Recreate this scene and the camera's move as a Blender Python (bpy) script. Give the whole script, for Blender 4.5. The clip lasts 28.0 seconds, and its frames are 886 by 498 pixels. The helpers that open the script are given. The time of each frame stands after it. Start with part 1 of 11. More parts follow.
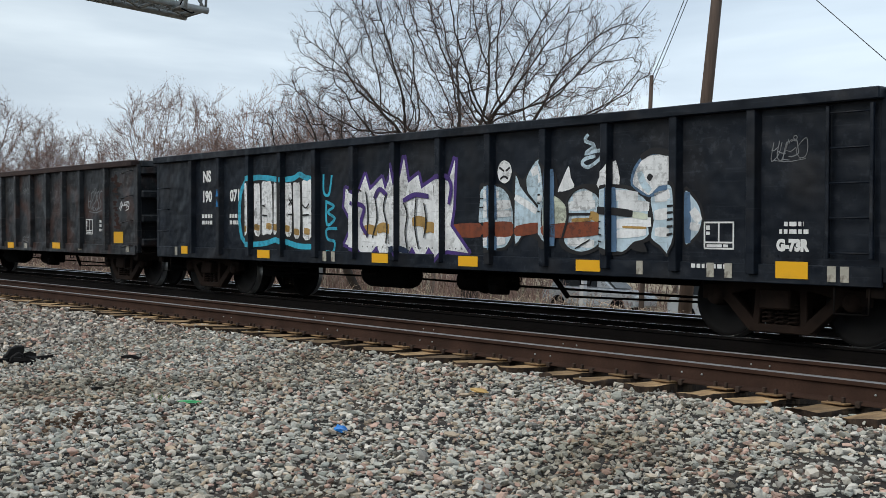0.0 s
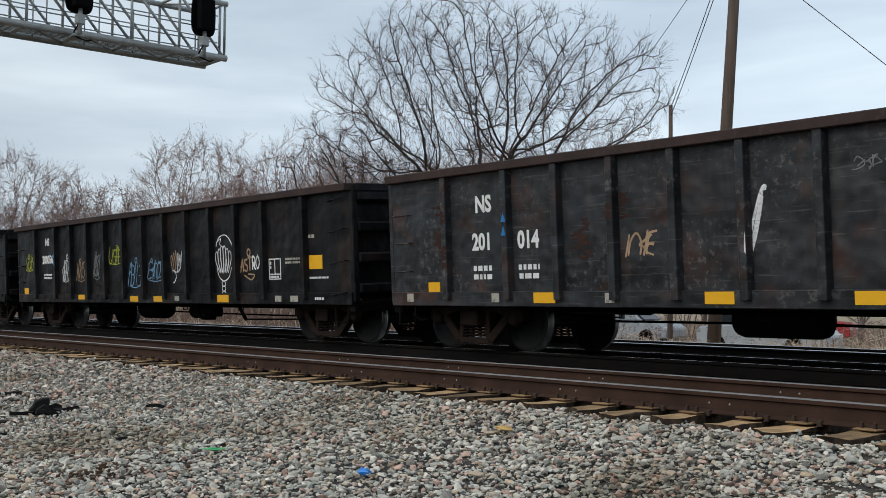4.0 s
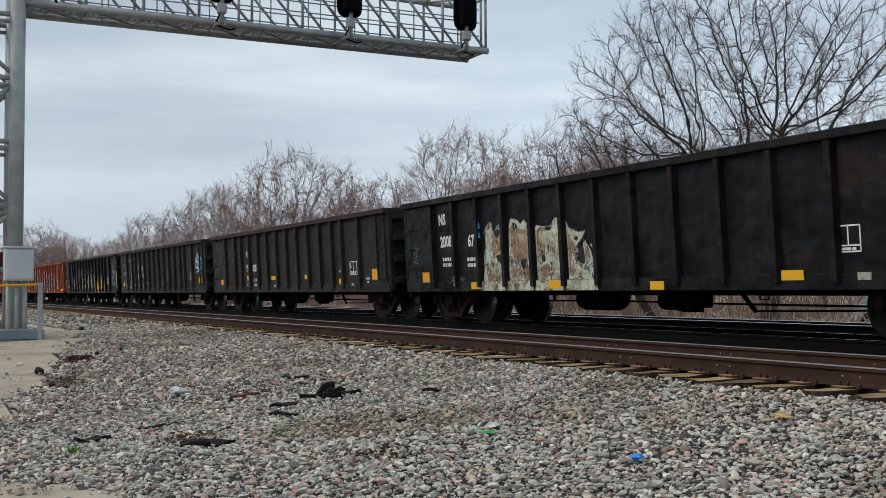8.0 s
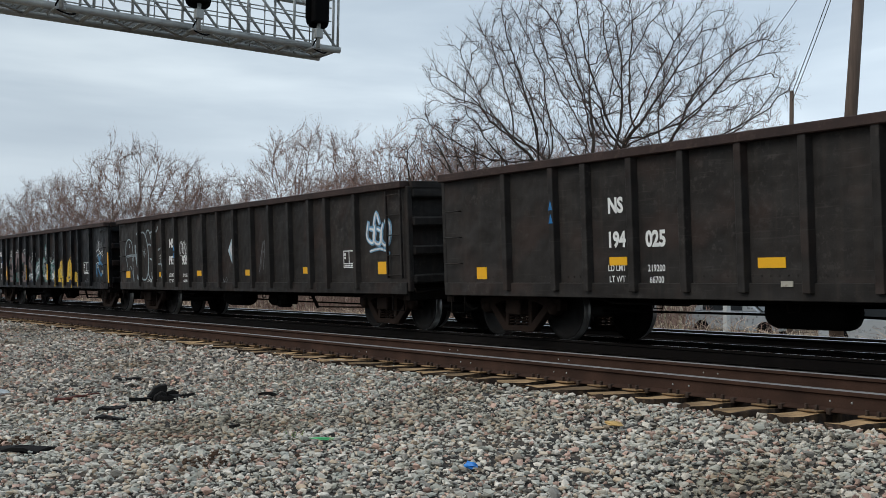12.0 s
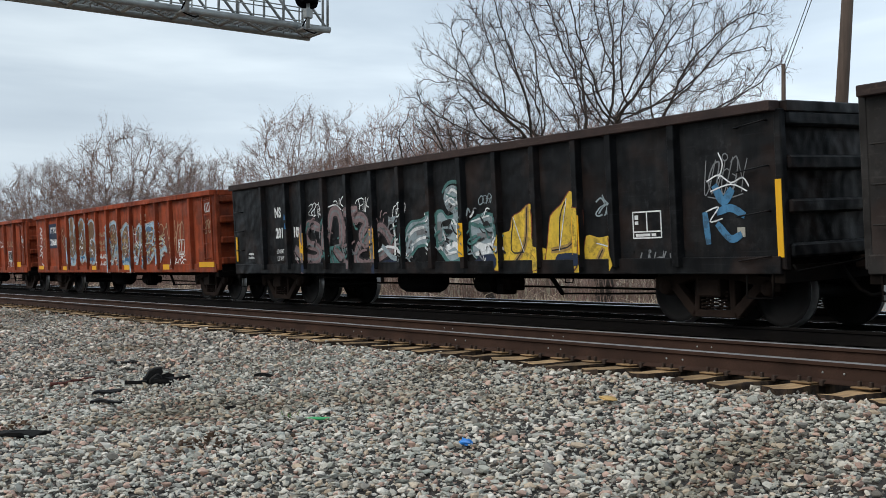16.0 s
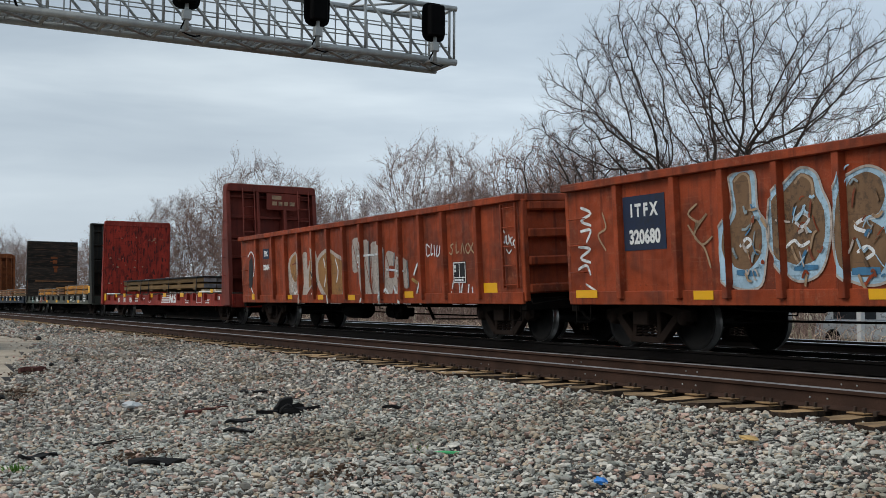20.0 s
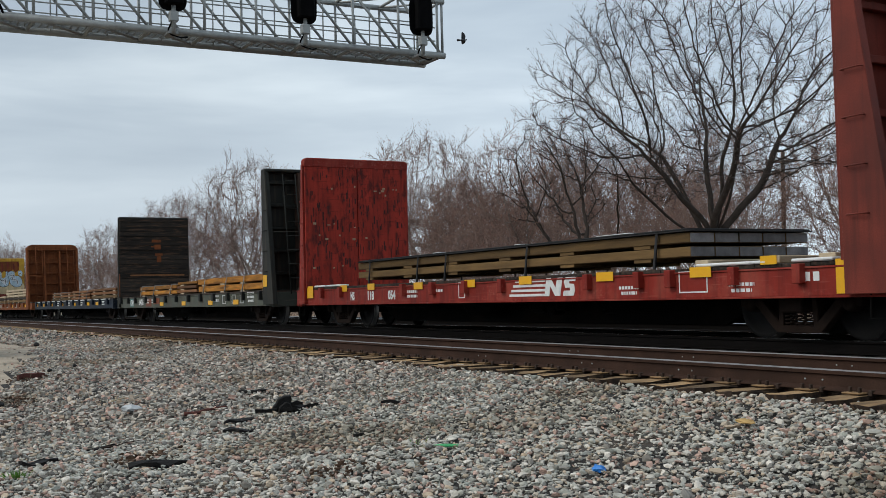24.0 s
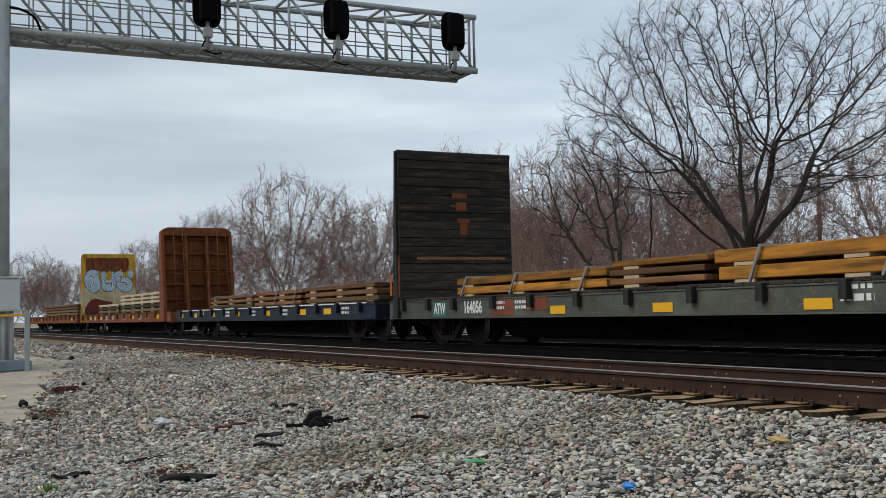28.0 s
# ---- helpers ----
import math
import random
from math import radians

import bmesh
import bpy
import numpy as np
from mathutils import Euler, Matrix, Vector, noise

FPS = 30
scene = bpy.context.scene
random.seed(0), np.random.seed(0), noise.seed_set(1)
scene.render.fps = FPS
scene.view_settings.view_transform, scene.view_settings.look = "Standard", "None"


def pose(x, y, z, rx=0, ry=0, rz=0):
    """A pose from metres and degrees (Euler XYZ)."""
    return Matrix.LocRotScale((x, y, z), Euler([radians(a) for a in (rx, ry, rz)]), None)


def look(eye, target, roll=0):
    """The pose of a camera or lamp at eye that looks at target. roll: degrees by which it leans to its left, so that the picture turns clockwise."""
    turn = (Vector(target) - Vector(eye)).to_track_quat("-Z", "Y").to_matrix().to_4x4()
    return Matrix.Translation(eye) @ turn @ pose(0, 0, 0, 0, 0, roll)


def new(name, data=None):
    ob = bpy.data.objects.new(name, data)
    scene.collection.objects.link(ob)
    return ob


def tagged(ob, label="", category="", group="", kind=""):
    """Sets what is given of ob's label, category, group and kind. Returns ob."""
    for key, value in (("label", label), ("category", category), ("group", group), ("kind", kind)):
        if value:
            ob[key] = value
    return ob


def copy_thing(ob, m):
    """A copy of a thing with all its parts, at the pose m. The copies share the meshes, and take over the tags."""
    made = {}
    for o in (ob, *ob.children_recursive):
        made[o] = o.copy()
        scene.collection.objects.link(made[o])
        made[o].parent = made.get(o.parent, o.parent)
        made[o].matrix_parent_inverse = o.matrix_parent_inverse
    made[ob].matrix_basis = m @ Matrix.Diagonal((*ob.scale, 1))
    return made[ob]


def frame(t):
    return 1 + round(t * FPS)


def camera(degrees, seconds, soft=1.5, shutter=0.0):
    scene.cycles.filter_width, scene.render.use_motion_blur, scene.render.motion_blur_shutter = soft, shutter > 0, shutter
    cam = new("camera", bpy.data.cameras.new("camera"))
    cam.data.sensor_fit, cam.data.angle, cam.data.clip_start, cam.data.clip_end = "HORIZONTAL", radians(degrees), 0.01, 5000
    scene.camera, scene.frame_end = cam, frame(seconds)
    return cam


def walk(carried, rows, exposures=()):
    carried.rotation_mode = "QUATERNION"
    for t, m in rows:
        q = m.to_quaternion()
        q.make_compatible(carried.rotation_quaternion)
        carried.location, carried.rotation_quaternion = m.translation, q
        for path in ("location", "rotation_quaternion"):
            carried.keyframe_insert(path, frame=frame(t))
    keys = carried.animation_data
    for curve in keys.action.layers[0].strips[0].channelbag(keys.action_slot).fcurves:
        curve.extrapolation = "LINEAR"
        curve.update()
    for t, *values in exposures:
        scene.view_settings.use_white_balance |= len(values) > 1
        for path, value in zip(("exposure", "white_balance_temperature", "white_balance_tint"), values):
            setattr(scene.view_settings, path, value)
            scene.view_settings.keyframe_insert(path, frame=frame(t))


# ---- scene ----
LENS = 44.18
cam = camera(LENS, 28.0, soft=0.5)
# seconds, place, then yaw, pitch and roll of the hand-held camera
PATH = [
    (0, 0.05, -0.12, 0.68, 48.64, 1.05, -2.54),
    (0.5, 0.04, -0.12, 0.692, 54.69, 1.45, -2.61),
    (1, 0.046, -0.125, 0.696, 59.15, 2.2, -2.75),
    (1.5, 0.068, -0.157, 0.693, 60.69, 2.34, -2.66),
    (2, 0.069, -0.149, 0.697, 56.42, 2.6, -2.62),
    (2.5, 0.077, -0.072, 0.698, 45.64, 3.34, -2.91),
    (4.5, 0.052, -0.044, 0.682, 51.52, 2.92, -0.34),
    (5, 0.098, -0.089, 0.682, 52.3, 2.87, -0.96),
    (5.5, 0.018, -0.045, 0.684, 53.02, 1.95, -2.29),
    (6, 0.013, -0.07, 0.678, 56.29, 0.35, -1.95),
    (6.5, 0.046, -0.101, 0.678, 60.03, 0.28, -0.9),
    (7, 0.039, -0.097, 0.674, 62.66, 1.2, -0.99),
    (7.5, 0.075, -0.119, 0.67, 63.38, 1.78, -0.19),
    (8, 0.093, -0.103, 0.675, 63.9, 2.26, 0.2),
    (8.5, 0.075, -0.074, 0.675, 64.8, 0.4, -1.11),
    (9, 0.126, -0.068, 0.68, 62.6, -0.59, -1.7),
    (9.5, 0.063, -0.051, 0.675, 56.56, 1.06, -1.73),
    (10, 0.047, -0.02, 0.666, 51.26, 1.58, -1.51),
    (10.5, 0.054, 0.109, 0.704, 50.08, 1.6, -1.5),
    (11, 0.017, 0.147, 0.715, 52.34, 2.16, -1.01),
    (11.5, -0, 0.083, 0.71, 54.59, 2.4, -0.82),
    (12, 0.009, 0.041, 0.708, 56, 2.34, -0.93),
    (12.5, -0.009, 0.048, 0.711, 56.08, 2.21, -0.89),
    (14.5, 0.028, 0.038, 0.706, 56.01, 1.69, -0.38),
    (15, 0.033, 0.041, 0.702, 55.99, 1.46, -0.4),
    (15.5, 0.026, 0.045, 0.702, 55.86, 1.29, -0.31),
    (16, 0.022, 0.053, 0.7, 55.74, 1.25, -0),
    (16.5, 0.033, 0.036, 0.705, 55.61, 1.16, 0.12),
    (17, 0.015, 0.036, 0.714, 56.44, 0.3, -1.79),
    (17.5, -0.056, 0.057, 0.696, 56.4, -0.52, -1.92),
    (18, -0.064, 0.026, 0.701, 56.09, -0.81, -1.96),
    (18.5, -0.099, 0.031, 0.697, 57.88, 0.4, -1.12),
    (19, -0.105, 0.029, 0.696, 60.89, 1.9, -0.67),
    (19.5, -0.109, 0.046, 0.704, 62.06, 2.65, -0.55),
    (20, -0.116, 0.062, 0.707, 62.18, 2.88, -0.38),
    (20.5, -0.101, 0.068, 0.713, 62.3, 2.85, -0.19),
    (21, -0.103, 0.079, 0.712, 62.46, 2.85, -0),
    (21.5, -0.095, 0.085, 0.713, 62.65, 2.84, 0.12),
    (23.5, -0.086, 0.083, 0.715, 62.24, 2.6, 1.26),
    (24, -0.075, 0.069, 0.712, 62.04, 2.52, 1.45),
    (24.5, -0.083, 0.083, 0.716, 61.96, 2.43, 1.82),
    (25, -0.088, 0.083, 0.716, 61.85, 2.38, 2.1),
    (25.5, -0.094, 0.081, 0.718, 61.84, 2.32, 1.83),
    (26, -0.094, 0.088, 0.723, 62.02, 2.23, 1.66),
    (26.5, -0.082, 0.081, 0.72, 62.33, 2.23, 1.36),
    (27, -0.078, 0.082, 0.714, 62.75, 2.22, 1.15),
    (27.5, -0.065, 0.078, 0.716, 63.67, 2.23, 0.84),
    (28, -0.079, 0.098, 0.712, 63.75, 3.34, 1.28),
]

walk(cam, [(t, pose(x, y, z, 90 + pitch, roll, yaw)) for t, x, y, z, yaw, pitch, roll in PATH],
     exposures=[(0, 0.12), (1, 0.05), (2, 0.05), (5, 0.06), (6, 0.14), (7, 0.1), (8, 0.03), (9, 0.18), (10, 0.1), (11, 0.1), (12, 0.03), (15, 0.07), (16, 0.18), (17, 0.15), (18, 0.26), (19, 0.08), (20, -0.03), (21, -0.05), (24, 0.0), (26, 0.03), (28, 0.0)])

# ---- world and sun: overcast winter sky ----
world = bpy.data.worlds.new("overcast_sky")
scene.world = world
world.use_nodes = True
wt = world.node_tree
wt.nodes.clear()
SUN_EL, SUN_ROT = 40.0, 200.0


def wnode(kind, **sets):
    n = wt.nodes.new(kind)
    for key, value in sets.items():
        n.inputs[key].default_value = value
    return n


sky = wt.nodes.new("ShaderNodeTexSky")
sky.sky_type = "NISHITA"
sky.sun_disc = False
sky.sun_elevation, sky.sun_rotation = radians(SUN_EL), radians(SUN_ROT)
sky_bg = wnode("ShaderNodeBackground", Strength=0.06)
cloud_bg = wnode("ShaderNodeBackground", Strength=0.98)
mix_bg = wnode("ShaderNodeMixShader", Fac=0.93)
coord = wt.nodes.new("ShaderNodeTexCoord")
sep = wt.nodes.new("ShaderNodeSeparateXYZ")
stretch = wt.nodes.new("ShaderNodeMapping")
stretch.inputs["Scale"].default_value = (1.4, 1.4, 7.5)
stretch.inputs["Rotation"].default_value = (0.04, 0.03, 0.6)
banks = wnode("ShaderNodeTexNoise", Scale=1.7, Detail=5.0, Roughness=0.52, Distortion=0.3)
tone = wt.nodes.new("ShaderNodeValToRGB")
tone.color_ramp.elements[0].position, tone.color_ramp.elements[0].color = 0.30, (0.388, 0.473, 0.568, 1)
tone.color_ramp.elements[1].position, tone.color_ramp.elements[1].color = 0.72, (0.708, 0.808, 0.882, 1)
mid = tone.color_ramp.elements.new(0.52)
mid.color = (0.519, 0.613, 0.7, 1)
low = wt.nodes.new("ShaderNodeMapRange")
for key, value in (("From Min", 0.0), ("From Max", 0.22), ("To Min", 1.0), ("To Max", 0.0)):
    low.inputs[key].default_value = value
haze = wt.nodes.new("ShaderNodeMix")
haze.data_type = "RGBA"
haze.inputs[7].default_value = (0.728, 0.818, 0.892, 1)
half = wt.nodes.new("ShaderNodeMath")
half.operation = "MULTIPLY"
half.inputs[1].default_value = 0.6
lift = wt.nodes.new("ShaderNodeMapRange")
for key, value in (("From Min", 0.25), ("From Max", 0.85), ("To Min", 1.0), ("To Max", 1.4)):
    lift.inputs[key].default_value = value
lighter = wt.nodes.new("ShaderNodeVectorMath")
lighter.operation = "SCALE"
out = wt.nodes.new("ShaderNodeOutputWorld")
wl = wt.links.new
wl(coord.outputs["Generated"], stretch.inputs["Vector"])
wl(coord.outputs["Generated"], sep.inputs[0])
wl(stretch.outputs[0], banks.inputs["Vector"])
wl(banks.outputs["Fac"], tone.inputs[0])
wl(sep.outputs["Z"], low.inputs["Value"])
wl(low.outputs[0], half.inputs[0])
wl(half.outputs[0], haze.inputs[0])
wl(tone.outputs[0], haze.inputs[6])
wl(haze.outputs[2], lighter.inputs[0])
wl(sep.outputs["Y"], lift.inputs["Value"])
wl(lift.outputs[0], lighter.inputs["Scale"])
wl(lighter.outputs[0], cloud_bg.inputs["Color"])
wl(sky.outputs[0], sky_bg.inputs["Color"])
wl(sky_bg.outputs[0], mix_bg.inputs[1])
wl(cloud_bg.outputs[0], mix_bg.inputs[2])
wl(mix_bg.outputs[0], out.inputs["Surface"])

sun = new("sun", bpy.data.lights.new("sun", "SUN"))
sun.data.energy, sun.data.angle, sun.data.color = 1.5, radians(40), (1.0, 0.94, 0.85)
sun.matrix_world = look((-10, -26, 23), (-10 + 6, 0, 0))

# ---- materials ----


def material(name, colour, rough=0.7, metal=0.0, vary=0.25, scale=6.0, fine=60.0, bump=0.15, streak=0.0, streak_colour=(0.1, 0.05, 0.03),
             island=0.0, piece=0.0, dent=0.0, spec=0.35, stain=None, stain_amount=0.0, stain_scale=1.2, stretch_axes=(1, 1, 1), scuff=None, scuff_amount=0.6, wide=0.0):
    """A surface with two scales of tone, fine relief, and streaks, stains or chance tones of pieces where given."""
    m = bpy.data.materials.new(name)
    m.use_nodes = True
    nt = m.node_tree
    b = nt.nodes["Principled BSDF"]
    b.inputs["Roughness"].default_value, b.inputs["Metallic"].default_value = rough, metal
    b.inputs["Specular IOR Level"].default_value = spec
    link, add = nt.links.new, nt.nodes.new
    tc = add("ShaderNodeTexCoord")
    mp = add("ShaderNodeMapping")
    mp.inputs["Scale"].default_value = stretch_axes
    if scuff:
        # each piece takes its own stretch of the pattern
        own = add("ShaderNodeVectorMath")
        own.operation = "MULTIPLY_ADD"
        info = add("ShaderNodeObjectInfo")
        own.inputs[0].default_value = (37.0, 23.0, 11.0)
        link(info.outputs["Random"], own.inputs[1])
        link(tc.outputs["Object"], own.inputs[2])
        link(own.outputs[0], mp.inputs["Vector"])
    else:
        link(tc.outputs["Object"], mp.inputs["Vector"])

    def noise_at(s, detail=4.0):
        n = add("ShaderNodeTexNoise")
        n.inputs["Scale"].default_value, n.inputs["Detail"].default_value = s, detail
        link(mp.outputs[0], n.inputs["Vector"])
        return n

    def mix(fac, a, c, kind="MIX"):
        n = add("ShaderNodeMix")
        n.data_type, n.blend_type = "RGBA", kind
        for sock, v in ((n.inputs[0], fac), (n.inputs[6], a), (n.inputs[7], c)):
            if hasattr(v, "is_linked"):
                link(v, sock)
            else:
                sock.default_value = v if isinstance(v, float) else (*v, 1)
        return n.outputs[2]

    def ramp(sock, lo, hi):
        n = add("ShaderNodeMapRange")
        n.inputs["From Min"].default_value, n.inputs["From Max"].default_value = lo, hi
        link(sock, n.inputs["Value"])
        return n.outputs[0]

    def scaled(sock, k):
        n = add("ShaderNodeMath")
        n.operation = "MULTIPLY"
        n.inputs[1].default_value = k
        link(sock, n.inputs[0])
        return n.outputs[0]

    big, small = noise_at(scale), noise_at(fine, 6.0)
    dark = tuple(c * (1 - vary) for c in colour)
    light = tuple(min(1, c * (1 + vary)) for c in colour)
    col = mix(ramp(big.outputs["Fac"], 0.3, 0.7), dark, light)
    col = mix(scaled(ramp(small.outputs["Fac"], 0.35, 0.7), 0.5), col, tuple(c * (1 - vary * 0.9) for c in colour))
    if island or piece:
        rnd = add("ShaderNodeNewGeometry").outputs["Random Per Island"] if island else add("ShaderNodeObjectInfo").outputs["Random"]
        amount = island or piece
        col = mix(scaled(rnd, 1.0), mix(1.0, col, (1 - amount,) * 3, "MULTIPLY"), mix(1.0, col, (1 + amount,) * 3, "MULTIPLY"))
    if streak:
        sm = add("ShaderNodeMapping")
        sm.inputs["Scale"].default_value = (9.0, 9.0, 0.55)
        link(tc.outputs["Object"], sm.inputs["Vector"])
        sn = add("ShaderNodeTexNoise")
        sn.inputs["Scale"].default_value, sn.inputs["Detail"].default_value = 1.0, 5.0
        link(sm.outputs[0], sn.inputs["Vector"])
        col = mix(scaled(ramp(sn.outputs["Fac"], 0.5, 0.75), streak), col, streak_colour)
    if stain:
        st = noise_at(stain_scale, 8.0)
        col = mix(scaled(ramp(st.outputs["Fac"], 0.52, 0.66), stain_amount), col, stain)
    if scuff:
        # small worn flecks in patches, and fine scratches along the side
        flecks, patches = noise_at(11.0, 9.0), noise_at(0.8, 3.0)
        flecks.inputs["Roughness"].default_value = 0.68
        both = add("ShaderNodeMath")
        both.operation = "MULTIPLY"
        link(ramp(flecks.outputs["Fac"], 0.54 - wide, 0.62 - 0.5 * wide), both.inputs[0])
        link(ramp(patches.outputs["Fac"], 0.42 - 2 * wide, 0.66 - wide), both.inputs[1])
        col = mix(scaled(both.outputs[0], scuff_amount), col, scuff)
        sc = add("ShaderNodeMapping")
        sc.inputs["Scale"].default_value, sc.inputs["Rotation"].default_value = (1.6, 1.6, 38.0), (0, 0.1, 0)
        link(tc.outputs["Object"], sc.inputs["Vector"])
        lines = add("ShaderNodeTexNoise")
        lines.inputs["Scale"].default_value, lines.inputs["Detail"].default_value = 1.0, 3.0
        link(sc.outputs[0], lines.inputs["Vector"])
        col = mix(scaled(ramp(lines.outputs["Fac"], 0.63, 0.7), scuff_amount * 0.5), col, scuff)
    link(col, b.inputs["Base Color"])
    rr = add("ShaderNodeMapRange")
    rr.inputs["To Min"].default_value, rr.inputs["To Max"].default_value = max(0.02, rough - 0.12), min(1, rough + 0.12)
    link(big.outputs["Fac"], rr.inputs["Value"])
    link(rr.outputs[0], b.inputs["Roughness"])
    if bump:
        bp = add("ShaderNodeBump")
        bp.inputs["Strength"].default_value, bp.inputs["Distance"].default_value = bump, 0.01
        link(small.outputs["Fac"], bp.inputs["Height"])
        if dent:
            dn = noise_at(1.7, 2.0)
            dp = add("ShaderNodeBump")
            dp.inputs["Strength"].default_value, dp.inputs["Distance"].default_value = dent, 0.12
            link(dn.outputs["Fac"], dp.inputs["Height"])
            link(dp.outputs[0], bp.inputs["Normal"])
        link(bp.outputs[0], b.inputs["Normal"])
    return m


def stone_material(name, tones, rough=0.9):
    """Crushed stone: each stone takes one of a row of tones."""
    m = material(name, (0.3, 0.3, 0.3), rough, vary=0.2, scale=25, fine=160, bump=0.4)
    nt = m.node_tree
    b = nt.nodes["Principled BSDF"]
    geo = nt.nodes.new("ShaderNodeNewGeometry")
    cr = nt.nodes.new("ShaderNodeValToRGB")
    cr.color_ramp.interpolation = "CONSTANT"
    els = cr.color_ramp.elements
    for i, c in enumerate(tones):
        e = els[i] if i < 2 else els.new(i / len(tones))
        e.position, e.color = i / len(tones), (*c, 1)
    nt.links.new(geo.outputs["Random Per Island"], cr.inputs[0])
    old = b.inputs["Base Color"].links[0].from_socket
    mx = nt.nodes.new("ShaderNodeMix")
    mx.data_type, mx.blend_type = "RGBA", "MULTIPLY"
    mx.inputs[0].default_value = 1.0
    gain = nt.nodes.new("ShaderNodeMix")
    gain.data_type, gain.blend_type = "RGBA", "MULTIPLY"
    gain.inputs[0].default_value = 1.0
    gain.inputs[7].default_value = (3.3, 3.3, 3.3, 1)
    nt.links.new(old, gain.inputs[6])
    nt.links.new(gain.outputs[2], mx.inputs[6])
    nt.links.new(cr.outputs[0], mx.inputs[7])
    where = nt.nodes.new("ShaderNodeTexNoise")
    where.inputs["Scale"].default_value, where.inputs["Detail"].default_value = 0.42, 5.0
    coords = nt.nodes.new("ShaderNodeTexCoord")
    nt.links.new(coords.outputs["Object"], where.inputs["Vector"])
    soil = nt.nodes.new("ShaderNodeValToRGB")
    for e, (place, c) in zip((soil.color_ramp.elements[0], soil.color_ramp.elements[1], soil.color_ramp.elements.new(0.5)), ((0.36, (0.62, 0.57, 0.5)), (0.64, (1.08, 1.08, 1.07)), (0.48, (0.95, 0.94, 0.92)))):
        e.position, e.color = place, (*c, 1)
    nt.links.new(where.outputs["Fac"], soil.inputs[0])
    patch = nt.nodes.new("ShaderNodeMix")
    patch.data_type, patch.blend_type = "RGBA", "MULTIPLY"
    patch.inputs[0].default_value = 1.0
    nt.links.new(mx.outputs[2], patch.inputs[6])
    nt.links.new(soil.outputs[0], patch.inputs[7])
    nt.links.new(patch.outputs[2], b.inputs["Base Color"])
    return m


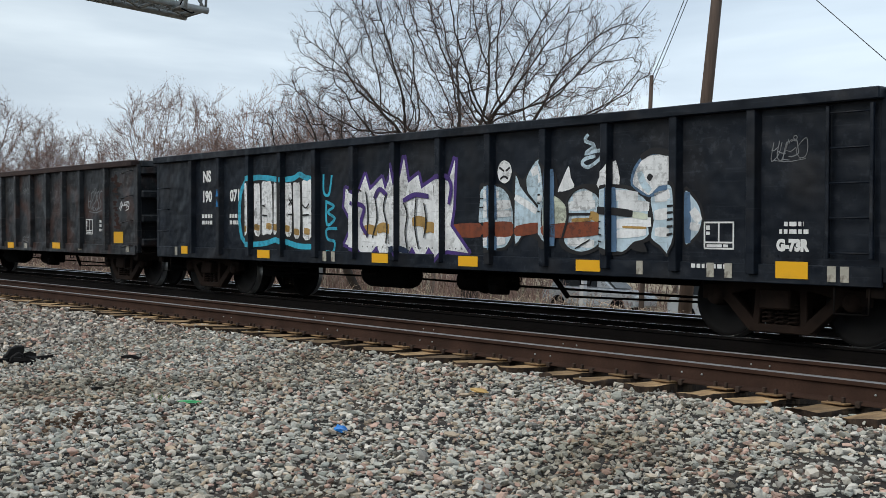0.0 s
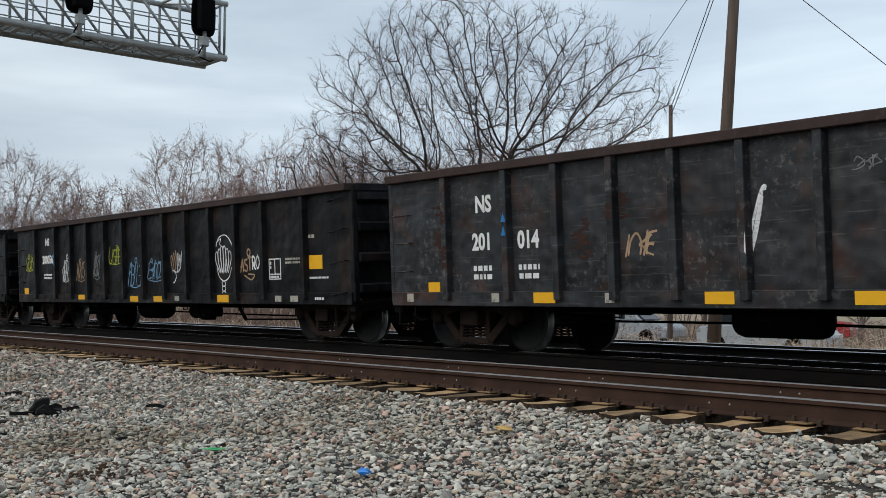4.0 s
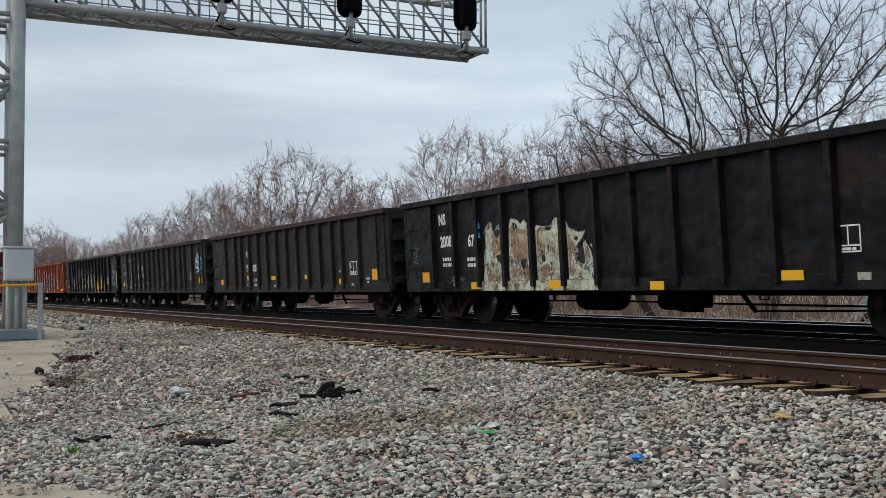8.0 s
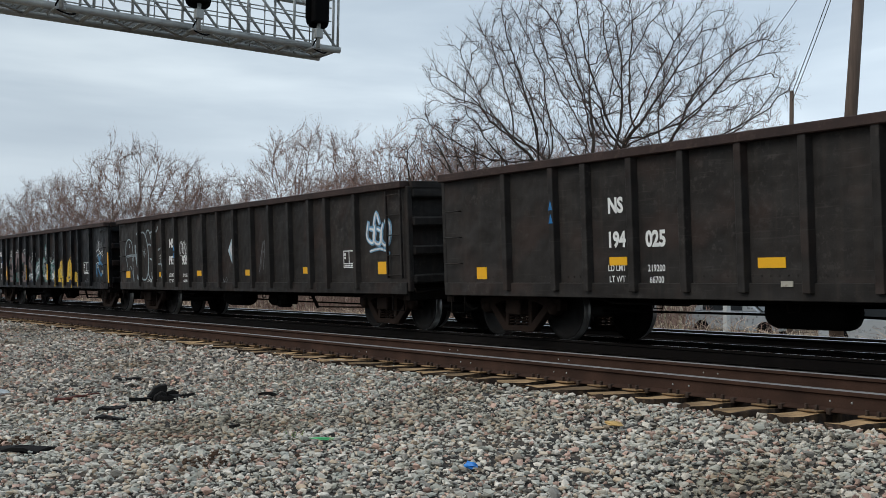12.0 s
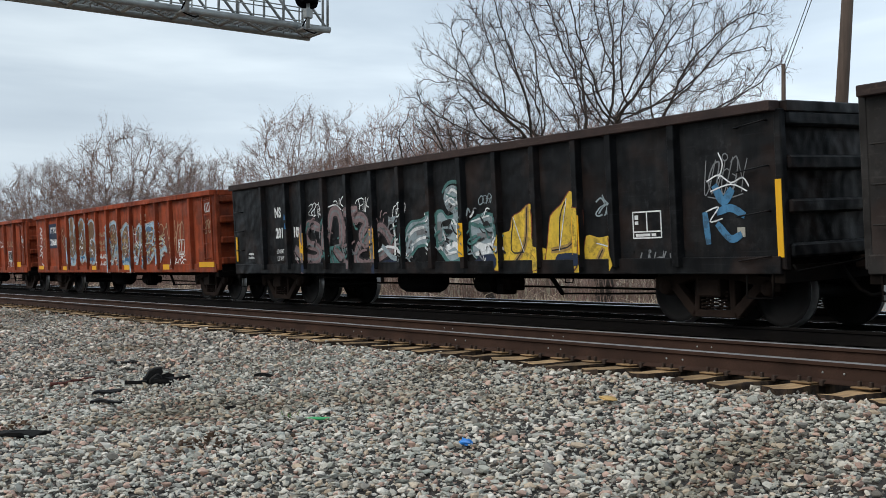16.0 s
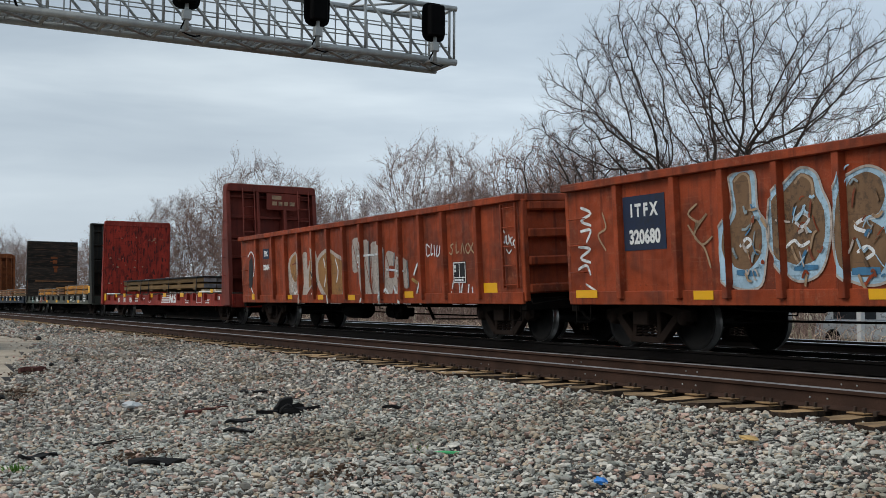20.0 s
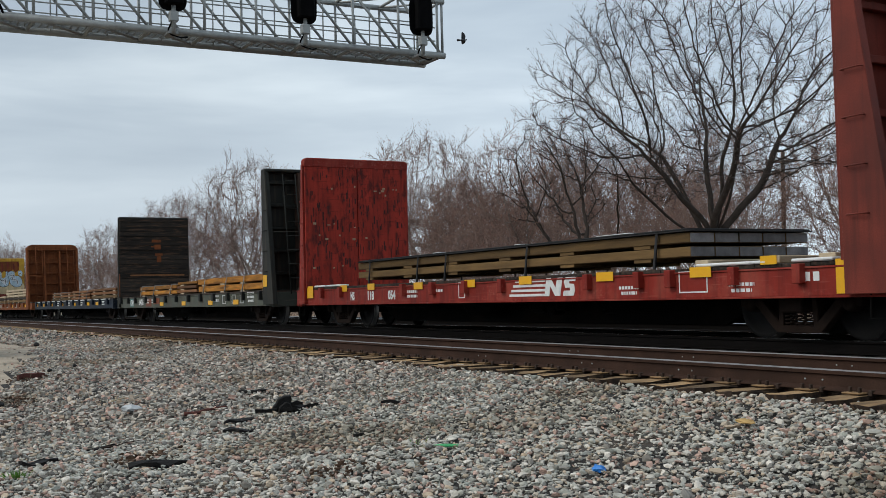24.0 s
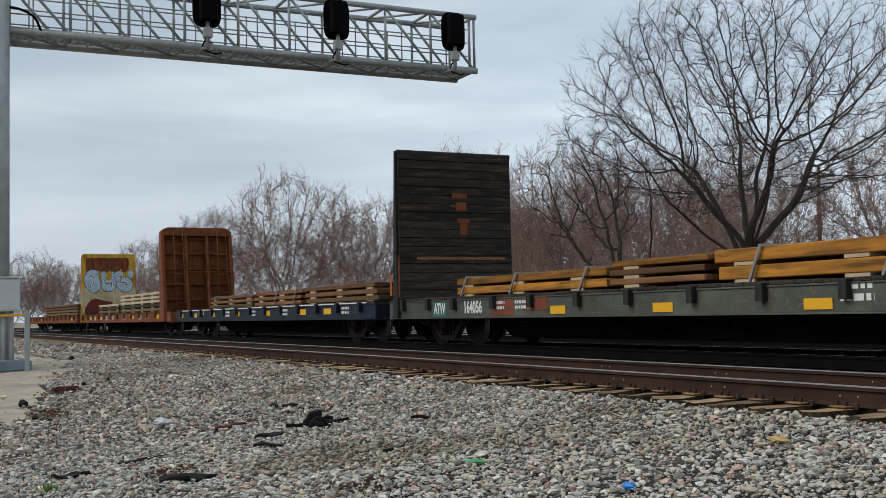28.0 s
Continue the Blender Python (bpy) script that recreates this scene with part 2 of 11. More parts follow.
M = {
    "black": material("black_paint", scuff=(0.06, 0.062, 0.066), scuff_amount=0.2, colour=(0.006, 0.0066, 0.0077), rough=0.48, dent=0.85, spec=0.15, vary=0.35, scale=1.1, fine=45, streak=0.28, streak_colour=(0.035, 0.032, 0.03), bump=0.12, stain=(0.035, 0.02, 0.015), stain_amount=0.5),
    "navy": material("faded_blue_black_paint", scuff=(0.06, 0.072, 0.09), scuff_amount=0.32, colour=(0.0052, 0.0088, 0.0155), rough=0.46, dent=0.85, spec=0.22, vary=0.35, scale=1.1, fine=45, streak=0.22, streak_colour=(0.017, 0.021, 0.028), bump=0.12, stain=(0.022, 0.021, 0.022), stain_amount=0.5),
    "mottled": material("mottled_blue_grey_black_paint", (0.014, 0.0165, 0.02), rough=0.45, dent=0.9, spec=0.38, vary=0.4, scale=1.4, fine=45, streak=0.4, streak_colour=(0.05, 0.042, 0.038), bump=0.15, stain=(0.055, 0.025, 0.018), stain_amount=0.85, stain_scale=1.5, scuff=(0.13, 0.12, 0.115), scuff_amount=0.65),
    "brown": material("dusty_brown_black_paint", scuff=(0.085, 0.075, 0.068), scuff_amount=0.35, colour=(0.023, 0.0205, 0.0192), rough=0.65, dent=0.85, spec=0.2, vary=0.3, scale=1.1, fine=45, streak=0.35, streak_colour=(0.05, 0.04, 0.032), bump=0.15, stain=(0.045, 0.028, 0.023), stain_amount=0.5),
    "oxide": material("red_oxide_paint", (0.31, 0.055, 0.018), rough=0.62, dent=0.85, spec=0.22, vary=0.4, scale=1.3, fine=50, streak=0.75, streak_colour=(0.07, 0.018, 0.01), bump=0.18, stain=(0.1, 0.03, 0.018), stain_amount=0.65, stain_scale=1.7, scuff=(0.34, 0.13, 0.07), scuff_amount=0.4),
    "redflat": material("weathered_red_paint", scuff=(0.38, 0.12, 0.09), scuff_amount=0.55, colour=(0.27, 0.028, 0.018), rough=0.65, dent=0.3, spec=0.2, vary=0.25, scale=1.2, fine=50, streak=0.7, streak_colour=(0.08, 0.014, 0.011), bump=0.15, stain=(0.32, 0.1, 0.07), stain_amount=0.4),
    "maroon": material("dark_red_rusted_paint", (0.17, 0.03, 0.019), 0.75, vary=0.35, scale=1.5, fine=50, streak=0.5, streak_colour=(0.05, 0.014, 0.01), bump=0.2),
    "green": material("faded_green_grey_paint", scuff=(0.2, 0.18, 0.14), scuff_amount=0.6, colour=(0.075, 0.085, 0.068), rough=0.7, vary=0.3, scale=1.4, fine=50, streak=0.4, streak_colour=(0.12, 0.06, 0.03), bump=0.15, stain=(0.13, 0.145, 0.11), stain_amount=0.65),
    "darkgreen": material("dark_green_black_steel", (0.017, 0.019, 0.016), 0.72, vary=0.35, scale=1.5, fine=50, streak=0.5, streak_colour=(0.07, 0.05, 0.03), bump=0.2),
    "blueflat": material("dark_blue_paint", scuff=(0.12, 0.12, 0.12), scuff_amount=0.6, colour=(0.012, 0.02, 0.033), rough=0.6, spec=0.2, vary=0.3, scale=1.4, fine=50, streak=0.3, streak_colour=(0.05, 0.04, 0.035), bump=0.12),
    "rustorange": material("orange_rusted_steel", scuff=(0.4, 0.16, 0.05), scuff_amount=0.5, colour=(0.2, 0.058, 0.017), rough=0.85, vary=0.4, scale=2.2, fine=60, streak=0.6, streak_colour=(0.09, 0.03, 0.013), bump=0.3),
    "yellowbulk": material("yellow_paint_with_rust", (0.62, 0.36, 0.04), 0.7, vary=0.25, scale=1.6, fine=60, streak=0.95, streak_colour=(0.24, 0.06, 0.015), bump=0.2, stain=(0.22, 0.06, 0.015), stain_amount=0.8, stain_scale=1.4),
    "chord": material("rust_brown_chord_paint", (0.042, 0.026, 0.023), 0.7, vary=0.4, scale=2.0, fine=50, bump=0.2, spec=0.25, streak=0.4, streak_colour=(0.02, 0.015, 0.014), scuff=(0.11, 0.075, 0.06), scuff_amount=0.4),
    "redface": material("scraped_red_sheet", (0.36, 0.034, 0.02), 0.68, vary=0.3, scale=1.4, fine=40, bump=0.25, spec=0.2, streak=0.75, streak_colour=(0.1, 0.016, 0.012), stain=(0.045, 0.012, 0.012), stain_amount=0.75, stain_scale=3.6, stretch_axes=(1, 2.2, 0.8), scuff=(0.028, 0.01, 0.01), scuff_amount=0.9),
    # grime, and the shade beneath the cars, put into the steel's colour
    "under": material("grimy_shaded_underframe_steel", (0.003, 0.0026, 0.0024), 0.9, spec=0.1, vary=0.4, scale=4, fine=60, bump=0.25, stain=(0.02, 0.012, 0.008), stain_amount=0.4),
    "truck": material("rust_brown_cast_steel", (0.025, 0.0155, 0.0115), 0.85, spec=0.15, vary=0.4, scale=5, fine=70, bump=0.3),
    # wheel colour lowered too, for the shade beneath the cars
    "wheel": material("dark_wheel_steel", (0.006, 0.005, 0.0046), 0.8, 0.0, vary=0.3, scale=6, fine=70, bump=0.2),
    "tread": material("polished_wheel_rim", (0.32, 0.31, 0.3), 0.35, 0.9, vary=0.2, scale=8, bump=0.05),
    "railside": material("rusty_rail_side", (0.05, 0.027, 0.019), 0.85, spec=0.15, vary=0.35, scale=3, fine=60, bump=0.25),
    # rail sides and ties by the train: its shade is put into the colour
    "raildark": material("shaded_black_rail_side", (0.008, 0.0065, 0.006), 0.85, spec=0.12, vary=0.35, scale=3, fine=60, bump=0.25),
    "shadetie": material("shaded_black_tie", (0.012, 0.0095, 0.008), 0.9, spec=0.12, vary=0.4, scale=3, fine=40, bump=0.4),
    "faded": material("faded_pale_paint", (0.42, 0.4, 0.34), 0.75, vary=0.25, scale=5, fine=40, bump=0.05, stain=(0.12, 0.1, 0.08), stain_amount=0.75, stain_scale=9),
    "railtop": material("worn_rail_head", (0.3, 0.28, 0.27), 0.42, 0.85, vary=0.2, scale=4, bump=0.05),
    "railshiny": material("bright_rail_head", (0.62, 0.62, 0.62), 0.22, 1.0, vary=0.1, scale=4, bump=0.03),
    "tie": material("weathered_tie_wood", (0.3, 0.19, 0.095), 0.9, vary=0.4, scale=3, fine=40, bump=0.5, piece=0.55, stretch_axes=(6, 1, 6), stain=(0.07, 0.045, 0.028), stain_amount=0.75, stain_scale=1.1),
    # split wood of tie sides and ends, coloured darker as their shade
    "tieend": material("shaded_split_tie_wood", (0.045, 0.029, 0.02), 0.95, vary=0.5, scale=4, fine=40, bump=0.6, stretch_axes=(6, 6, 1.5), stain=(0.14, 0.085, 0.045), stain_amount=0.5, stain_scale=2.0),
    "plate": material("tan_rusted_tie_plate", (0.22, 0.135, 0.065), 0.85, vary=0.35, scale=9, fine=60, bump=0.3, piece=0.3),
    "spike": material("rusted_spike", (0.05, 0.03, 0.02), 0.8, vary=0.3, bump=0.2),
    # fines far darker than the stones: the gaps' shade is in the colour
    "fines": material("shaded_ballast_fines", (0.034, 0.03, 0.027), 0.95, vary=0.35, scale=5, fine=90, bump=0.8, stain=(0.13, 0.1, 0.075), stain_amount=0.5),
    # ballast of the track beds, with the shade under the train in its colour
    "shadowfines": material("shaded_black_ballast", (0.007, 0.006, 0.0057), 0.95, spec=0.1, vary=0.35, scale=5, fine=80, bump=0.8),
    "dirt": material("pale_sandy_dirt", (0.42, 0.35, 0.27), 0.95, vary=0.18, scale=2.5, fine=70, bump=0.5, stain=(0.2, 0.15, 0.11), stain_amount=0.5),
    "white": material("white_stencil_paint", (0.78, 0.79, 0.78), 0.7, vary=0.15, scale=3, fine=40, bump=0.05, stain=(0.3, 0.3, 0.3), stain_amount=0.4, stain_scale=3),
    "yellow": material("yellow_reflective_sheeting", (0.85, 0.44, 0.012), 0.45, vary=0.08, scale=3, bump=0.03, stain=(0.5, 0.28, 0.03), stain_amount=0.3, stain_scale=3),
    "galv": material("galvanised_steel", (0.36, 0.375, 0.37), 0.5, 0.25, vary=0.18, scale=4, fine=50, bump=0.08),
    "signalblack": material("matt_black_signal_housing", (0.004, 0.004, 0.0045), 0.9, spec=0.06, vary=0.3, bump=0.05),
    "cabinet": material("light_grey_cabinet_paint", (0.55, 0.57, 0.58), 0.5, 0.0, vary=0.08, scale=3, bump=0.05),
    "platform": material("blue_grey_steel_plank", (0.19, 0.25, 0.29), 0.55, 0.3, vary=0.15, scale=3, bump=0.08),
    "bark": material("dark_tree_bark", (0.045, 0.035, 0.029), 0.95, vary=0.35, scale=4, fine=60, bump=0.5),
    "twig": material("brown_grey_twigs", (0.06, 0.043, 0.037), 0.95, vary=0.3, scale=0.6, fine=8, bump=0.0, island=0.35),
    # far twigs and bark: distance haze put into their paler colour
    "fartwig": material("hazed_brown_grey_twigs", (0.235, 0.16, 0.135), 0.95, vary=0.3, scale=0.35, fine=4, bump=0.0, island=0.4),
    "farbark": material("hazed_tree_bark", (0.21, 0.175, 0.155), 0.95, vary=0.3, scale=4, fine=60, bump=0.3),
    "bud": material("reddish_brown_buds", (0.24, 0.12, 0.085), 0.9, vary=0.3, scale=1.0, fine=8, bump=0.0, island=0.4),
    "polewood": material("grey_brown_pole_wood", (0.1, 0.072, 0.057), 0.9, vary=0.3, scale=3, fine=50, bump=0.4, stretch_axes=(5, 5, 0.4)),
    "wire": material("black_wire", (0.02, 0.02, 0.02), 0.6, bump=0.0),
    "brush": material("dry_tan_brush", (0.56, 0.44, 0.33), 0.95, vary=0.3, scale=0.8, fine=10, bump=0.0, island=0.5),
    "grass": material("dry_winter_ground", (0.32, 0.25, 0.17), 0.95, vary=0.3, scale=0.6, fine=20, bump=0.4, stain=(0.1, 0.12, 0.05), stain_amount=0.6, stain_scale=0.3),
}

# ---- building helpers ----
K = -0.000271                      # the line's curve: y = y0 + K x^2, straight past 90 m
Y1, Y2, Y3 = 8.26, 12.42, 17.3     # middles of the three tracks; rail tops lie at z = 0


def bend(x):
    if abs(x) <= 90:
        return K * x * x
    return K * 8100 + 2 * K * 90 * (abs(x) - 90)


def heading(x):
    return math.degrees(math.atan(2 * K * max(-90, min(90, x))))


def mesh_of(name, bm, *mats):
    me = bpy.data.meshes.new(name)
    bm.to_mesh(me)
    bm.free()
    for m in mats:
        me.materials.append(m)
    return me


def from_arrays(name, verts, faces, mat, smooth=False):
    me = bpy.data.meshes.new(name)
    me.from_pydata([tuple(v) for v in verts] if not isinstance(verts, np.ndarray) else verts.tolist(), [],
                   faces if not isinstance(faces, np.ndarray) else faces.tolist())
    me.materials.append(mat)
    if smooth:
        me.polygons.foreach_set("use_smooth", [True] * len(me.polygons))
    me.update()
    return me


def part(name, bm, mat, parent, label="", m=None):
    """Links a bmesh, or a mesh that is shared, as one mesh object under a thing or a part."""
    me = bm if isinstance(bm, bpy.types.Mesh) else mesh_of(name, bm, *(mat if isinstance(mat, (list, tuple)) else (mat,)))
    ob = new(name, me)
    ob.parent = parent
    if m is not None:
        ob.matrix_local = m
    if label:
        tagged(ob, label=label)
    return ob


def box(bm, x0, x1, y0, y1, z0, z1, bevel=0.0, mat=0):
    vs = [bm.verts.new((x, y, z)) for z in (z0, z1) for y in (y0, y1) for x in (x0, x1)]
    fs = [bm.faces.new([vs[i] for i in q]) for q in ((0, 2, 3, 1), (4, 5, 7, 6), (0, 1, 5, 4), (2, 6, 7, 3), (0, 4, 6, 2), (1, 3, 7, 5))]
    for f in fs:
        f.material_index = mat
    if bevel:
        es = list({e for f in fs for e in f.edges})
        bmesh.ops.bevel(bm, geom=es, offset=bevel, segments=1, profile=0.5, affect="EDGES")
    return vs


def boxed(*specs, bevel=0.0):
    bm = bmesh.new()
    for s in specs:
        box(bm, *s, bevel=bevel)
    return bm


def rod(bm, a, b, r, sides=8, r2=None):
    """A round bar from a to b."""
    a, b = Vector(a), Vector(b)
    d = (b - a).normalized()
    u = d.orthogonal().normalized()
    w = d.cross(u)
    r2 = r if r2 is None else r2
    rings = []
    for p, rr in ((a, r), (b, r2)):
        rings.append([bm.verts.new(p + rr * (math.cos(i * math.tau / sides) * u + math.sin(i * math.tau / sides) * w)) for i in range(sides)])
    for i in range(sides):
        j = (i + 1) % sides
        f = bm.faces.new((rings[0][i], rings[0][j], rings[1][j], rings[1][i]))
        f.smooth = sides > 5
    bm.faces.new(rings[0][::-1])
    bm.faces.new(rings[1])
    return bm


def tube(points, r, sides=6):
    """A bent round bar through points."""
    pts = [Vector(q) for q in points]
    bm = bmesh.new()
    n = len(pts)
    u, rings = None, []
    for i, q in enumerate(pts):
        d = (pts[min(n - 1, i + 1)] - pts[max(0, i - 1)]).normalized()
        u = d.orthogonal().normalized() if u is None else (u - d * u.dot(d)).normalized()
        w = d.cross(u)
        rings.append([bm.verts.new(q + r * (math.cos(k * math.tau / sides) * u + math.sin(k * math.tau / sides) * w)) for k in range(sides)])
    for ra, rb in zip(rings, rings[1:]):
        for k in range(sides):
            j = (k + 1) % sides
            bm.faces.new((ra[k], ra[j], rb[j], rb[k])).smooth = sides > 5
    bm.faces.new(rings[0][::-1])
    bm.faces.new(rings[-1])
    return bm


def lathe(profile, segs=24, axis="y"):
    """A turned body from (radius, along) pairs."""
    bm = bmesh.new()
    rings = []
    for r, t in profile:
        ring = []
        for i in range(segs):
            a = i * math.tau / segs
            p = (r * math.cos(a), t, r * math.sin(a)) if axis == "y" else ((t, r * math.cos(a), r * math.sin(a)) if axis == "x" else (r * math.cos(a), r * math.sin(a), t))
            ring.append(bm.verts.new(p))
        rings.append(ring)
    for a, b in zip(rings, rings[1:]):
        for i in range(segs):
            j = (i + 1) % segs
            bm.faces.new((a[i], a[j], b[j], b[i])).smooth = True
    bm.faces.new(rings[0])
    bm.faces.new(rings[-1][::-1])
    bmesh.ops.recalc_face_normals(bm, faces=bm.faces)
    return bm


def prism(outline, t0, t1, plane="xz", bevel=0.0):
    """An outline in a plane, pushed from t0 to t1 across it."""
    bm = bmesh.new()

    def at(p, t):
        return (p[0], t, p[1]) if plane == "xz" else ((t, p[0], p[1]) if plane == "yz" else (p[0], p[1], t))
    a = [bm.verts.new(at(p, t0)) for p in outline]
    b = [bm.verts.new(at(p, t1)) for p in outline]
    n = len(outline)
    for i in range(n):
        bm.faces.new((a[i], a[(i + 1) % n], b[(i + 1) % n], b[i]))
    bm.faces.new(a[::-1])
    bm.faces.new(b)
    bmesh.ops.recalc_face_normals(bm, faces=bm.faces)
    if bevel:
        bmesh.ops.bevel(bm, geom=list(bm.edges), offset=bevel, segments=1, affect="EDGES")
    return bm


def smoothstep(a, b, x):
    t = min(1, max(0, (x - a) / (b - a)))
    return t * t * (3 - 2 * t)


def ground_z(x, y):
    """Height of the ground: the stone bed of the tracks, its slope to the camera's side, the flat beyond."""
    yy = y - bend(x)
    bump = 0.05 * noise.noise((x * 0.35, y * 0.35, 0.3)) + 0.02 * noise.noise((x * 1.3, y * 1.3, 5.0))
    if yy < 6.9:
        z = -0.25 - 0.1 * min(6.9 - yy, 3.6) - 0.05 * min(max(0, 3.3 - yy), 3)
        z += (0.24 + 0.02 * max(0, min(8, -18 - x))) * smoothstep(-13, -24, x) * smoothstep(5.5, 3.0, yy)
        return max(z, -0.95) + bump * smoothstep(6.9, 5.9, yy)
    if yy < 9.7:
        return -0.27 + 0.055 * smoothstep(9.5, 9.7, yy)
    if yy < 19.2:
        return -0.215
    return -0.215 - 0.75 * smoothstep(19.2, 21.5, yy) + 0.75 * smoothstep(25, 60, yy) + bump * 2


# ---- ground ----
def build_ground():
    xs = sorted({*np.arange(-45, 14, 0.33).round(3), *np.arange(-140, 90, 4.0), *np.linspace(-1500, 1500, 31)})
    ys = sorted({*np.arange(-1, 8, 0.25).round(3), *np.arange(-60, 80, 2.0), *np.linspace(-1500, 1500, 31), 6.9, 19.2, 20, 20.7, 21.5})
    verts = [(x, y, ground_z(x, y)) for y in ys for x in xs]
    nx = len(xs)
    faces, slot = [], []
    for j in range(len(ys) - 1):
        for i in range(nx - 1):
            faces.append((j * nx + i, j * nx + i + 1, (j + 1) * nx + i + 1, (j + 1) * nx + i))
            cx, cy = (xs[i] + xs[i + 1]) / 2, (ys[j] + ys[j + 1]) / 2
            yy = cy - bend(cx)
            # slot 2, past the near rail, takes the ballast with shade in its colour
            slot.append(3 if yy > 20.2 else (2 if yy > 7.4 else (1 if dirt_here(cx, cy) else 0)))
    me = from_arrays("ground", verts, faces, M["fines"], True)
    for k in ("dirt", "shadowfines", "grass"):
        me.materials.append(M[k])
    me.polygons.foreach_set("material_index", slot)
    tagged(new("ground", me), "dark gravel and pale dirt ground along the railway line", "ground", kind="structure")


def dirt_here(x, y):
    """The sandy patch by the signal mast, and a thin bare spot nearer the camera."""
    rough = 0.5 * noise.noise((x * 0.45, y * 0.45, 2.0)) + 0.2 * noise.noise((x * 1.6, y * 1.6, 3.0))
    if -36 < x < -13 and y < 0.75 + (-13 - x) * 0.225 * (1 if x > -27.5 else 1 - (-27.5 - x) * 0.07) + rough:
        return True
    return ((x + 7.4) / 1.5) ** 2 + ((y - 0.5) / 0.7) ** 2 + 1.6 * rough < 0.9


build_ground()

# ---- tracks ----
RAIL = [(-0.07, -0.178), (0.07, -0.178), (0.07, -0.168), (0.012, -0.145), (0.01, -0.05), (0.036, -0.038), (0.037, -0.008), (0.027, 0.0),
        (-0.027, 0.0), (-0.037, -0.008), (-0.036, -0.038), (-0.01, -0.05), (-0.012, -0.145), (-0.07, -0.168)]


def rail_mesh(name, y0, top, side="railside", x0=-190.0, x1=110.0, step=3.0):
    xs = np.arange(x0, x1 + 0.1, step)
    n = len(RAIL)
    verts = [(x, y0 + bend(x) + a, b) for x in xs for a, b in RAIL]
    faces, slot = [], []
    for i in range(len(xs) - 1):
        for j in range(n):
            k = (j + 1) % n
            faces.append((i * n + j, i * n + k, (i + 1) * n + k, (i + 1) * n + j))
            slot.append(1 if j in (6, 7, 8) else 0)
    me = from_arrays(name, verts, faces, M[side])
    me.materials.append(top)
    me.polygons.foreach_set("material_index", slot)
    return me


def track(name, y0, top, label):
    bed = new(name)
    tagged(bed, label, "railway track", kind="structure")
    # the two farther tracks get rail sides coloured as if in shade
    for side in (-0.75, 0.75):
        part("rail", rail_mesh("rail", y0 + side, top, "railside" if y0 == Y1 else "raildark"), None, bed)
    return bed


track_near = track("track_1", Y1, M["railtop"], "empty railway track with rusty rails on worn wooden ties")
track_train = track("track_2", Y2, M["railshiny"], "railway track under the train with bright worn rails")
track("track_3", Y3, M["railshiny"], "farther railway track behind the train with bright rails")


def tie_mesh(seed):
    """A worn tie: split, splintered ends and an uneven top."""
    rnd = random.Random(seed)
    bm = bmesh.new()
    ys = [-1.3 + rnd.uniform(-0.1, 0.06), -1.12, -0.93, -0.55, 0.0, 0.55, 1.12, 1.3]
    xs = (-0.115, -0.05, 0.03, 0.115)
    top = [[bm.verts.new((x + rnd.uniform(-0.012, 0.012), y + (rnd.uniform(-0.09, 0.07) if j == 0 else 0), -0.186 - rnd.uniform(0, 0.022 if j < 2 else 0.008))) for x in xs] for j, y in enumerate(ys)]
    low = [[bm.verts.new((x, ys[j] + 0.02 * (j == 0), -0.36)) for x in (xs[0], xs[-1])] for j in (0, len(ys) - 1)]
    n = len(ys)
    for j in range(n - 1):
        for i in range(3):
            bm.faces.new((top[j][i], top[j][i + 1], top[j + 1][i + 1], top[j + 1][i]))
    bm.faces.new([top[j][0] for j in range(n)] + [low[1][0], low[0][0]])
    bm.faces.new([top[j][3] for j in range(n - 1, -1, -1)] + [low[0][1], low[1][1]])
    bm.faces.new([low[0][0], low[0][1]] + [top[0][i] for i in (3, 2, 1, 0)])
    bm.faces.new([low[1][1], low[1][0]] + [top[n - 1][i] for i in (0, 1, 2, 3)])
    bmesh.ops.recalc_face_normals(bm, faces=bm.faces)
    # upright faces get the wood that has shade in its colour
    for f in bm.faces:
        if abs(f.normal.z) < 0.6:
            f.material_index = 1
    return mesh_of("tie", bm, M["tie"], M["tieend"])


TIE_X = [round(-48 + 0.505 * i, 3) for i in range(110)]
ties = [tie_mesh(i) for i in range(9)]
plate_bm = boxed((-0.095, 0.095, -0.17, 0.17, -0.183, -0.169), bevel=0.005)
plate = mesh_of("tie_plate", plate_bm, M["plate"])
spike_bm = bmesh.new()
for dx, dy in ((-0.06, -0.095), (0.055, 0.095), (0.05, -0.11)):
    box(spike_bm, dx - 0.012, dx + 0.012, dy - 0.016, dy + 0.016, -0.17, -0.128, 0.004)
spikes = mesh_of("rail_spikes", spike_bm, M["spike"])
anchor = mesh_of("rail_anchor", boxed((-0.02, 0.02, -0.085, 0.085, -0.2, -0.15), bevel=0.006), M["spike"])


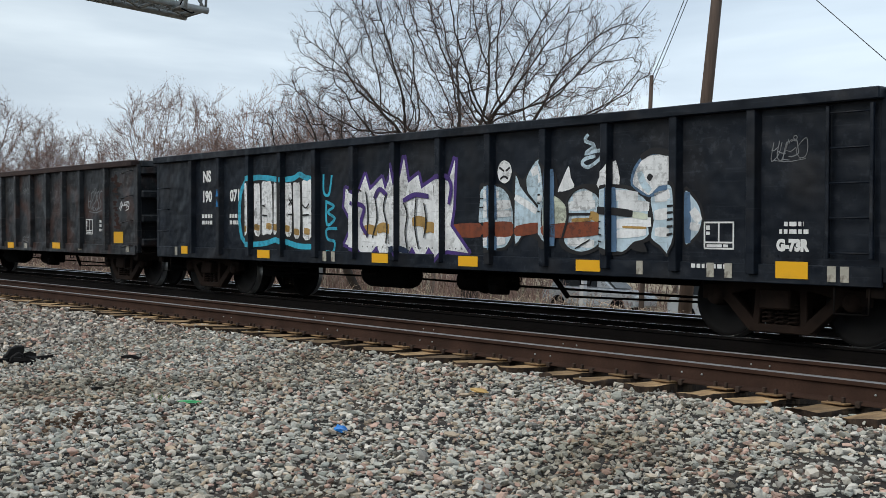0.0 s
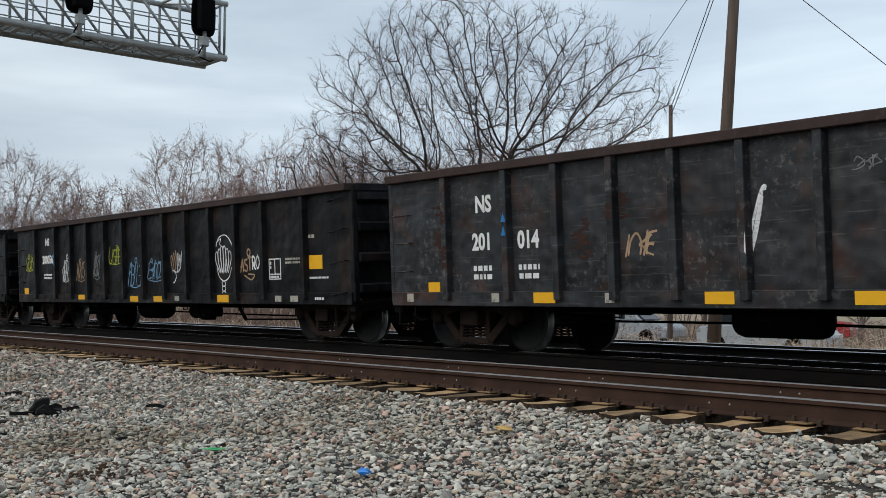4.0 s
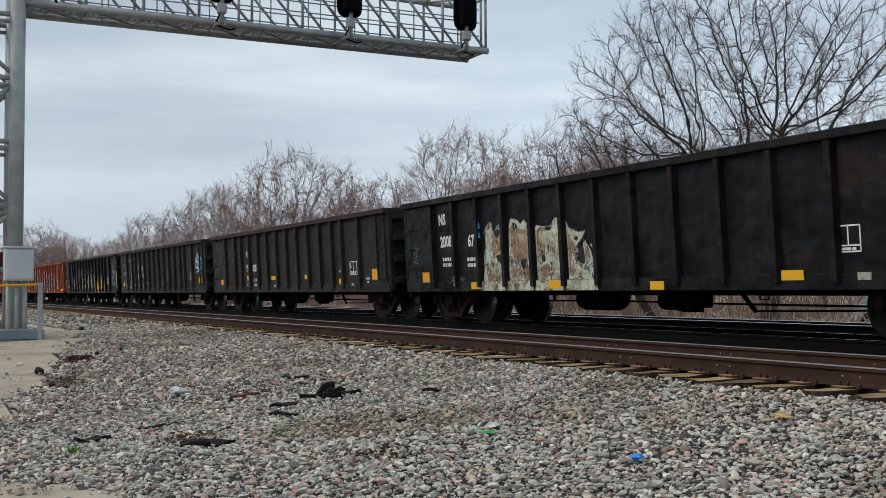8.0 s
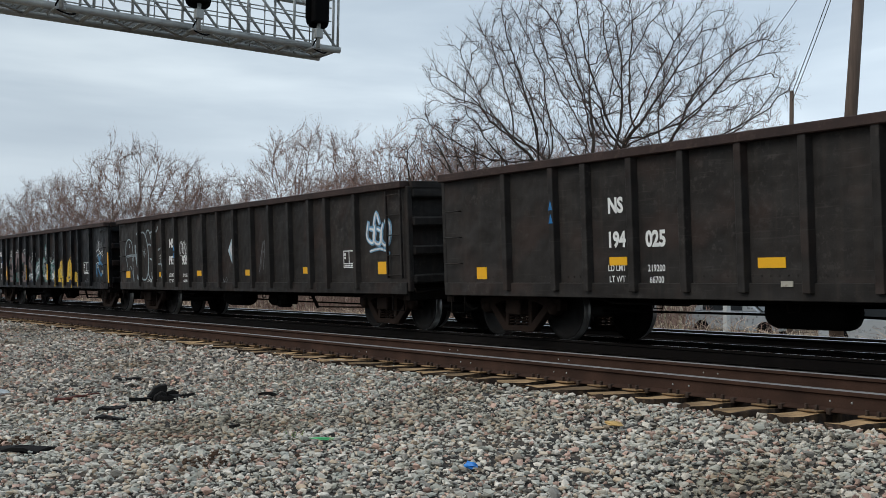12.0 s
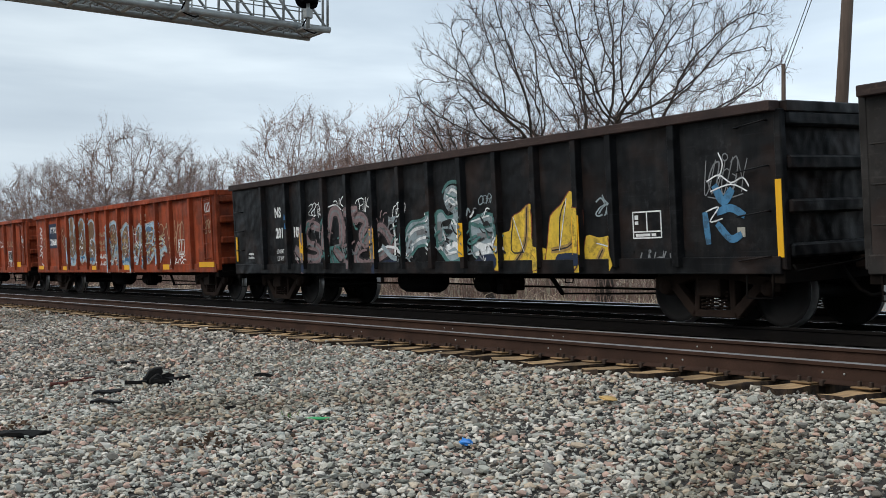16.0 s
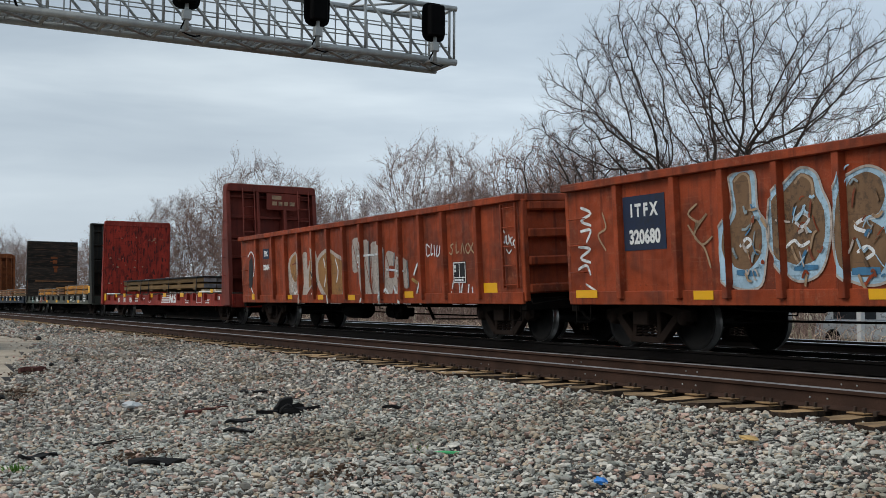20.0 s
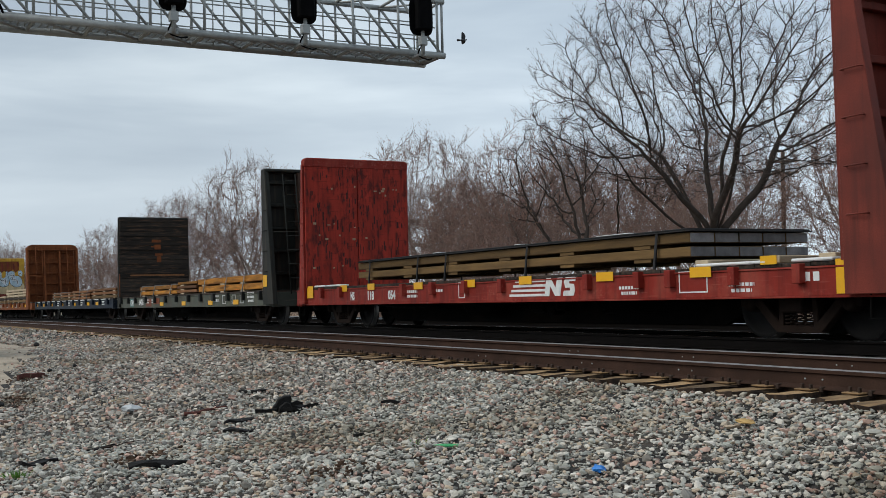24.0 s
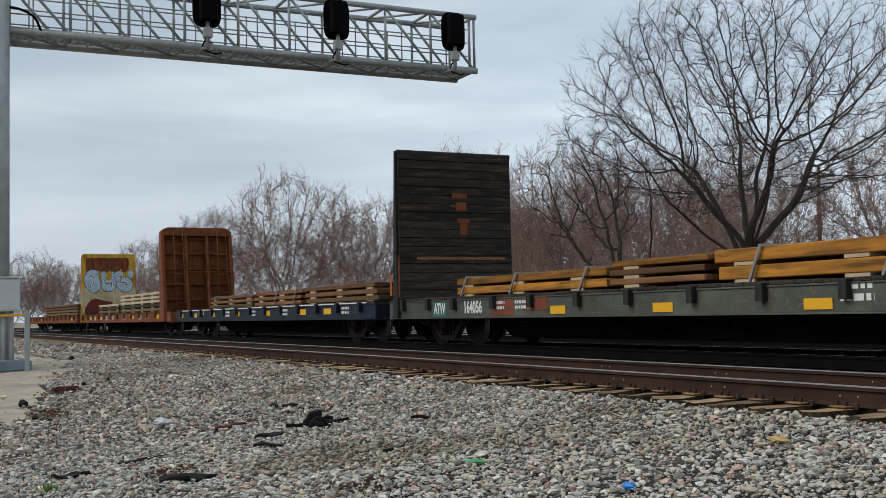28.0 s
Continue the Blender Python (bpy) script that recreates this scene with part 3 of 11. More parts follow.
def build_ties():
    rnd = random.Random(4)
    for i, x in enumerate(TIE_X):
        b, a = bend(x), heading(x) + rnd.uniform(-0.8, 0.8)
        x += rnd.uniform(-0.03, 0.03)
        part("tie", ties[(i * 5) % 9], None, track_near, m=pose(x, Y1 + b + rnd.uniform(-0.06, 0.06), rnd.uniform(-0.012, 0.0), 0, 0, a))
        if x > -32:
            for side in (-0.75, 0.75):
                pl = part("tie_plate", plate, None, track_near, m=pose(x + rnd.uniform(-0.01, 0.01), Y1 + b + side, 0, 0, 0, a))
                part("rail_spikes", spikes, None, pl)
            part("rail_anchor", anchor, None, track_near, m=pose(x + 0.14, Y1 + b - 0.75, 0.0, 0, 0, a))
    # the rest, joined
    bm = bmesh.new()
    for x in np.arange(-150, -48.4, 0.505):
        box(bm, x - 0.11, x + 0.11, Y1 + bend(x) - 1.3, Y1 + bend(x) + 1.3, -0.36, -0.184)
    tagged(part("distant_ties", bm, M["tie"], track_near), kind="stuff")
    # ties of the two farther tracks, coloured dark for the train's shade
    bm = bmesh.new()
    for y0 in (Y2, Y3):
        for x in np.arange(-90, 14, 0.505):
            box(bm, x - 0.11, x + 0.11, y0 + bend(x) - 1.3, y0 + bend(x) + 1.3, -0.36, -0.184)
    tagged(part("oily_ties", bm, M["shadetie"], track_train), kind="stuff")


# pale discs on the rail web stand in for light through small holes
web_plug = mesh_of("web_plug", lathe([(0.003, -0.006), (0.009, -0.005), (0.01, 0.0)], 8), M["galv"])


def build_web_hole_spots():
    rnd = random.Random(17)
    for side in (-0.75, 0.75):
        x = -13.0
        while x < -1.5:
            for dx in (0.0, 0.2):
                part("web_plug", web_plug, None, track_near, m=pose(x + dx, Y1 + bend(x + dx) + side - 0.0115, -0.095))
            x += rnd.choice((1.1, 1.7, 2.4))


# ---- train ----
LEAN = pose(0, 0, 0.6, 3.3) @ pose(0, 0, -0.6)
S_ROWS = [i * 0.5 for i in range(57)]


def run(t):
    """How far the train has rolled after t seconds."""
    return 5.92 * t + 0.021 * t * t if t <= 14 else 87.0 + 6.5 * (t - 14)


cars = []         # (empty, x of its middle at the start)
wheelsets = []


def wheel_profile():
    return lathe([(0.05, -0.86), (0.075, -0.84), (0.075, -0.80), (0.13, -0.80), (0.16, -0.775), (0.36, -0.755), (0.385, -0.80), (0.455, -0.80), (0.457, -0.79),
                  (0.46, -0.70), (0.483, -0.69), (0.483, -0.665), (0.40, -0.665), (0.36, -0.73), (0.14, -0.70), (0.09, -0.66), (0.085, 0.66), (0.14, 0.70),
                  (0.36, 0.73), (0.40, 0.665), (0.483, 0.665), (0.483, 0.69), (0.46, 0.70), (0.457, 0.80), (0.385, 0.80), (0.36, 0.755), (0.16, 0.775),
                  (0.13, 0.80), (0.075, 0.80), (0.075, 0.84), (0.05, 0.86)], 32)


def make_wheelset():
    bm = wheel_profile()
    for f in bm.faces:
        c = f.calc_center_median()
        r = math.hypot(c.x, c.z)
        if r > 0.452 and abs(c.y) > 0.69 or (0.41 < r < 0.452 and abs(c.y) > 0.79 and len(f.verts) == 4):
            f.material_index = 1 if r > 0.452 else 0
    for i in range(3):      # bolts of the bearing cap, which show that it turns
        a = i * math.tau / 3
        for s in (-1, 1):
            rod(bm, (0.05 * math.cos(a), s * 0.86, 0.05 * math.sin(a)), (0.05 * math.cos(a), s * 0.88, 0.05 * math.sin(a)), 0.015, 6)
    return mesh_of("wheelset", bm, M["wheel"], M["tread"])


WHEELSET = make_wheelset()
def side_frame_mesh():
    """A cast side frame with its two window openings and the spring nest gap."""
    bm = bmesh.new()
    parts = [[(-1.08, 0.46), (-1.08, 0.64), (-0.78, 0.66), (-0.45, 0.74), (0.45, 0.74), (0.78, 0.66), (1.08, 0.64), (1.08, 0.46), (0.74, 0.46), (0.72, 0.52),
              (0.42, 0.6), (-0.42, 0.6), (-0.72, 0.52), (-0.74, 0.46)],
             [(-0.86, 0.55), (-0.66, 0.55), (-0.33, 0.24), (-0.33, 0.1), (-0.42, 0.12)],
             [(0.86, 0.55), (0.42, 0.12), (0.33, 0.1), (0.33, 0.24), (0.66, 0.55)],
             [(-0.42, 0.1), (0.42, 0.1), (0.36, 0.2), (-0.36, 0.2)],
             [(-0.36, 0.18), (-0.27, 0.18), (-0.24, 0.62), (-0.34, 0.62)], [(0.36, 0.18), (0.34, 0.62), (0.24, 0.62), (0.27, 0.18)]]
    for outline in parts:
        p = prism(outline, -0.07, 0.07, bevel=0.012)
        me = bpy.data.meshes.new("tmp")
        p.to_mesh(me)
        p.free()
        bm.from_mesh(me)
        bpy.data.meshes.remove(me)
    return mesh_of("side_frame", bm, M["truck"])


SIDE_FRAME = side_frame_mesh()


def spring_mesh():
    bm = bmesh.new()
    for x in (-0.17, 0.0, 0.17):
        pts = [(x + 0.075 * math.cos(a), 0.075 * math.sin(a) - 0.01, 0.2 + 0.016 * a / math.tau * 3.1) for a in np.linspace(0, math.tau * 5, 41)]
        for a, b in zip(pts, pts[1:]):
            rod(bm, a, b, 0.014, 4)
    return mesh_of("spring_nest", bm, M["truck"])


SPRINGS = spring_mesh()
CAP = mesh_of("bearing_cap", lathe([(0.02, -0.12), (0.1, -0.11), (0.115, -0.04), (0.115, 0.06)], 12), M["truck"])
BOLSTER = mesh_of("truck", boxed((-0.2, 0.2, -1.2, 1.2, 0.38, 0.62), (-0.3, 0.3, -0.3, 0.3, 0.6, 0.74), bevel=0.02), M["truck"])


def make_truck(car, x):
    tr = part("truck", BOLSTER, None, car, m=pose(x, 0, 0))
    for s in (-1, 1):
        part("side_frame", SIDE_FRAME, None, tr, m=pose(0, s * 1.0, 0.0))
        part("spring_nest", SPRINGS, None, tr, m=pose(0, s * 1.0, 0.0))
    for dx in (-0.889, 0.889):
        ws = part("wheelset", WHEELSET, None, tr, m=pose(dx, 0, 0.459))
        wheelsets.append((ws, dx))
        part("bearing_cap", CAP, None, tr, m=pose(dx, -0.99, 0.5))
    return tr


COUPLER = mesh_of("coupler", boxed((-0.35, 0.3, -0.09, 0.09, 0.76, 0.94), (0.25, 0.62, -0.17, 0.13, 0.7, 1.0), bevel=0.025), M["truck"])
HOSE = mesh_of("air_hose", tube([(0, 0, 0.8), (0.1, 0, 0.66), (0.25, 0, 0.5), (0.42, 0, 0.42), (0.6, 0, 0.45)], 0.025), M["under"])


def underframe(car, L, low=0.72):
    """What hangs between the trucks: centre sill, reservoir, brake cylinder, rods, and the couplers."""
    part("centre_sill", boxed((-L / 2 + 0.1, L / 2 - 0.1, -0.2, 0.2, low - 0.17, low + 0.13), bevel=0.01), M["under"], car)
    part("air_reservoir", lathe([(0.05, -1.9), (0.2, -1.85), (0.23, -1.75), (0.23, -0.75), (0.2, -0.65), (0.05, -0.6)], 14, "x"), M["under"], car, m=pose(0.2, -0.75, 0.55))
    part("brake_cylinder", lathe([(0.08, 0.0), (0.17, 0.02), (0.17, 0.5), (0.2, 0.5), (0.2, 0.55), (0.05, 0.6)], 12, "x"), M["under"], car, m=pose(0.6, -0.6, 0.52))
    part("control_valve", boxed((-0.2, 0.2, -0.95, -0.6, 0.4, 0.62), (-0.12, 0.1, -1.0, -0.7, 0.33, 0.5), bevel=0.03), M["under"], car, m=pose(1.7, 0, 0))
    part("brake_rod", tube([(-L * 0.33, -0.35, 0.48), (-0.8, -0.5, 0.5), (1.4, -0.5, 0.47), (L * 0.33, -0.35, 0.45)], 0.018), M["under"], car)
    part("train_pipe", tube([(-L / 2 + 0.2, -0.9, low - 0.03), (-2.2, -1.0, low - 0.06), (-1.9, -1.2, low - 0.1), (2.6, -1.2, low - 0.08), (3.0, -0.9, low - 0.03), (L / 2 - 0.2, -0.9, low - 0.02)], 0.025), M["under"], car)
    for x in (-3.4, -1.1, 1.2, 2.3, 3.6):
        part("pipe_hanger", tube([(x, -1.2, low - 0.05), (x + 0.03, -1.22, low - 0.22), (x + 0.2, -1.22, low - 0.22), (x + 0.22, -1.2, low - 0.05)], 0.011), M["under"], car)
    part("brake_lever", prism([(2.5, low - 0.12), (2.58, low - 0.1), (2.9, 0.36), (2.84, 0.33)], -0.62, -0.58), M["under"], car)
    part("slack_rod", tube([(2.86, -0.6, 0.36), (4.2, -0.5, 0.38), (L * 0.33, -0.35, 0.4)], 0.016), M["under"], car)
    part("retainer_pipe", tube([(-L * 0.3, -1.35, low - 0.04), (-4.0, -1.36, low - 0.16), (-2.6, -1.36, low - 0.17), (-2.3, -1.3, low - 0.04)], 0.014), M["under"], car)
    for s in (-1, 1):
        part("coupler", COUPLER, None, car, m=pose(s * L / 2, 0, 0, 0, 0, 0 if s > 0 else 180))
        part("air_hose", HOSE, None, car, m=pose(s * L / 2, -0.35 * s, 0, 0, 0, 0 if s > 0 else 180))


RIB_CACHE = {}
POSTS = {}


def text_mesh(text, size, bold=0.0):
    cu = bpy.data.curves.new("lettering", "FONT")
    cu.body, cu.size, cu.align_x, cu.align_y, cu.offset, cu.resolution_u = text, size, "CENTER", "CENTER", bold, 3
    ob = bpy.data.objects.new("lettering", cu)
    me = bpy.data.meshes.new_from_object(ob)
    bpy.data.objects.remove(ob)
    bpy.data.curves.remove(cu)
    return me


def lettering(car, text, x, z, size, y, bold=0.013, mat="white", sx=0.85, lean=True):
    me = text_mesh(text, size, bold)
    me.materials.append(M[mat])
    m = pose(x, y, z, 90) @ Matrix.Diagonal((sx, 1, 1, 1))
    return part("lettering", me, None, car, m=(LEAN @ m) if lean else m)


def bars(car, x, z, y, rows, mat="white", h=0.05, lean=True, seed=0):
    """Writing too small to read: broken bars."""
    rnd = random.Random(seed)
    bm = bmesh.new()
    for i, w in enumerate(rows):
        u, zz = -w / 2, -i * h * 1.7
        while u < w / 2:
            d = min(rnd.uniform(0.03, 0.09) * h / 0.05, w / 2 - u)
            box(bm, u, u + d, 0, 0.003, zz, zz + h)
            u += d + 0.022 * h / 0.05
    m = pose(x, y, z)
    return tagged(part("stencilled_writing", bm, M[mat], car, m=(LEAN @ m) if lean else m), kind="stuff")


def placard(car, x, z, w, h, y, mat="yellow", name="reflector", lean=True):
    m = pose(x, y, z)
    return part(name, boxed((-w / 2, w / 2, -0.004, 0.004, -h / 2, h / 2)), M[mat], car, m=(LEAN @ m) if lean else m)


def inspection_box(car, x, z, w, h, y):
    """The outlined stencil box with its bars."""
    bm = bmesh.new()
    t = 0.02
    for a in ((-w / 2, w / 2, h / 2 - t, h / 2), (-w / 2, w / 2, -h / 2, -h / 2 + t), (-w / 2, -w / 2 + t, -h / 2, h / 2), (w / 2 - t, w / 2, -h / 2, h / 2),
              (-w / 2, w / 2, -h * 0.22 - t, -h * 0.22), (-t / 2, t / 2, -h * 0.22, h / 2), (-w * 0.42, -w * 0.3, h * 0.2, h * 0.36), (-w * 0.42, -w * 0.3, h * 0.02, h * 0.14),
              (-w * 0.4, w * 0.1, -h * 0.42, -h * 0.32), (w * 0.15, w * 0.3, -h * 0.42, -h * 0.32)):
        box(bm, a[0], a[1], -0.002, 0.002, a[2], a[3])
    return tagged(part("inspection_stencil", bm, M["white"], car, m=LEAN @ pose(x, y, z)), kind="stuff")


W = 1.5          # half the width over the side sheets
PROUD = 0.11     # how far the side posts stand out


def gondola(x_left, x_right, paint, label, posts, z_top=2.88, z_low=0.77, ladder=True, chord=None):
    """A mill gondola: sheets, posts, chords, ends, ladders, trucks."""
    L = x_right - x_left
    car = new("gondola_car")
    tagged(car, label, "gondola car", "cars of the freight train")
    cars.append((car, (x_left + x_right) / 2))
    P = M[paint]
    h = L / 2
    for s in (-1, 1):
        part("side_sheet", boxed((-h + 0.02, h - 0.02, s * W - 0.012, s * W + 0.012, z_low + 0.05, z_top - 0.05)), P, car, m=LEAN)
        part("top_chord", boxed((-h, h, s * W - 0.06 if s < 0 else W - 0.1, s * W + 0.1 if s < 0 else W + 0.06, z_top - 0.13, z_top), bevel=0.012) if s > 0 else
             boxed((-h, h, -W - PROUD - 0.03, -W + 0.06, z_top - 0.13, z_top), bevel=0.012), M[chord] if chord else P, car, m=LEAN)
        part("side_sill", boxed((-h, h, *((-W - 0.05, -W + 0.08) if s < 0 else (W - 0.08, W + 0.05)), z_low, z_low + 0.22), bevel=0.01), P, car, m=LEAN)
    key = (round(z_low, 2), round(z_top, 2), paint)
    if key not in RIB_CACHE:
        bm = prism([(-0.085, 0.0), (-0.055, -PROUD), (0.055, -PROUD), (0.085, 0.0)], z_low + 0.1, z_top - 0.12, "xy", bevel=0.006)
        RIB_CACHE[key] = mesh_of("side_post", bm, P)
    POSTS[car] = posts
    for x in posts:
        part("side_post", RIB_CACHE[key], None, car, m=LEAN @ pose(x, -W - 0.005, 0))
        part("side_post", RIB_CACHE[key], None, car, m=LEAN @ pose(x, W + 0.005, 0, 0, 0, 180))
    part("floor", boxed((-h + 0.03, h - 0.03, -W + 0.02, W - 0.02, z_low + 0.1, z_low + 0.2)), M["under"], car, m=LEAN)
    for s in (-1, 1):
        end = part("end_sheet", boxed((s * (h - 0.06) - 0.012, s * (h - 0.06) + 0.012, -W + 0.013, W - 0.013, z_low + 0.02, z_top - 0.04)), P, car, m=LEAN)
        for i in range(4):
            z = z_low + 0.28 + i * (z_top - z_low - 0.5) / 3
            part("end_stiffener", boxed((min(s * (h - 0.06), s * (h + 0.1)), max(s * (h - 0.06), s * (h + 0.1)), -W + 0.08, W - 0.08, z - 0.09, z + 0.09), bevel=0.03), P, end)
        part("end_chord", boxed((min(s * (h - 0.1), s * (h + 0.1)), max(s * (h - 0.1), s * (h + 0.1)), -W + 0.06, W - 0.06, z_top - 0.14, z_top - 0.004), bevel=0.012), P, car, m=LEAN)
        for w in (-1, 1):
            part("corner_post", boxed((min(s * (h - 0.05), s * (h + 0.06)), max(s * (h - 0.05), s * (h + 0.06)), *((-W - 0.02, -W + 0.09) if w < 0 else (W - 0.09, W + 0.02)), z_low + 0.05, z_top - 0.1), bevel=0.015), P, car, m=LEAN)
        part("end_sill", boxed((min(s * (h - 0.2), s * (h + 0.02)), max(s * (h - 0.2), s * (h + 0.02)), -W, W, z_low - 0.12, z_low + 0.1), bevel=0.01), M["under"], car, m=LEAN)
    # grab irons at the left end, ladder at the right end
    for z in (z_low + 0.55, z_low + 1.0, z_low + 1.45):
        part("grab_iron", tube([(-h + 0.12, -W - 0.02, z), (-h + 0.12, -W - 0.09, z), (-h + 0.52, -W - 0.09, z), (-h + 0.52, -W - 0.02, z)], 0.011), P, car, m=LEAN)
    if ladder:
        ld = part("ladder", boxed((h - 0.62, h - 0.58, -W - 0.1, -W - 0.05, z_low + 0.3, z_top - 0.16), (h - 0.12, h - 0.08, -W - 0.1, -W - 0.05, z_low + 0.3, z_top - 0.16), bevel=0.006), P, car, m=LEAN)
        for i in range(5):
            z = z_low + 0.36 + i * (z_top - z_low - 0.6) / 4
            part("rung", tube([(h - 0.6, -W - 0.08, z), (h - 0.1, -W - 0.08, z)], 0.012), P, ld)
    else:
        for i in range(4):
            z = z_low + 0.2 + i * (z_top - z_low - 0.45) / 3
            part("grab_iron", tube([(h - 0.6, -W - 0.02, z - 0.03), (h - 0.6, -W - 0.09, z - 0.03), (h - 0.14, -W - 0.09, z + 0.02), (h - 0.14, -W - 0.02, z + 0.02)], 0.011), P, car, m=LEAN)
    rivets = bmesh.new()
    for x in np.arange(-h + 0.3, h - 0.2, 0.135):
        box(rivets, x - 0.011, x + 0.011, -W - 0.0165, -W - 0.012, z_low + 0.3, z_low + 0.322)
    tagged(part("riveted_seam", rivets, P, car, m=LEAN), kind="stuff")
    for s in (-1, 1):
        x = s * (h - 0.35)
        part("stirrup_step", tube([(x - 0.2, -W, z_low + 0.05), (x - 0.2, -W - 0.02, z_low - 0.3), (x + 0.2, -W - 0.02, z_low - 0.3), (x + 0.2, -W, z_low + 0.05)], 0.014), M["under"], car, m=LEAN)
    part("cut_lever", tube([(h + 0.1, -W + 0.05, 0.8), (h + 0.16, -W + 0.05, 0.72), (h + 0.2, -0.3, 0.86), (h + 0.3, -0.05, 0.95)], 0.014), M["under"], car)
    for s in (-1, 1):
        make_truck(car, s * (h - 1.47))
    underframe(car, L, z_low)
    return car, h, -W


EVEN = [round(-6.5 + 1.085 * i, 3) for i in range(13)]
WIDE_END = [-6.6, -5.2] + [round(-4.16 + 1.04 * i, 2) for i in range(9)] + [5.2, 6.6]
CLOSE_END = [-6.3, -5.1, -4.36] + [round(-3.4 + 0.971 * i, 3) for i in range(8)] + [4.36, 5.1, 6.3]

# ---- paint on the cars ----
INK = {}
for key, colour in {"white": (0.8, 0.82, 0.83), "paleblue": (0.52, 0.66, 0.75), "blue": (0.06, 0.2, 0.36), "deepblue": (0.012, 0.024, 0.06), "cyan": (0.04, 0.42, 0.6),
                    "purple": (0.07, 0.035, 0.2), "ochre": (0.42, 0.26, 0.08), "rust": (0.24, 0.06, 0.025), "pink": (0.24, 0.165, 0.17), "teal": (0.07, 0.19, 0.18),
                    "yellow": (0.75, 0.5, 0.05), "cream": (0.6, 0.65, 0.53), "black": (0.012, 0.012, 0.014), "lime": (0.42, 0.45, 0.03), "grey": (0.2, 0.21, 0.22),
                    "olive": (0.2, 0.115, 0.06), "signblue": (0.02, 0.2, 0.5), "peach": (0.42, 0.28, 0.17), "orange": (0.65, 0.13, 0.01), "slate": (0.1, 0.19, 0.32), "sky": (0.2, 0.4, 0.6), "gold": (0.34, 0.165, 0.052), "chalk": (0.5, 0.43, 0.38), "iceblue": (0.4, 0.58, 0.72), "ghost": (0.3, 0.37, 0.4)}.items():
    INK[key] = material("spray_paint_" + key, colour, 0.62, vary=0.16, scale=2.2, fine=30, bump=0.05, streak=0.45, streak_colour=tuple(c * 0.45 for c in colour),
                        stain=tuple(0.5 * c + 0.02 for c in colour), stain_amount=0.45, stain_scale=2.5, scuff=tuple(0.2 * c + 0.015 for c in colour), scuff_amount=0.75, wide=0.05)
INK["oxide_ink"] = M["oxide"]
INK["peel"] = material("peeling_cream_green_paint", (0.56, 0.59, 0.46), 0.75, vary=0.3, scale=1.8, fine=30, bump=0.15, streak=0.75, streak_colour=(0.2, 0.11, 0.055), stain=(0.18, 0.1, 0.055), stain_amount=0.9, stain_scale=4.5, scuff=(0.1, 0.05, 0.03), scuff_amount=1.0, wide=0.05)


def blob(cx, cz, w, h, seed, lobes=0.1, square=3.2, n=30):
    """A swelling letter-like outline."""
    rnd = random.Random(seed)
    a1, a2, a3 = (rnd.uniform(0, math.tau) for _ in range(3))
    pts = []
    for i in range(n):
        a = i * math.tau / n
        c, s = math.cos(a), math.sin(a)
        r = 1 / (abs(c) ** square + abs(s) ** square) ** (1 / square)
        r *= 1 + lobes * (math.sin(2 * a + a1) * 0.5 + math.sin(3 * a + a2) + 0.7 * math.sin(5 * a + a3))
        pts.append((cx + w / 2 * r * c, cz + h / 2 * r * s))
    return pts


def ribbon(pts, width):
    """A brush stroke as a band of quads."""
    out = []
    for (ax, az), (bx, bz) in zip(pts, pts[1:]):
        d = math.hypot(bx - ax, bz - az) or 1
        nx, nz = -(bz - az) / d * width / 2, (bx - ax) / d * width / 2
        ex, ez = (bx - ax) / d * width * 0.3, (bz - az) / d * width * 0.3
        out.append([(ax + nx - ex, az + nz - ez), (ax - nx - ex, az - nz - ez), (bx - nx + ex, bz - nz + ez), (bx + nx + ex, bz + nz + ez)])
    return out


def glide(pts, per=6):
    """A smooth line through points."""
    out = []
    p = [pts[0]] + list(pts) + [pts[-1]]
    for i in range(1, len(p) - 2):
        for k in range(per):
            t = k / per
            out.append(tuple(0.5 * (2 * p[i][j] + (p[i + 1][j] - p[i - 1][j]) * t + (2 * p[i - 1][j] - 5 * p[i][j] + 4 * p[i + 1][j] - p[i + 2][j]) * t * t
                                    + (3 * p[i][j] - p[i - 1][j] - 3 * p[i + 1][j] + p[i + 2][j]) * t ** 3) for j in (0, 1)))
    out.append(pts[-1])
    return out


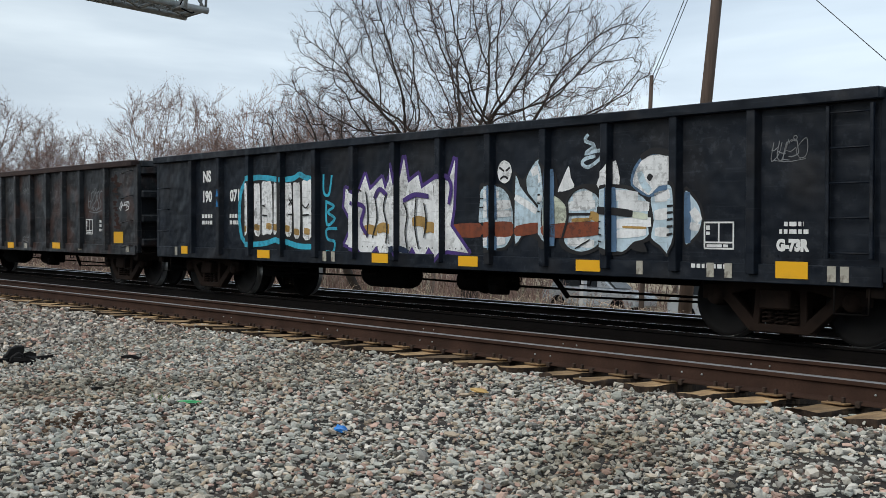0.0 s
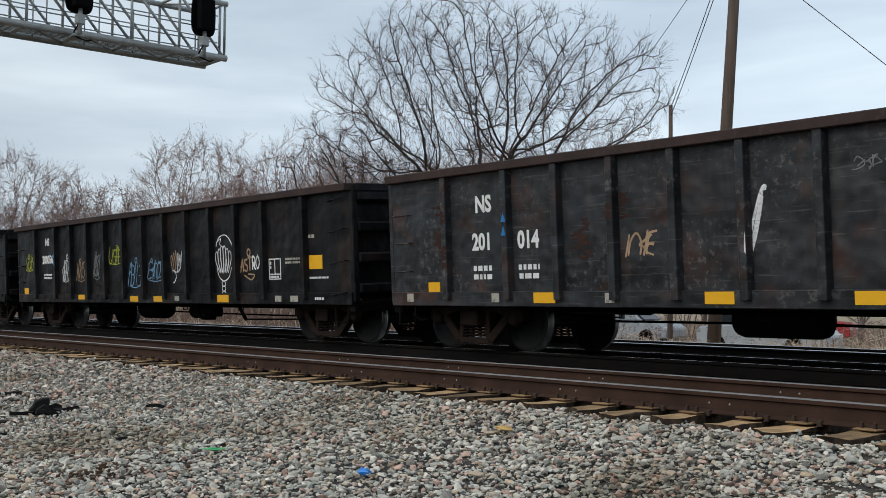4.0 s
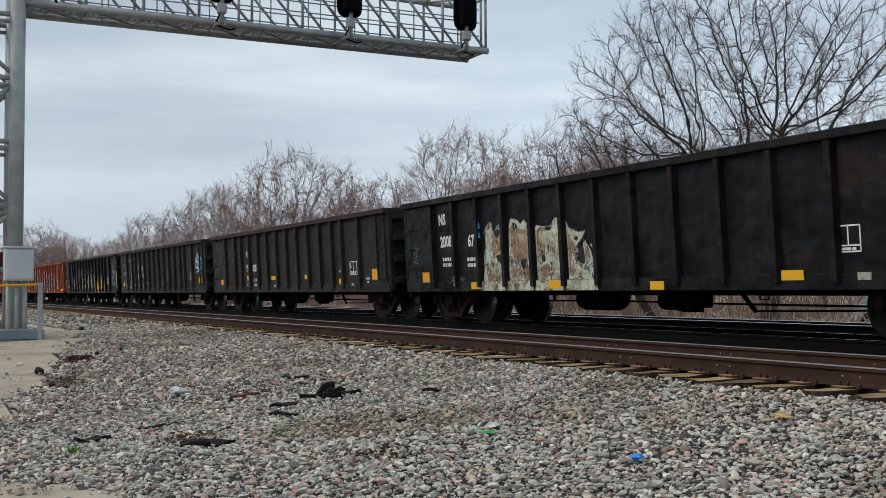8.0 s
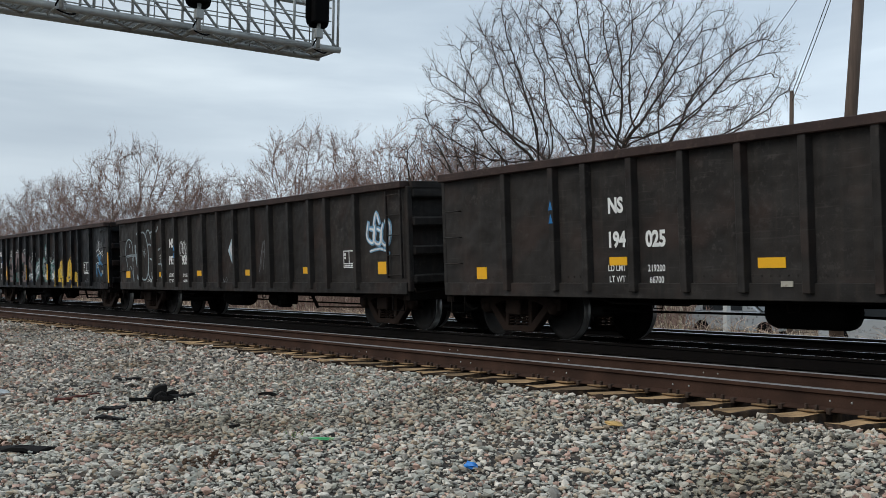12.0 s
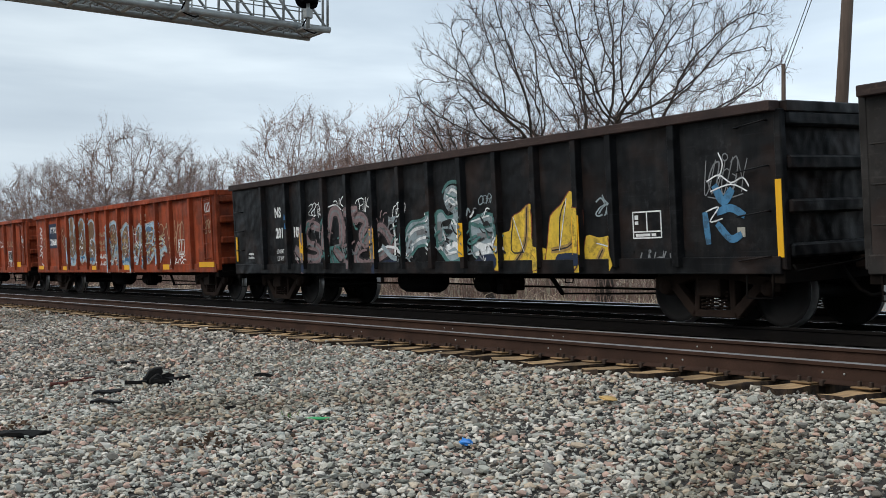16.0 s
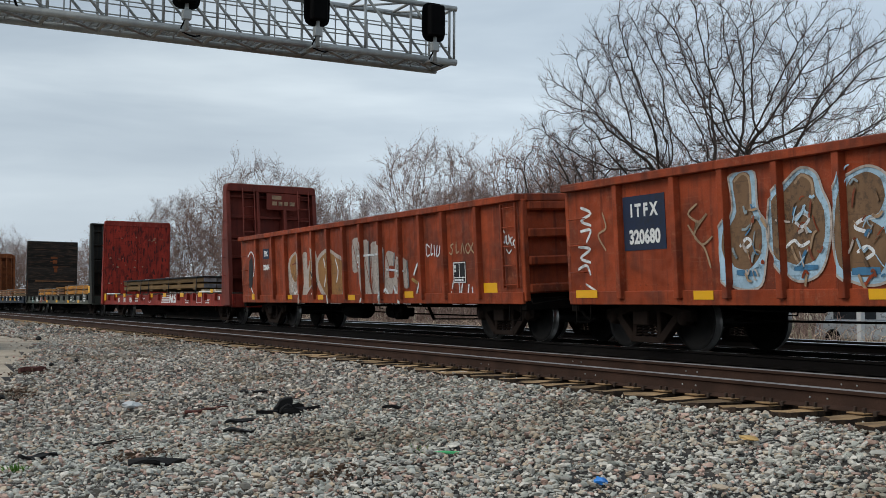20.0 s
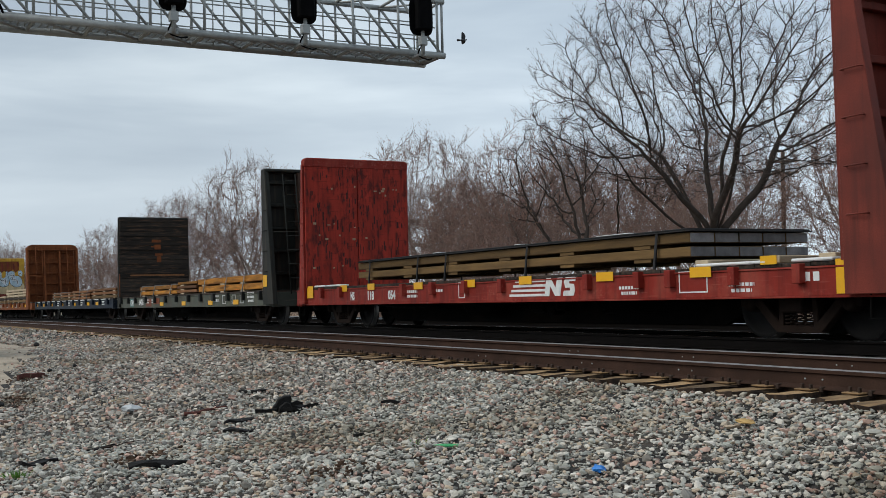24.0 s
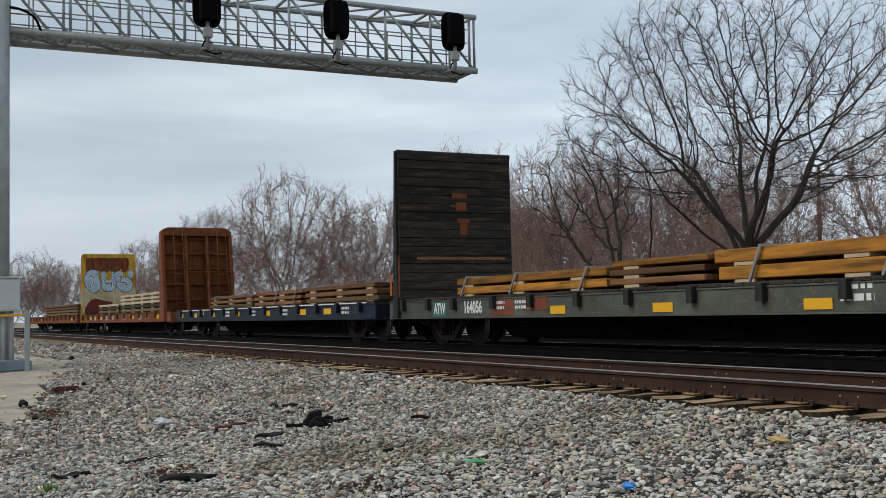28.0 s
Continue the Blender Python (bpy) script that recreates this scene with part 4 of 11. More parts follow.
def scrawl(cx, cz, w, h, seed, strokes=4, width=0.035):
    """A tag: looping hand-drawn letter forms side by side, a small ring and an underline."""
    rnd = random.Random(seed)
    polys = []
    kinds = sorted(FORMS)
    n = max(2, min(6, strokes))
    for k in range(n):
        x0 = cx - w / 2 + w * (k + 0.5) / n
        dz = h * rnd.uniform(-0.08, 0.08)
        for st in FORMS[kinds[rnd.randrange(len(kinds))]]:
            a0, b0 = (1, -1)[rnd.random() < 0.5], (1, -1)[rnd.random() < 0.5]
            pts = [(x0 + a0 * (a - 0.5) * w / n * 1.7 + b0 * (b - 0.5) * 0.22 * h + rnd.gauss(0, 0.012), cz + dz + b0 * (b - 0.5) * h * 0.85 + rnd.gauss(0, 0.015)) for a, b in st]
            polys.append(broad(pts, width * rnd.uniform(0.75, 1.15), 4))
    if strokes > 4:
        x, z, r = cx + rnd.uniform(-0.3, 0.3) * w, cz + h * 0.52, h * 0.09
        polys += ribbon([(x + r * math.cos(a), z + r * math.sin(a)) for a in np.linspace(0, math.tau, 11)], width * 0.8)
        polys.append(broad([(cx - w * 0.45, cz - h * 0.46), (cx, cz - h * 0.54), (cx + w * 0.5, cz - h * 0.44)], width * 0.8, 4))
    return polys


def outline_of(pts, width):
    return ribbon(list(pts) + [pts[0]], width)


def broad(pts, width, per=5):
    """A broad smooth stroke with blunt ends, as one outline."""
    line = glide(pts, per)
    left, right = [], []
    for i, (x, z) in enumerate(line):
        a, b = line[max(0, i - 1)], line[min(len(line) - 1, i + 1)]
        d = math.hypot(b[0] - a[0], b[1] - a[1]) or 1
        ux, uz = (b[0] - a[0]) / d, (b[1] - a[1]) / d
        push = -width * 0.35 if i == 0 else (width * 0.35 if i == len(line) - 1 else 0)
        k = width / 2 * (0.8 if push else 1)
        left.append((x - uz * k + ux * push, z + ux * k + uz * push))
        right.append((x + uz * k + ux * push, z - ux * k + uz * push))
    return left + right[::-1]


# strokes of letter-like forms in a unit square
FORMS = {"arch": (((0.1, 0.0), (0.2, 0.75), (0.5, 1.0), (0.8, 0.75), (0.9, 0.0)), ((0.22, 0.42), (0.55, 0.38), (0.8, 0.42))),
         "cup": (((0.1, 1.0), (0.08, 0.35), (0.5, 0.02), (0.92, 0.35), (0.9, 1.0)),),
         "snake": (((0.9, 0.85), (0.45, 1.0), (0.12, 0.75), (0.5, 0.5), (0.88, 0.25), (0.5, 0.0), (0.08, 0.12)),),
         "ring": (((0.5, 1.0), (0.1, 0.6), (0.2, 0.1), (0.6, 0.02), (0.9, 0.4), (0.8, 0.85), (0.5, 0.98)),),
         "comb": (((0.15, 1.0), (0.12, 0.5), (0.15, 0.0)), ((0.2, 0.96), (0.5, 1.0), (0.92, 0.92)), ((0.2, 0.5), (0.7, 0.54)), ((0.2, 0.04), (0.5, 0.0), (0.92, 0.08))),
         "fork": (((0.12, 1.0), (0.15, 0.5), (0.1, 0.0)), ((0.9, 1.0), (0.6, 0.65), (0.25, 0.5), (0.6, 0.35), (0.95, 0.0))),
         "lobes": (((0.14, 0.0), (0.12, 0.5), (0.14, 1.0)), ((0.2, 0.98), (0.8, 0.85), (0.7, 0.55), (0.25, 0.5)), ((0.25, 0.5), (0.85, 0.42), (0.8, 0.08), (0.2, 0.02))),
         "hook": (((0.15, 0.9), (0.5, 1.0), (0.8, 0.8), (0.75, 0.3), (0.4, 0.0), (0.08, 0.15)), ((0.4, 0.6), (0.8, 0.5))),
         "stem": (((0.4, 1.0), (0.5, 0.5), (0.45, 0.0)),)}


def scaled_poly(pts, k):
    cx, cz = sum(p[0] for p in pts) / len(pts), sum(p[1] for p in pts) / len(pts)
    return [(cx + (x - cx) * k, cz + (z - cz) * k) for x, z in pts]


def paint(car, layers, label="", name="graffiti", z_lim=(0.78, 2.66), base=0):
    """Layers of (ink, outlines) on the near side sheet, and on the fronts of the posts that they cross."""
    bm = bmesh.new()
    inks = []
    for depth, (ink, polys) in enumerate(layers):
        if ink not in inks:
            inks.append(ink)
        for k, p in enumerate(polys):
            p = [(x, min(max(z, z_lim[0]), z_lim[1])) for x, z in p]
            try:
                f = bm.faces.new([bm.verts.new((x, -0.0016 * (depth + base) - 0.00022 * (k % 6), z)) for x, z in p])
            except ValueError:
                continue
            f.material_index = inks.index(ink)
    bmesh.ops.recalc_face_normals(bm, faces=bm.faces)
    bmesh.ops.triangulate(bm, faces=[f for f in bm.faces if len(f.verts) > 4])
    lo, hi = min(v.co.x for v in bm.verts), max(v.co.x for v in bm.verts)
    flat = bpy.data.meshes.new("flat")
    bm.to_mesh(flat)
    for v in bm.verts:
        v.co.y += -W - 0.0145
    for px in POSTS.get(car, ()):
        if lo < px + 0.055 and hi > px - 0.055:
            cut = bmesh.new()
            cut.from_mesh(flat)
            for co, no in (((px - 0.053, 0, 0), (-1, 0, 0)), ((px + 0.053, 0, 0), (1, 0, 0))):
                bmesh.ops.bisect_plane(cut, geom=cut.verts[:] + cut.edges[:] + cut.faces[:], plane_co=co, plane_no=no, clear_outer=True)
            for v in cut.verts:
                v.co.y += -W - PROUD - 0.0085
            tmp = bpy.data.meshes.new("tmp")
            cut.to_mesh(tmp)
            cut.free()
            bm.from_mesh(tmp)
            bpy.data.meshes.remove(tmp)
    bpy.data.meshes.remove(flat)
    return part(name, bm, [INK[i] for i in inks], car, label, m=LEAN)


def closed(pts, per=3):
    """A smooth ring through points."""
    n = len(pts)
    ring = []
    for i in range(n):
        a, b, c, d = pts[i - 1], pts[i], pts[(i + 1) % n], pts[(i + 2) % n]
        for k in range(per):
            t = k / per
            ring.append(tuple(0.5 * (2 * b[j] + 0.7 * (c[j] - a[j]) * t + (1.4 * a[j] - 5.3 * b[j] + 4.6 * c[j] - 0.7 * d[j]) * t * t + (3.3 * b[j] - 0.7 * a[j] - 3.3 * c[j] + 0.7 * d[j]) * t ** 3) for j in (0, 1)))
    return ring


def spray(car, label, layers, base=2, name="graffiti_letter", edge=None):
    """Sprayed shapes, one on another: (ink, width, points), a stroke of that width or, at 0, a filled form."""
    if edge:
        layers = list(layers) + [(edge, 0.035, tuple(pts) + tuple(pts[:1])) for ink, width, pts in layers if ink == "iceblue" and not width]
    ob = paint(car, [(ink, [broad(pts, width, 4) if width else closed(pts)]) for ink, width, pts in layers], label, name, base=base)
    return ob if layers[0][1] == 0 else tagged(ob, kind="stuff")


def flecks(car, label, rows, seed):
    """Short chance strokes that break up a sprayed form. rows: x, z, width, height, inks, how many."""
    rnd = random.Random(seed)
    for x, z, w, h, inks, n in rows:
        layers = {}
        for k in range(n):
            a, b = x + rnd.uniform(-0.5, 0.5) * w, z + rnd.uniform(-0.5, 0.5) * h
            d, e = rnd.uniform(0.05, 0.28) * w, rnd.uniform(-0.14, 0.14) * h
            layers.setdefault(inks[rnd.randrange(len(inks))], []).append(broad([(a, b), (a + d * 0.5, b + e + rnd.gauss(0, 0.03)), (a + d, b + e * 1.4)], rnd.uniform(0.015, 0.05), 3))
        tagged(paint(car, sorted(layers.items()), label, "worn_stroke", base=14), kind="stuff")


def tags_on(car, ink, rows, label):
    """Small scrawled tags, each a part."""
    for x, z, w, h, seed, strokes, width in rows:
        tagged(paint(car, [(ink, scrawl(x, z, w, h, seed, strokes, width))], label, "graffiti_tag"), kind="stuff")


Y_SHEET = -W - 0.016


def stencils(car, ns, num_a, num_b, size=0.3, y=Y_SHEET, marks=True, weight="66800"):
    """Reporting marks and number, with the two lines of load limits under them."""
    lettering(car, "NS", ns[0], ns[1], size, y)
    lettering(car, num_a[0], num_a[1], num_a[2], size, y)
    lettering(car, num_b[0], num_b[1], num_b[2], size, y)
    if marks == "limits":
        for dz, a, b in ((0.4, "LD LMT", "219200"), (0.56, "LT WT", weight)):
            lettering(car, a, num_a[1], num_a[2] - dz, 0.13, y, bold=0.002)
            lettering(car, b, num_b[1], num_b[2] - dz, 0.13, y, bold=0.002)
    elif marks:
        bars(car, num_a[1], num_a[2] - 0.42, y, (0.4, 0.4), h=0.075, seed=3)
        bars(car, num_b[1], num_b[2] - 0.42, y, (0.42, 0.4), h=0.075, seed=4)


def wedge_marks(car, x, z):
    """The two small blue wedges on a side post."""
    tri = [[(x - 0.05, z), (x + 0.05, z), (x, z + 0.15)], [(x - 0.05, z - 0.2), (x + 0.05, z - 0.2), (x, z - 0.05)]]
    bm = bmesh.new()
    for t in tri:
        bm.faces.new([bm.verts.new((a, -W - PROUD - 0.009, b)) for a, b in t])
    part("blue_wedge", bm, INK["signblue"], car, m=LEAN)


def reflectors(car, places, z=0.9, w=0.42, h=0.15, y=-W - 0.056):
    for p in places:
        x, zz, ww, hh = (*p, z, w, h)[:4] if len(p) == 1 else ((*p, w, h)[:4] if len(p) == 2 else p)
        placard(car, x, zz, ww, hh, y if zz < 1.02 else Y_SHEET)


# first car
c1, h1, side = gondola(-21.62, -5.5, "navy", "blue-black steel gondola car covered in pale blue and white graffiti", EVEN)
stencils(c1, (-5.98, 2.4), ("190", -5.98, 2.0), ("071", -4.9, 2.0))
wedge_marks(c1, -5.415, 2.0)
for pts in ([(-1.98, 2.3), (-1.97, 2.0), (-1.82, 1.97), (-1.74, 2.28)], [(-1.9, 1.85), (-1.88, 1.45), (-1.65, 1.55), (-1.85, 1.66), (-1.68, 1.76), (-1.9, 1.84)],
            [(-1.6, 1.38), (-1.88, 1.36), (-1.86, 1.2), (-1.66, 1.15), (-1.7, 0.98), (-1.9, 0.98)]):
    tagged(paint(c1, [("cyan", ribbon(glide(pts, 5), 0.05))], "thin blue letter", "graffiti_letter"), kind="stuff")
FLAMES = [(-1.34, 2.05), (-1.0, 1.94), (-0.8, 2.26), (-0.68, 2.0), (-0.36, 2.2), (-0.28, 2.0), (-0.05, 2.38), (0.05, 2.05), (0.2, 2.5), (0.3, 2.1), (0.55, 2.22), (0.62, 2.0), (1.0, 2.16), (1.25, 2.1), (1.4, 2.42),
          (1.36, 1.7), (1.3, 1.42), (1.7, 1.02), (1.2, 1.06), (1.0, 0.9), (0.8, 1.1), (0.6, 0.85), (0.4, 1.1), (0.2, 0.85), (0.0, 1.1), (-0.3, 0.8), (-0.5, 1.1), (-0.8, 0.85), (-1.0, 1.05), (-1.36, 1.12), (-1.12, 1.45), (-1.38, 1.75)]
paint(c1, [("purple", outline_of(FLAMES, 0.12)), ("white", [FLAMES])], "ragged white field edged in purple")
spray(c1, "bright blue border round white block letters", [("black", 0, ((-4.61, 2.2), (-3.82, 2.26), (-2.33, 2.24), (-2.33, 1.13), (-3.26, 1.14), (-4.62, 1.12))),
      ("cyan", 0.1, ((-4.53, 2.16), (-4.49, 2.29), (-4.01, 2.33), (-3.4, 2.27))),
      ("cyan", 0.1, ((-3.2, 2.26), (-2.89, 2.28), (-2.71, 2.34), (-2.54, 2.28), (-2.33, 2.25))),
      ("cyan", 0.1, ((-4.55, 2.24), (-4.7, 2.02), (-4.74, 1.53), (-4.66, 1.21))),
      ("cyan", 0.1, ((-4.66, 1.21), (-4.42, 1.08), (-3.83, 1.1), (-3.44, 1.17), (-3.07, 1.12), (-2.71, 1.06), (-2.33, 1.06)))], 0, "graffiti_border")
spray(c1, "white block letter with ochre fades", [("white", 0, ((-4.51, 2.18), (-4.41, 2.21), (-4.31, 2.18), (-4.3, 1.3), (-4.5, 1.32))),
      ("ochre", 0.12, ((-4.46, 1.38), (-4.36, 1.37))),
      ("black", 0.03, ((-4.51, 2.18), (-4.5, 1.32)))], 4, "graffiti_letter")
spray(c1, "white block letter with ochre fades", [("white", 0, ((-4.23, 2.17), (-4.11, 2.21), (-4.02, 2.17), (-4.0, 1.28), (-4.22, 1.32))),
      ("ochre", 0.12, ((-4.16, 1.4), (-4.06, 1.39))),
      ("black", 0.03, ((-4.23, 2.17), (-4.22, 1.32)))], 4, "graffiti_letter")
spray(c1, "white block letter with ochre fades", [("white", 0, ((-3.96, 2.19), (-3.78, 2.24), (-3.61, 2.19), (-3.59, 1.32), (-3.77, 1.28), (-3.96, 1.3))),
      ("ochre", 0.12, ((-3.75, 1.42), (-3.65, 1.41))),
      ("black", 0.03, ((-3.96, 2.19), (-3.96, 1.3)))], 4, "graffiti_letter")
spray(c1, "white block letter with ochre fades", [("white", 0, ((-3.55, 2.19), (-3.4, 2.14), (-3.44, 1.94), (-3.37, 1.73), (-3.43, 1.33), (-3.56, 1.3))),
      ("ochre", 0.12, ((-3.52, 1.4), (-3.42, 1.39))),
      ("black", 0.03, ((-3.55, 2.19), (-3.56, 1.3)))], 4, "graffiti_letter")
spray(c1, "white block letter with ochre fades", [("white", 0, ((-3.2, 2.15), (-3.05, 2.19), (-2.96, 2.14), (-2.96, 1.29), (-3.17, 1.3))),
      ("ochre", 0.12, ((-3.15, 1.38), (-3.06, 1.37))),
      ("black", 0.03, ((-3.2, 2.15), (-3.17, 1.3)))], 4, "graffiti_letter")
spray(c1, "white block letter with ochre fades", [("white", 0, ((-2.93, 2.14), (-2.78, 2.19), (-2.69, 2.13), (-2.7, 1.26), (-2.89, 1.26))),
      ("ochre", 0.12, ((-2.84, 1.32), (-2.75, 1.31))),
      ("black", 0.03, ((-2.93, 2.14), (-2.89, 1.26)))], 4, "graffiti_letter")
spray(c1, "white block letter with ochre fades", [("white", 0, ((-2.64, 2.18), (-2.47, 2.21), (-2.33, 2.19), (-2.33, 1.25), (-2.61, 1.24))),
      ("ochre", 0.12, ((-2.52, 1.33), (-2.43, 1.32))),
      ("black", 0.03, ((-2.64, 2.18), (-2.61, 1.24)))], 4, "graffiti_letter")
spray(c1, "thin black lines in the block letters", [("black", 0.03, ((-3.9, 1.8), (-3.82, 1.79))),
      ("black", 0.03, ((-3.9, 1.62), (-3.75, 1.61))),
      ("black", 0.03, ((-3.02, 1.91), (-2.91, 1.8))),
      ("black", 0.03, ((-2.91, 1.91), (-3.02, 1.8))),
      ("black", 0.03, ((-3.04, 1.63), (-2.91, 1.63))),
      ("black", 0.03, ((-4.45, 1.89), (-4.35, 1.79))),
      ("black", 0.03, ((-4.35, 1.88), (-4.45, 1.79))),
      ("black", 0.03, ((-2.59, 1.8), (-2.48, 1.74), (-2.38, 1.81))),
      ("black", 0.03, ((-2.59, 1.61), (-2.38, 1.62)))], 12, "graffiti_line")
spray(c1, "thin black lines in the ragged letters", [("black", 0.03, ((-1.18, 1.99), (-1.05, 2.04), (-0.9, 2.0))),
      ("black", 0.03, ((-0.77, 1.98), (-0.71, 1.61), (-0.74, 1.24))),
      ("black", 0.03, ((-0.53, 1.89), (-0.47, 1.56), (-0.59, 1.24))),
      ("black", 0.03, ((-0.24, 1.93), (-0.3, 1.7), (-0.21, 1.42), (-0.24, 1.15))),
      ("black", 0.03, ((-0.05, 1.97), (-0.07, 1.61), (-0.04, 1.15))),
      ("black", 0.03, ((0.22, 1.78), (0.3, 1.6), (0.25, 1.33), (0.3, 1.07))),
      ("black", 0.03, ((0.52, 1.87), (0.49, 1.42), (0.58, 1.07))),
      ("black", 0.03, ((0.71, 1.77), (0.76, 1.51), (0.71, 1.25))),
      ("black", 0.03, ((0.95, 2.03), (0.97, 1.77), (1.03, 1.42)))], 9, "graffiti_line")
spray(c1, "purple shading in the ragged letters", [("purple", 0.08, ((-1.05, 1.8), (-0.82, 1.72), (-0.9, 1.47), (-0.74, 1.28))),
      ("purple", 0.08, ((-0.53, 1.89), (-0.41, 2.02), (-0.24, 1.93))),
      ("purple", 0.08, ((0.22, 1.83), (0.48, 1.91), (0.78, 1.88))),
      ("deepblue", 0.1, ((-0.15, 0.97), (0.06, 1.06), (0.3, 1.01))),
      ("purple", 0.07, ((0.97, 2.13), (1.21, 2.18), (1.33, 2.02), (1.28, 1.77)))], 8, "graffiti_shade")
spray(c1, "ochre fade", [("ochre", 0.16, ((-0.79, 1.35), (-0.67, 1.37), (-0.53, 1.34)))], 7, "graffiti_shade")
spray(c1, "ochre fade", [("ochre", 0.16, ((-0.41, 1.38), (-0.3, 1.4), (-0.17, 1.37)))], 7, "graffiti_shade")
spray(c1, "ochre fade", [("ochre", 0.16, ((0.47, 1.49), (0.58, 1.5), (0.7, 1.48)))], 7, "graffiti_shade")
spray(c1, "ochre fade", [("ochre", 0.16, ((0.74, 1.39), (0.84, 1.41), (0.96, 1.38)))], 7, "graffiti_shade")
spray(c1, "rust-coloured sprayed band", [("rust", 0, ((1.34, 1.44), (1.95, 1.46), (1.95, 1.26), (1.34, 1.27)))], 0, "sprayed_band")
spray(c1, "pale blue bubble figure outlined in black", [("black", 0, ((1.93, 1.99), (2.13, 2.03), (2.39, 2.02), (2.59, 1.89), (2.69, 1.66), (2.7, 1.42), (2.62, 1.2), (2.49, 1.09), (2.28, 1.06), (2.05, 1.08))),
      ("paleblue", 0, ((1.97, 1.95), (2.12, 1.99), (2.36, 1.98), (2.52, 1.87), (2.61, 1.66), (2.64, 1.46), (2.58, 1.26), (2.47, 1.13), (2.29, 1.1), (2.1, 1.12), (2.02, 1.22), (2.03, 1.47), (1.92, 1.48), (1.95, 1.8))),
      ("rust", 0, ((2.03, 1.46), (2.6, 1.48), (2.6, 1.28), (2.04, 1.26))),
      ("white", 0.12, ((2.09, 1.88), (2.3, 1.88))),
      ("white", 0.14, ((2.12, 1.71), (2.53, 1.73))),
      ("white", 0.1, ((2.07, 1.59), (2.56, 1.6))),
      ("white", 0.12, ((2.09, 1.19), (2.44, 1.21))),
      # slate strokes paint the blue sky light that the post catches
      ("slate", 0.1, ((2.24, 1.97), (2.26, 1.55))),
      ("slate", 0.1, ((2.26, 1.24), (2.26, 1.11))),
      ("black", 0.022, ((1.97, 1.82), (2.12, 1.83)))], 2, "graffiti_letter")
spray(c1, "pale blue bubble figure outlined in black", [("black", 0.022, ((1.95, 1.69), (2.09, 1.7)))], 12, "graffiti_letter")
spray(c1, "small white mask over the letters", [("white", 0, ((2.45, 2.36), (2.56, 2.31), (2.6, 2.19), (2.55, 2.07), (2.45, 2.03), (2.35, 2.08), (2.31, 2.2), (2.36, 2.32))),
      ("black", 0.03, ((2.35, 2.26), (2.44, 2.21))),
      ("black", 0.03, ((2.49, 2.21), (2.56, 2.25))),
      ("black", 0.03, ((2.38, 2.1), (2.45, 2.13), (2.52, 2.1)))], 4, "graffiti_letter")
spray(c1, "pale blue bubble figure outlined in black", [("black", 0, ((2.62, 2.18), (2.81, 2.07), (2.97, 2.24), (3.12, 2.38), (3.32, 2.23), (3.45, 2.12), (3.48, 1.85), (3.35, 1.11), (3.09, 1.23), (2.87, 1.31), (2.65, 1.14))),
      ("paleblue", 0, ((2.68, 2.13), (2.77, 1.98), (2.93, 1.82), (3.09, 1.68), (3.14, 1.42), (2.87, 1.36), (2.68, 1.17), (2.66, 1.58))),
      ("paleblue", 0, ((2.89, 2.07), (2.97, 2.21), (3.11, 2.34), (3.25, 2.23), (3.3, 1.85), (3.26, 1.5), (3.32, 1.21), (3.14, 1.41), (3.08, 1.7), (2.93, 1.86))),
      ("rust", 0, ((2.69, 1.42), (3.13, 1.47), (3.13, 1.33), (2.69, 1.28))),
      ("white", 0.1, ((2.7, 1.82), (2.92, 1.72), (3.06, 1.64))),
      ("white", 0.12, ((3.03, 2.17), (3.14, 2.2), (3.21, 2.05))),
      ("white", 0.1, ((3.14, 1.81), (3.25, 1.8))),
      # sky light on the next post, put on as slate strips
      ("slate", 0.11, ((3.36, 2.16), (3.37, 1.85)))], 4, "graffiti_letter")
# slate strip goes on down that post, again painted sky light
spray(c1, "pale blue bubble figure outlined in black", [("slate", 0.12, ((3.36, 1.81), (3.38, 1.19))),
      ("black", 0.035, ((2.81, 1.98), (2.98, 1.82), (3.14, 1.67))),
      ("black", 0.025, ((3.14, 1.85), (3.25, 1.85))),
      ("black", 0.025, ((3.14, 1.74), (3.25, 1.73))),
      ("black", 0.025, ((3.15, 1.62), (3.25, 1.62)))], 12, "graffiti_letter")
spray(c1, "pale blue bubble figure outlined in black", [("black", 0, ((3.45, 1.85), (3.66, 1.88), (3.81, 1.95), (4.0, 1.98), (4.22, 1.9), (4.24, 1.19), (4.11, 1.08), (3.91, 1.03), (3.69, 1.07), (3.51, 1.19))),
      ("cream", 0, ((3.45, 1.82), (3.61, 1.71), (3.65, 1.56), (3.58, 1.33), (3.45, 1.27), (3.3, 1.3), (3.3, 1.81))),
      ("paleblue", 0, ((3.66, 1.73), (3.79, 1.88), (3.96, 1.92), (4.14, 1.85), (4.22, 1.72), (4.22, 1.24), (4.11, 1.13), (3.91, 1.08), (3.71, 1.12), (3.6, 1.23), (3.67, 1.46))),
      ("white", 0.14, ((3.81, 1.8), (4.05, 1.83))),
      ("white", 0.14, ((3.73, 1.69), (4.1, 1.71))),
      ("white", 0.12, ((3.71, 1.21), (4.09, 1.19))),
      ("rust", 0, ((3.32, 1.44), (4.22, 1.48), (4.22, 1.31), (3.61, 1.26), (3.32, 1.28))),
      ("ochre", 0.12, ((4.1, 1.56), (4.2, 1.53))),
      ("ochre", 0.05, ((3.76, 1.5), (4.06, 1.51)))], 6, "graffiti_letter")
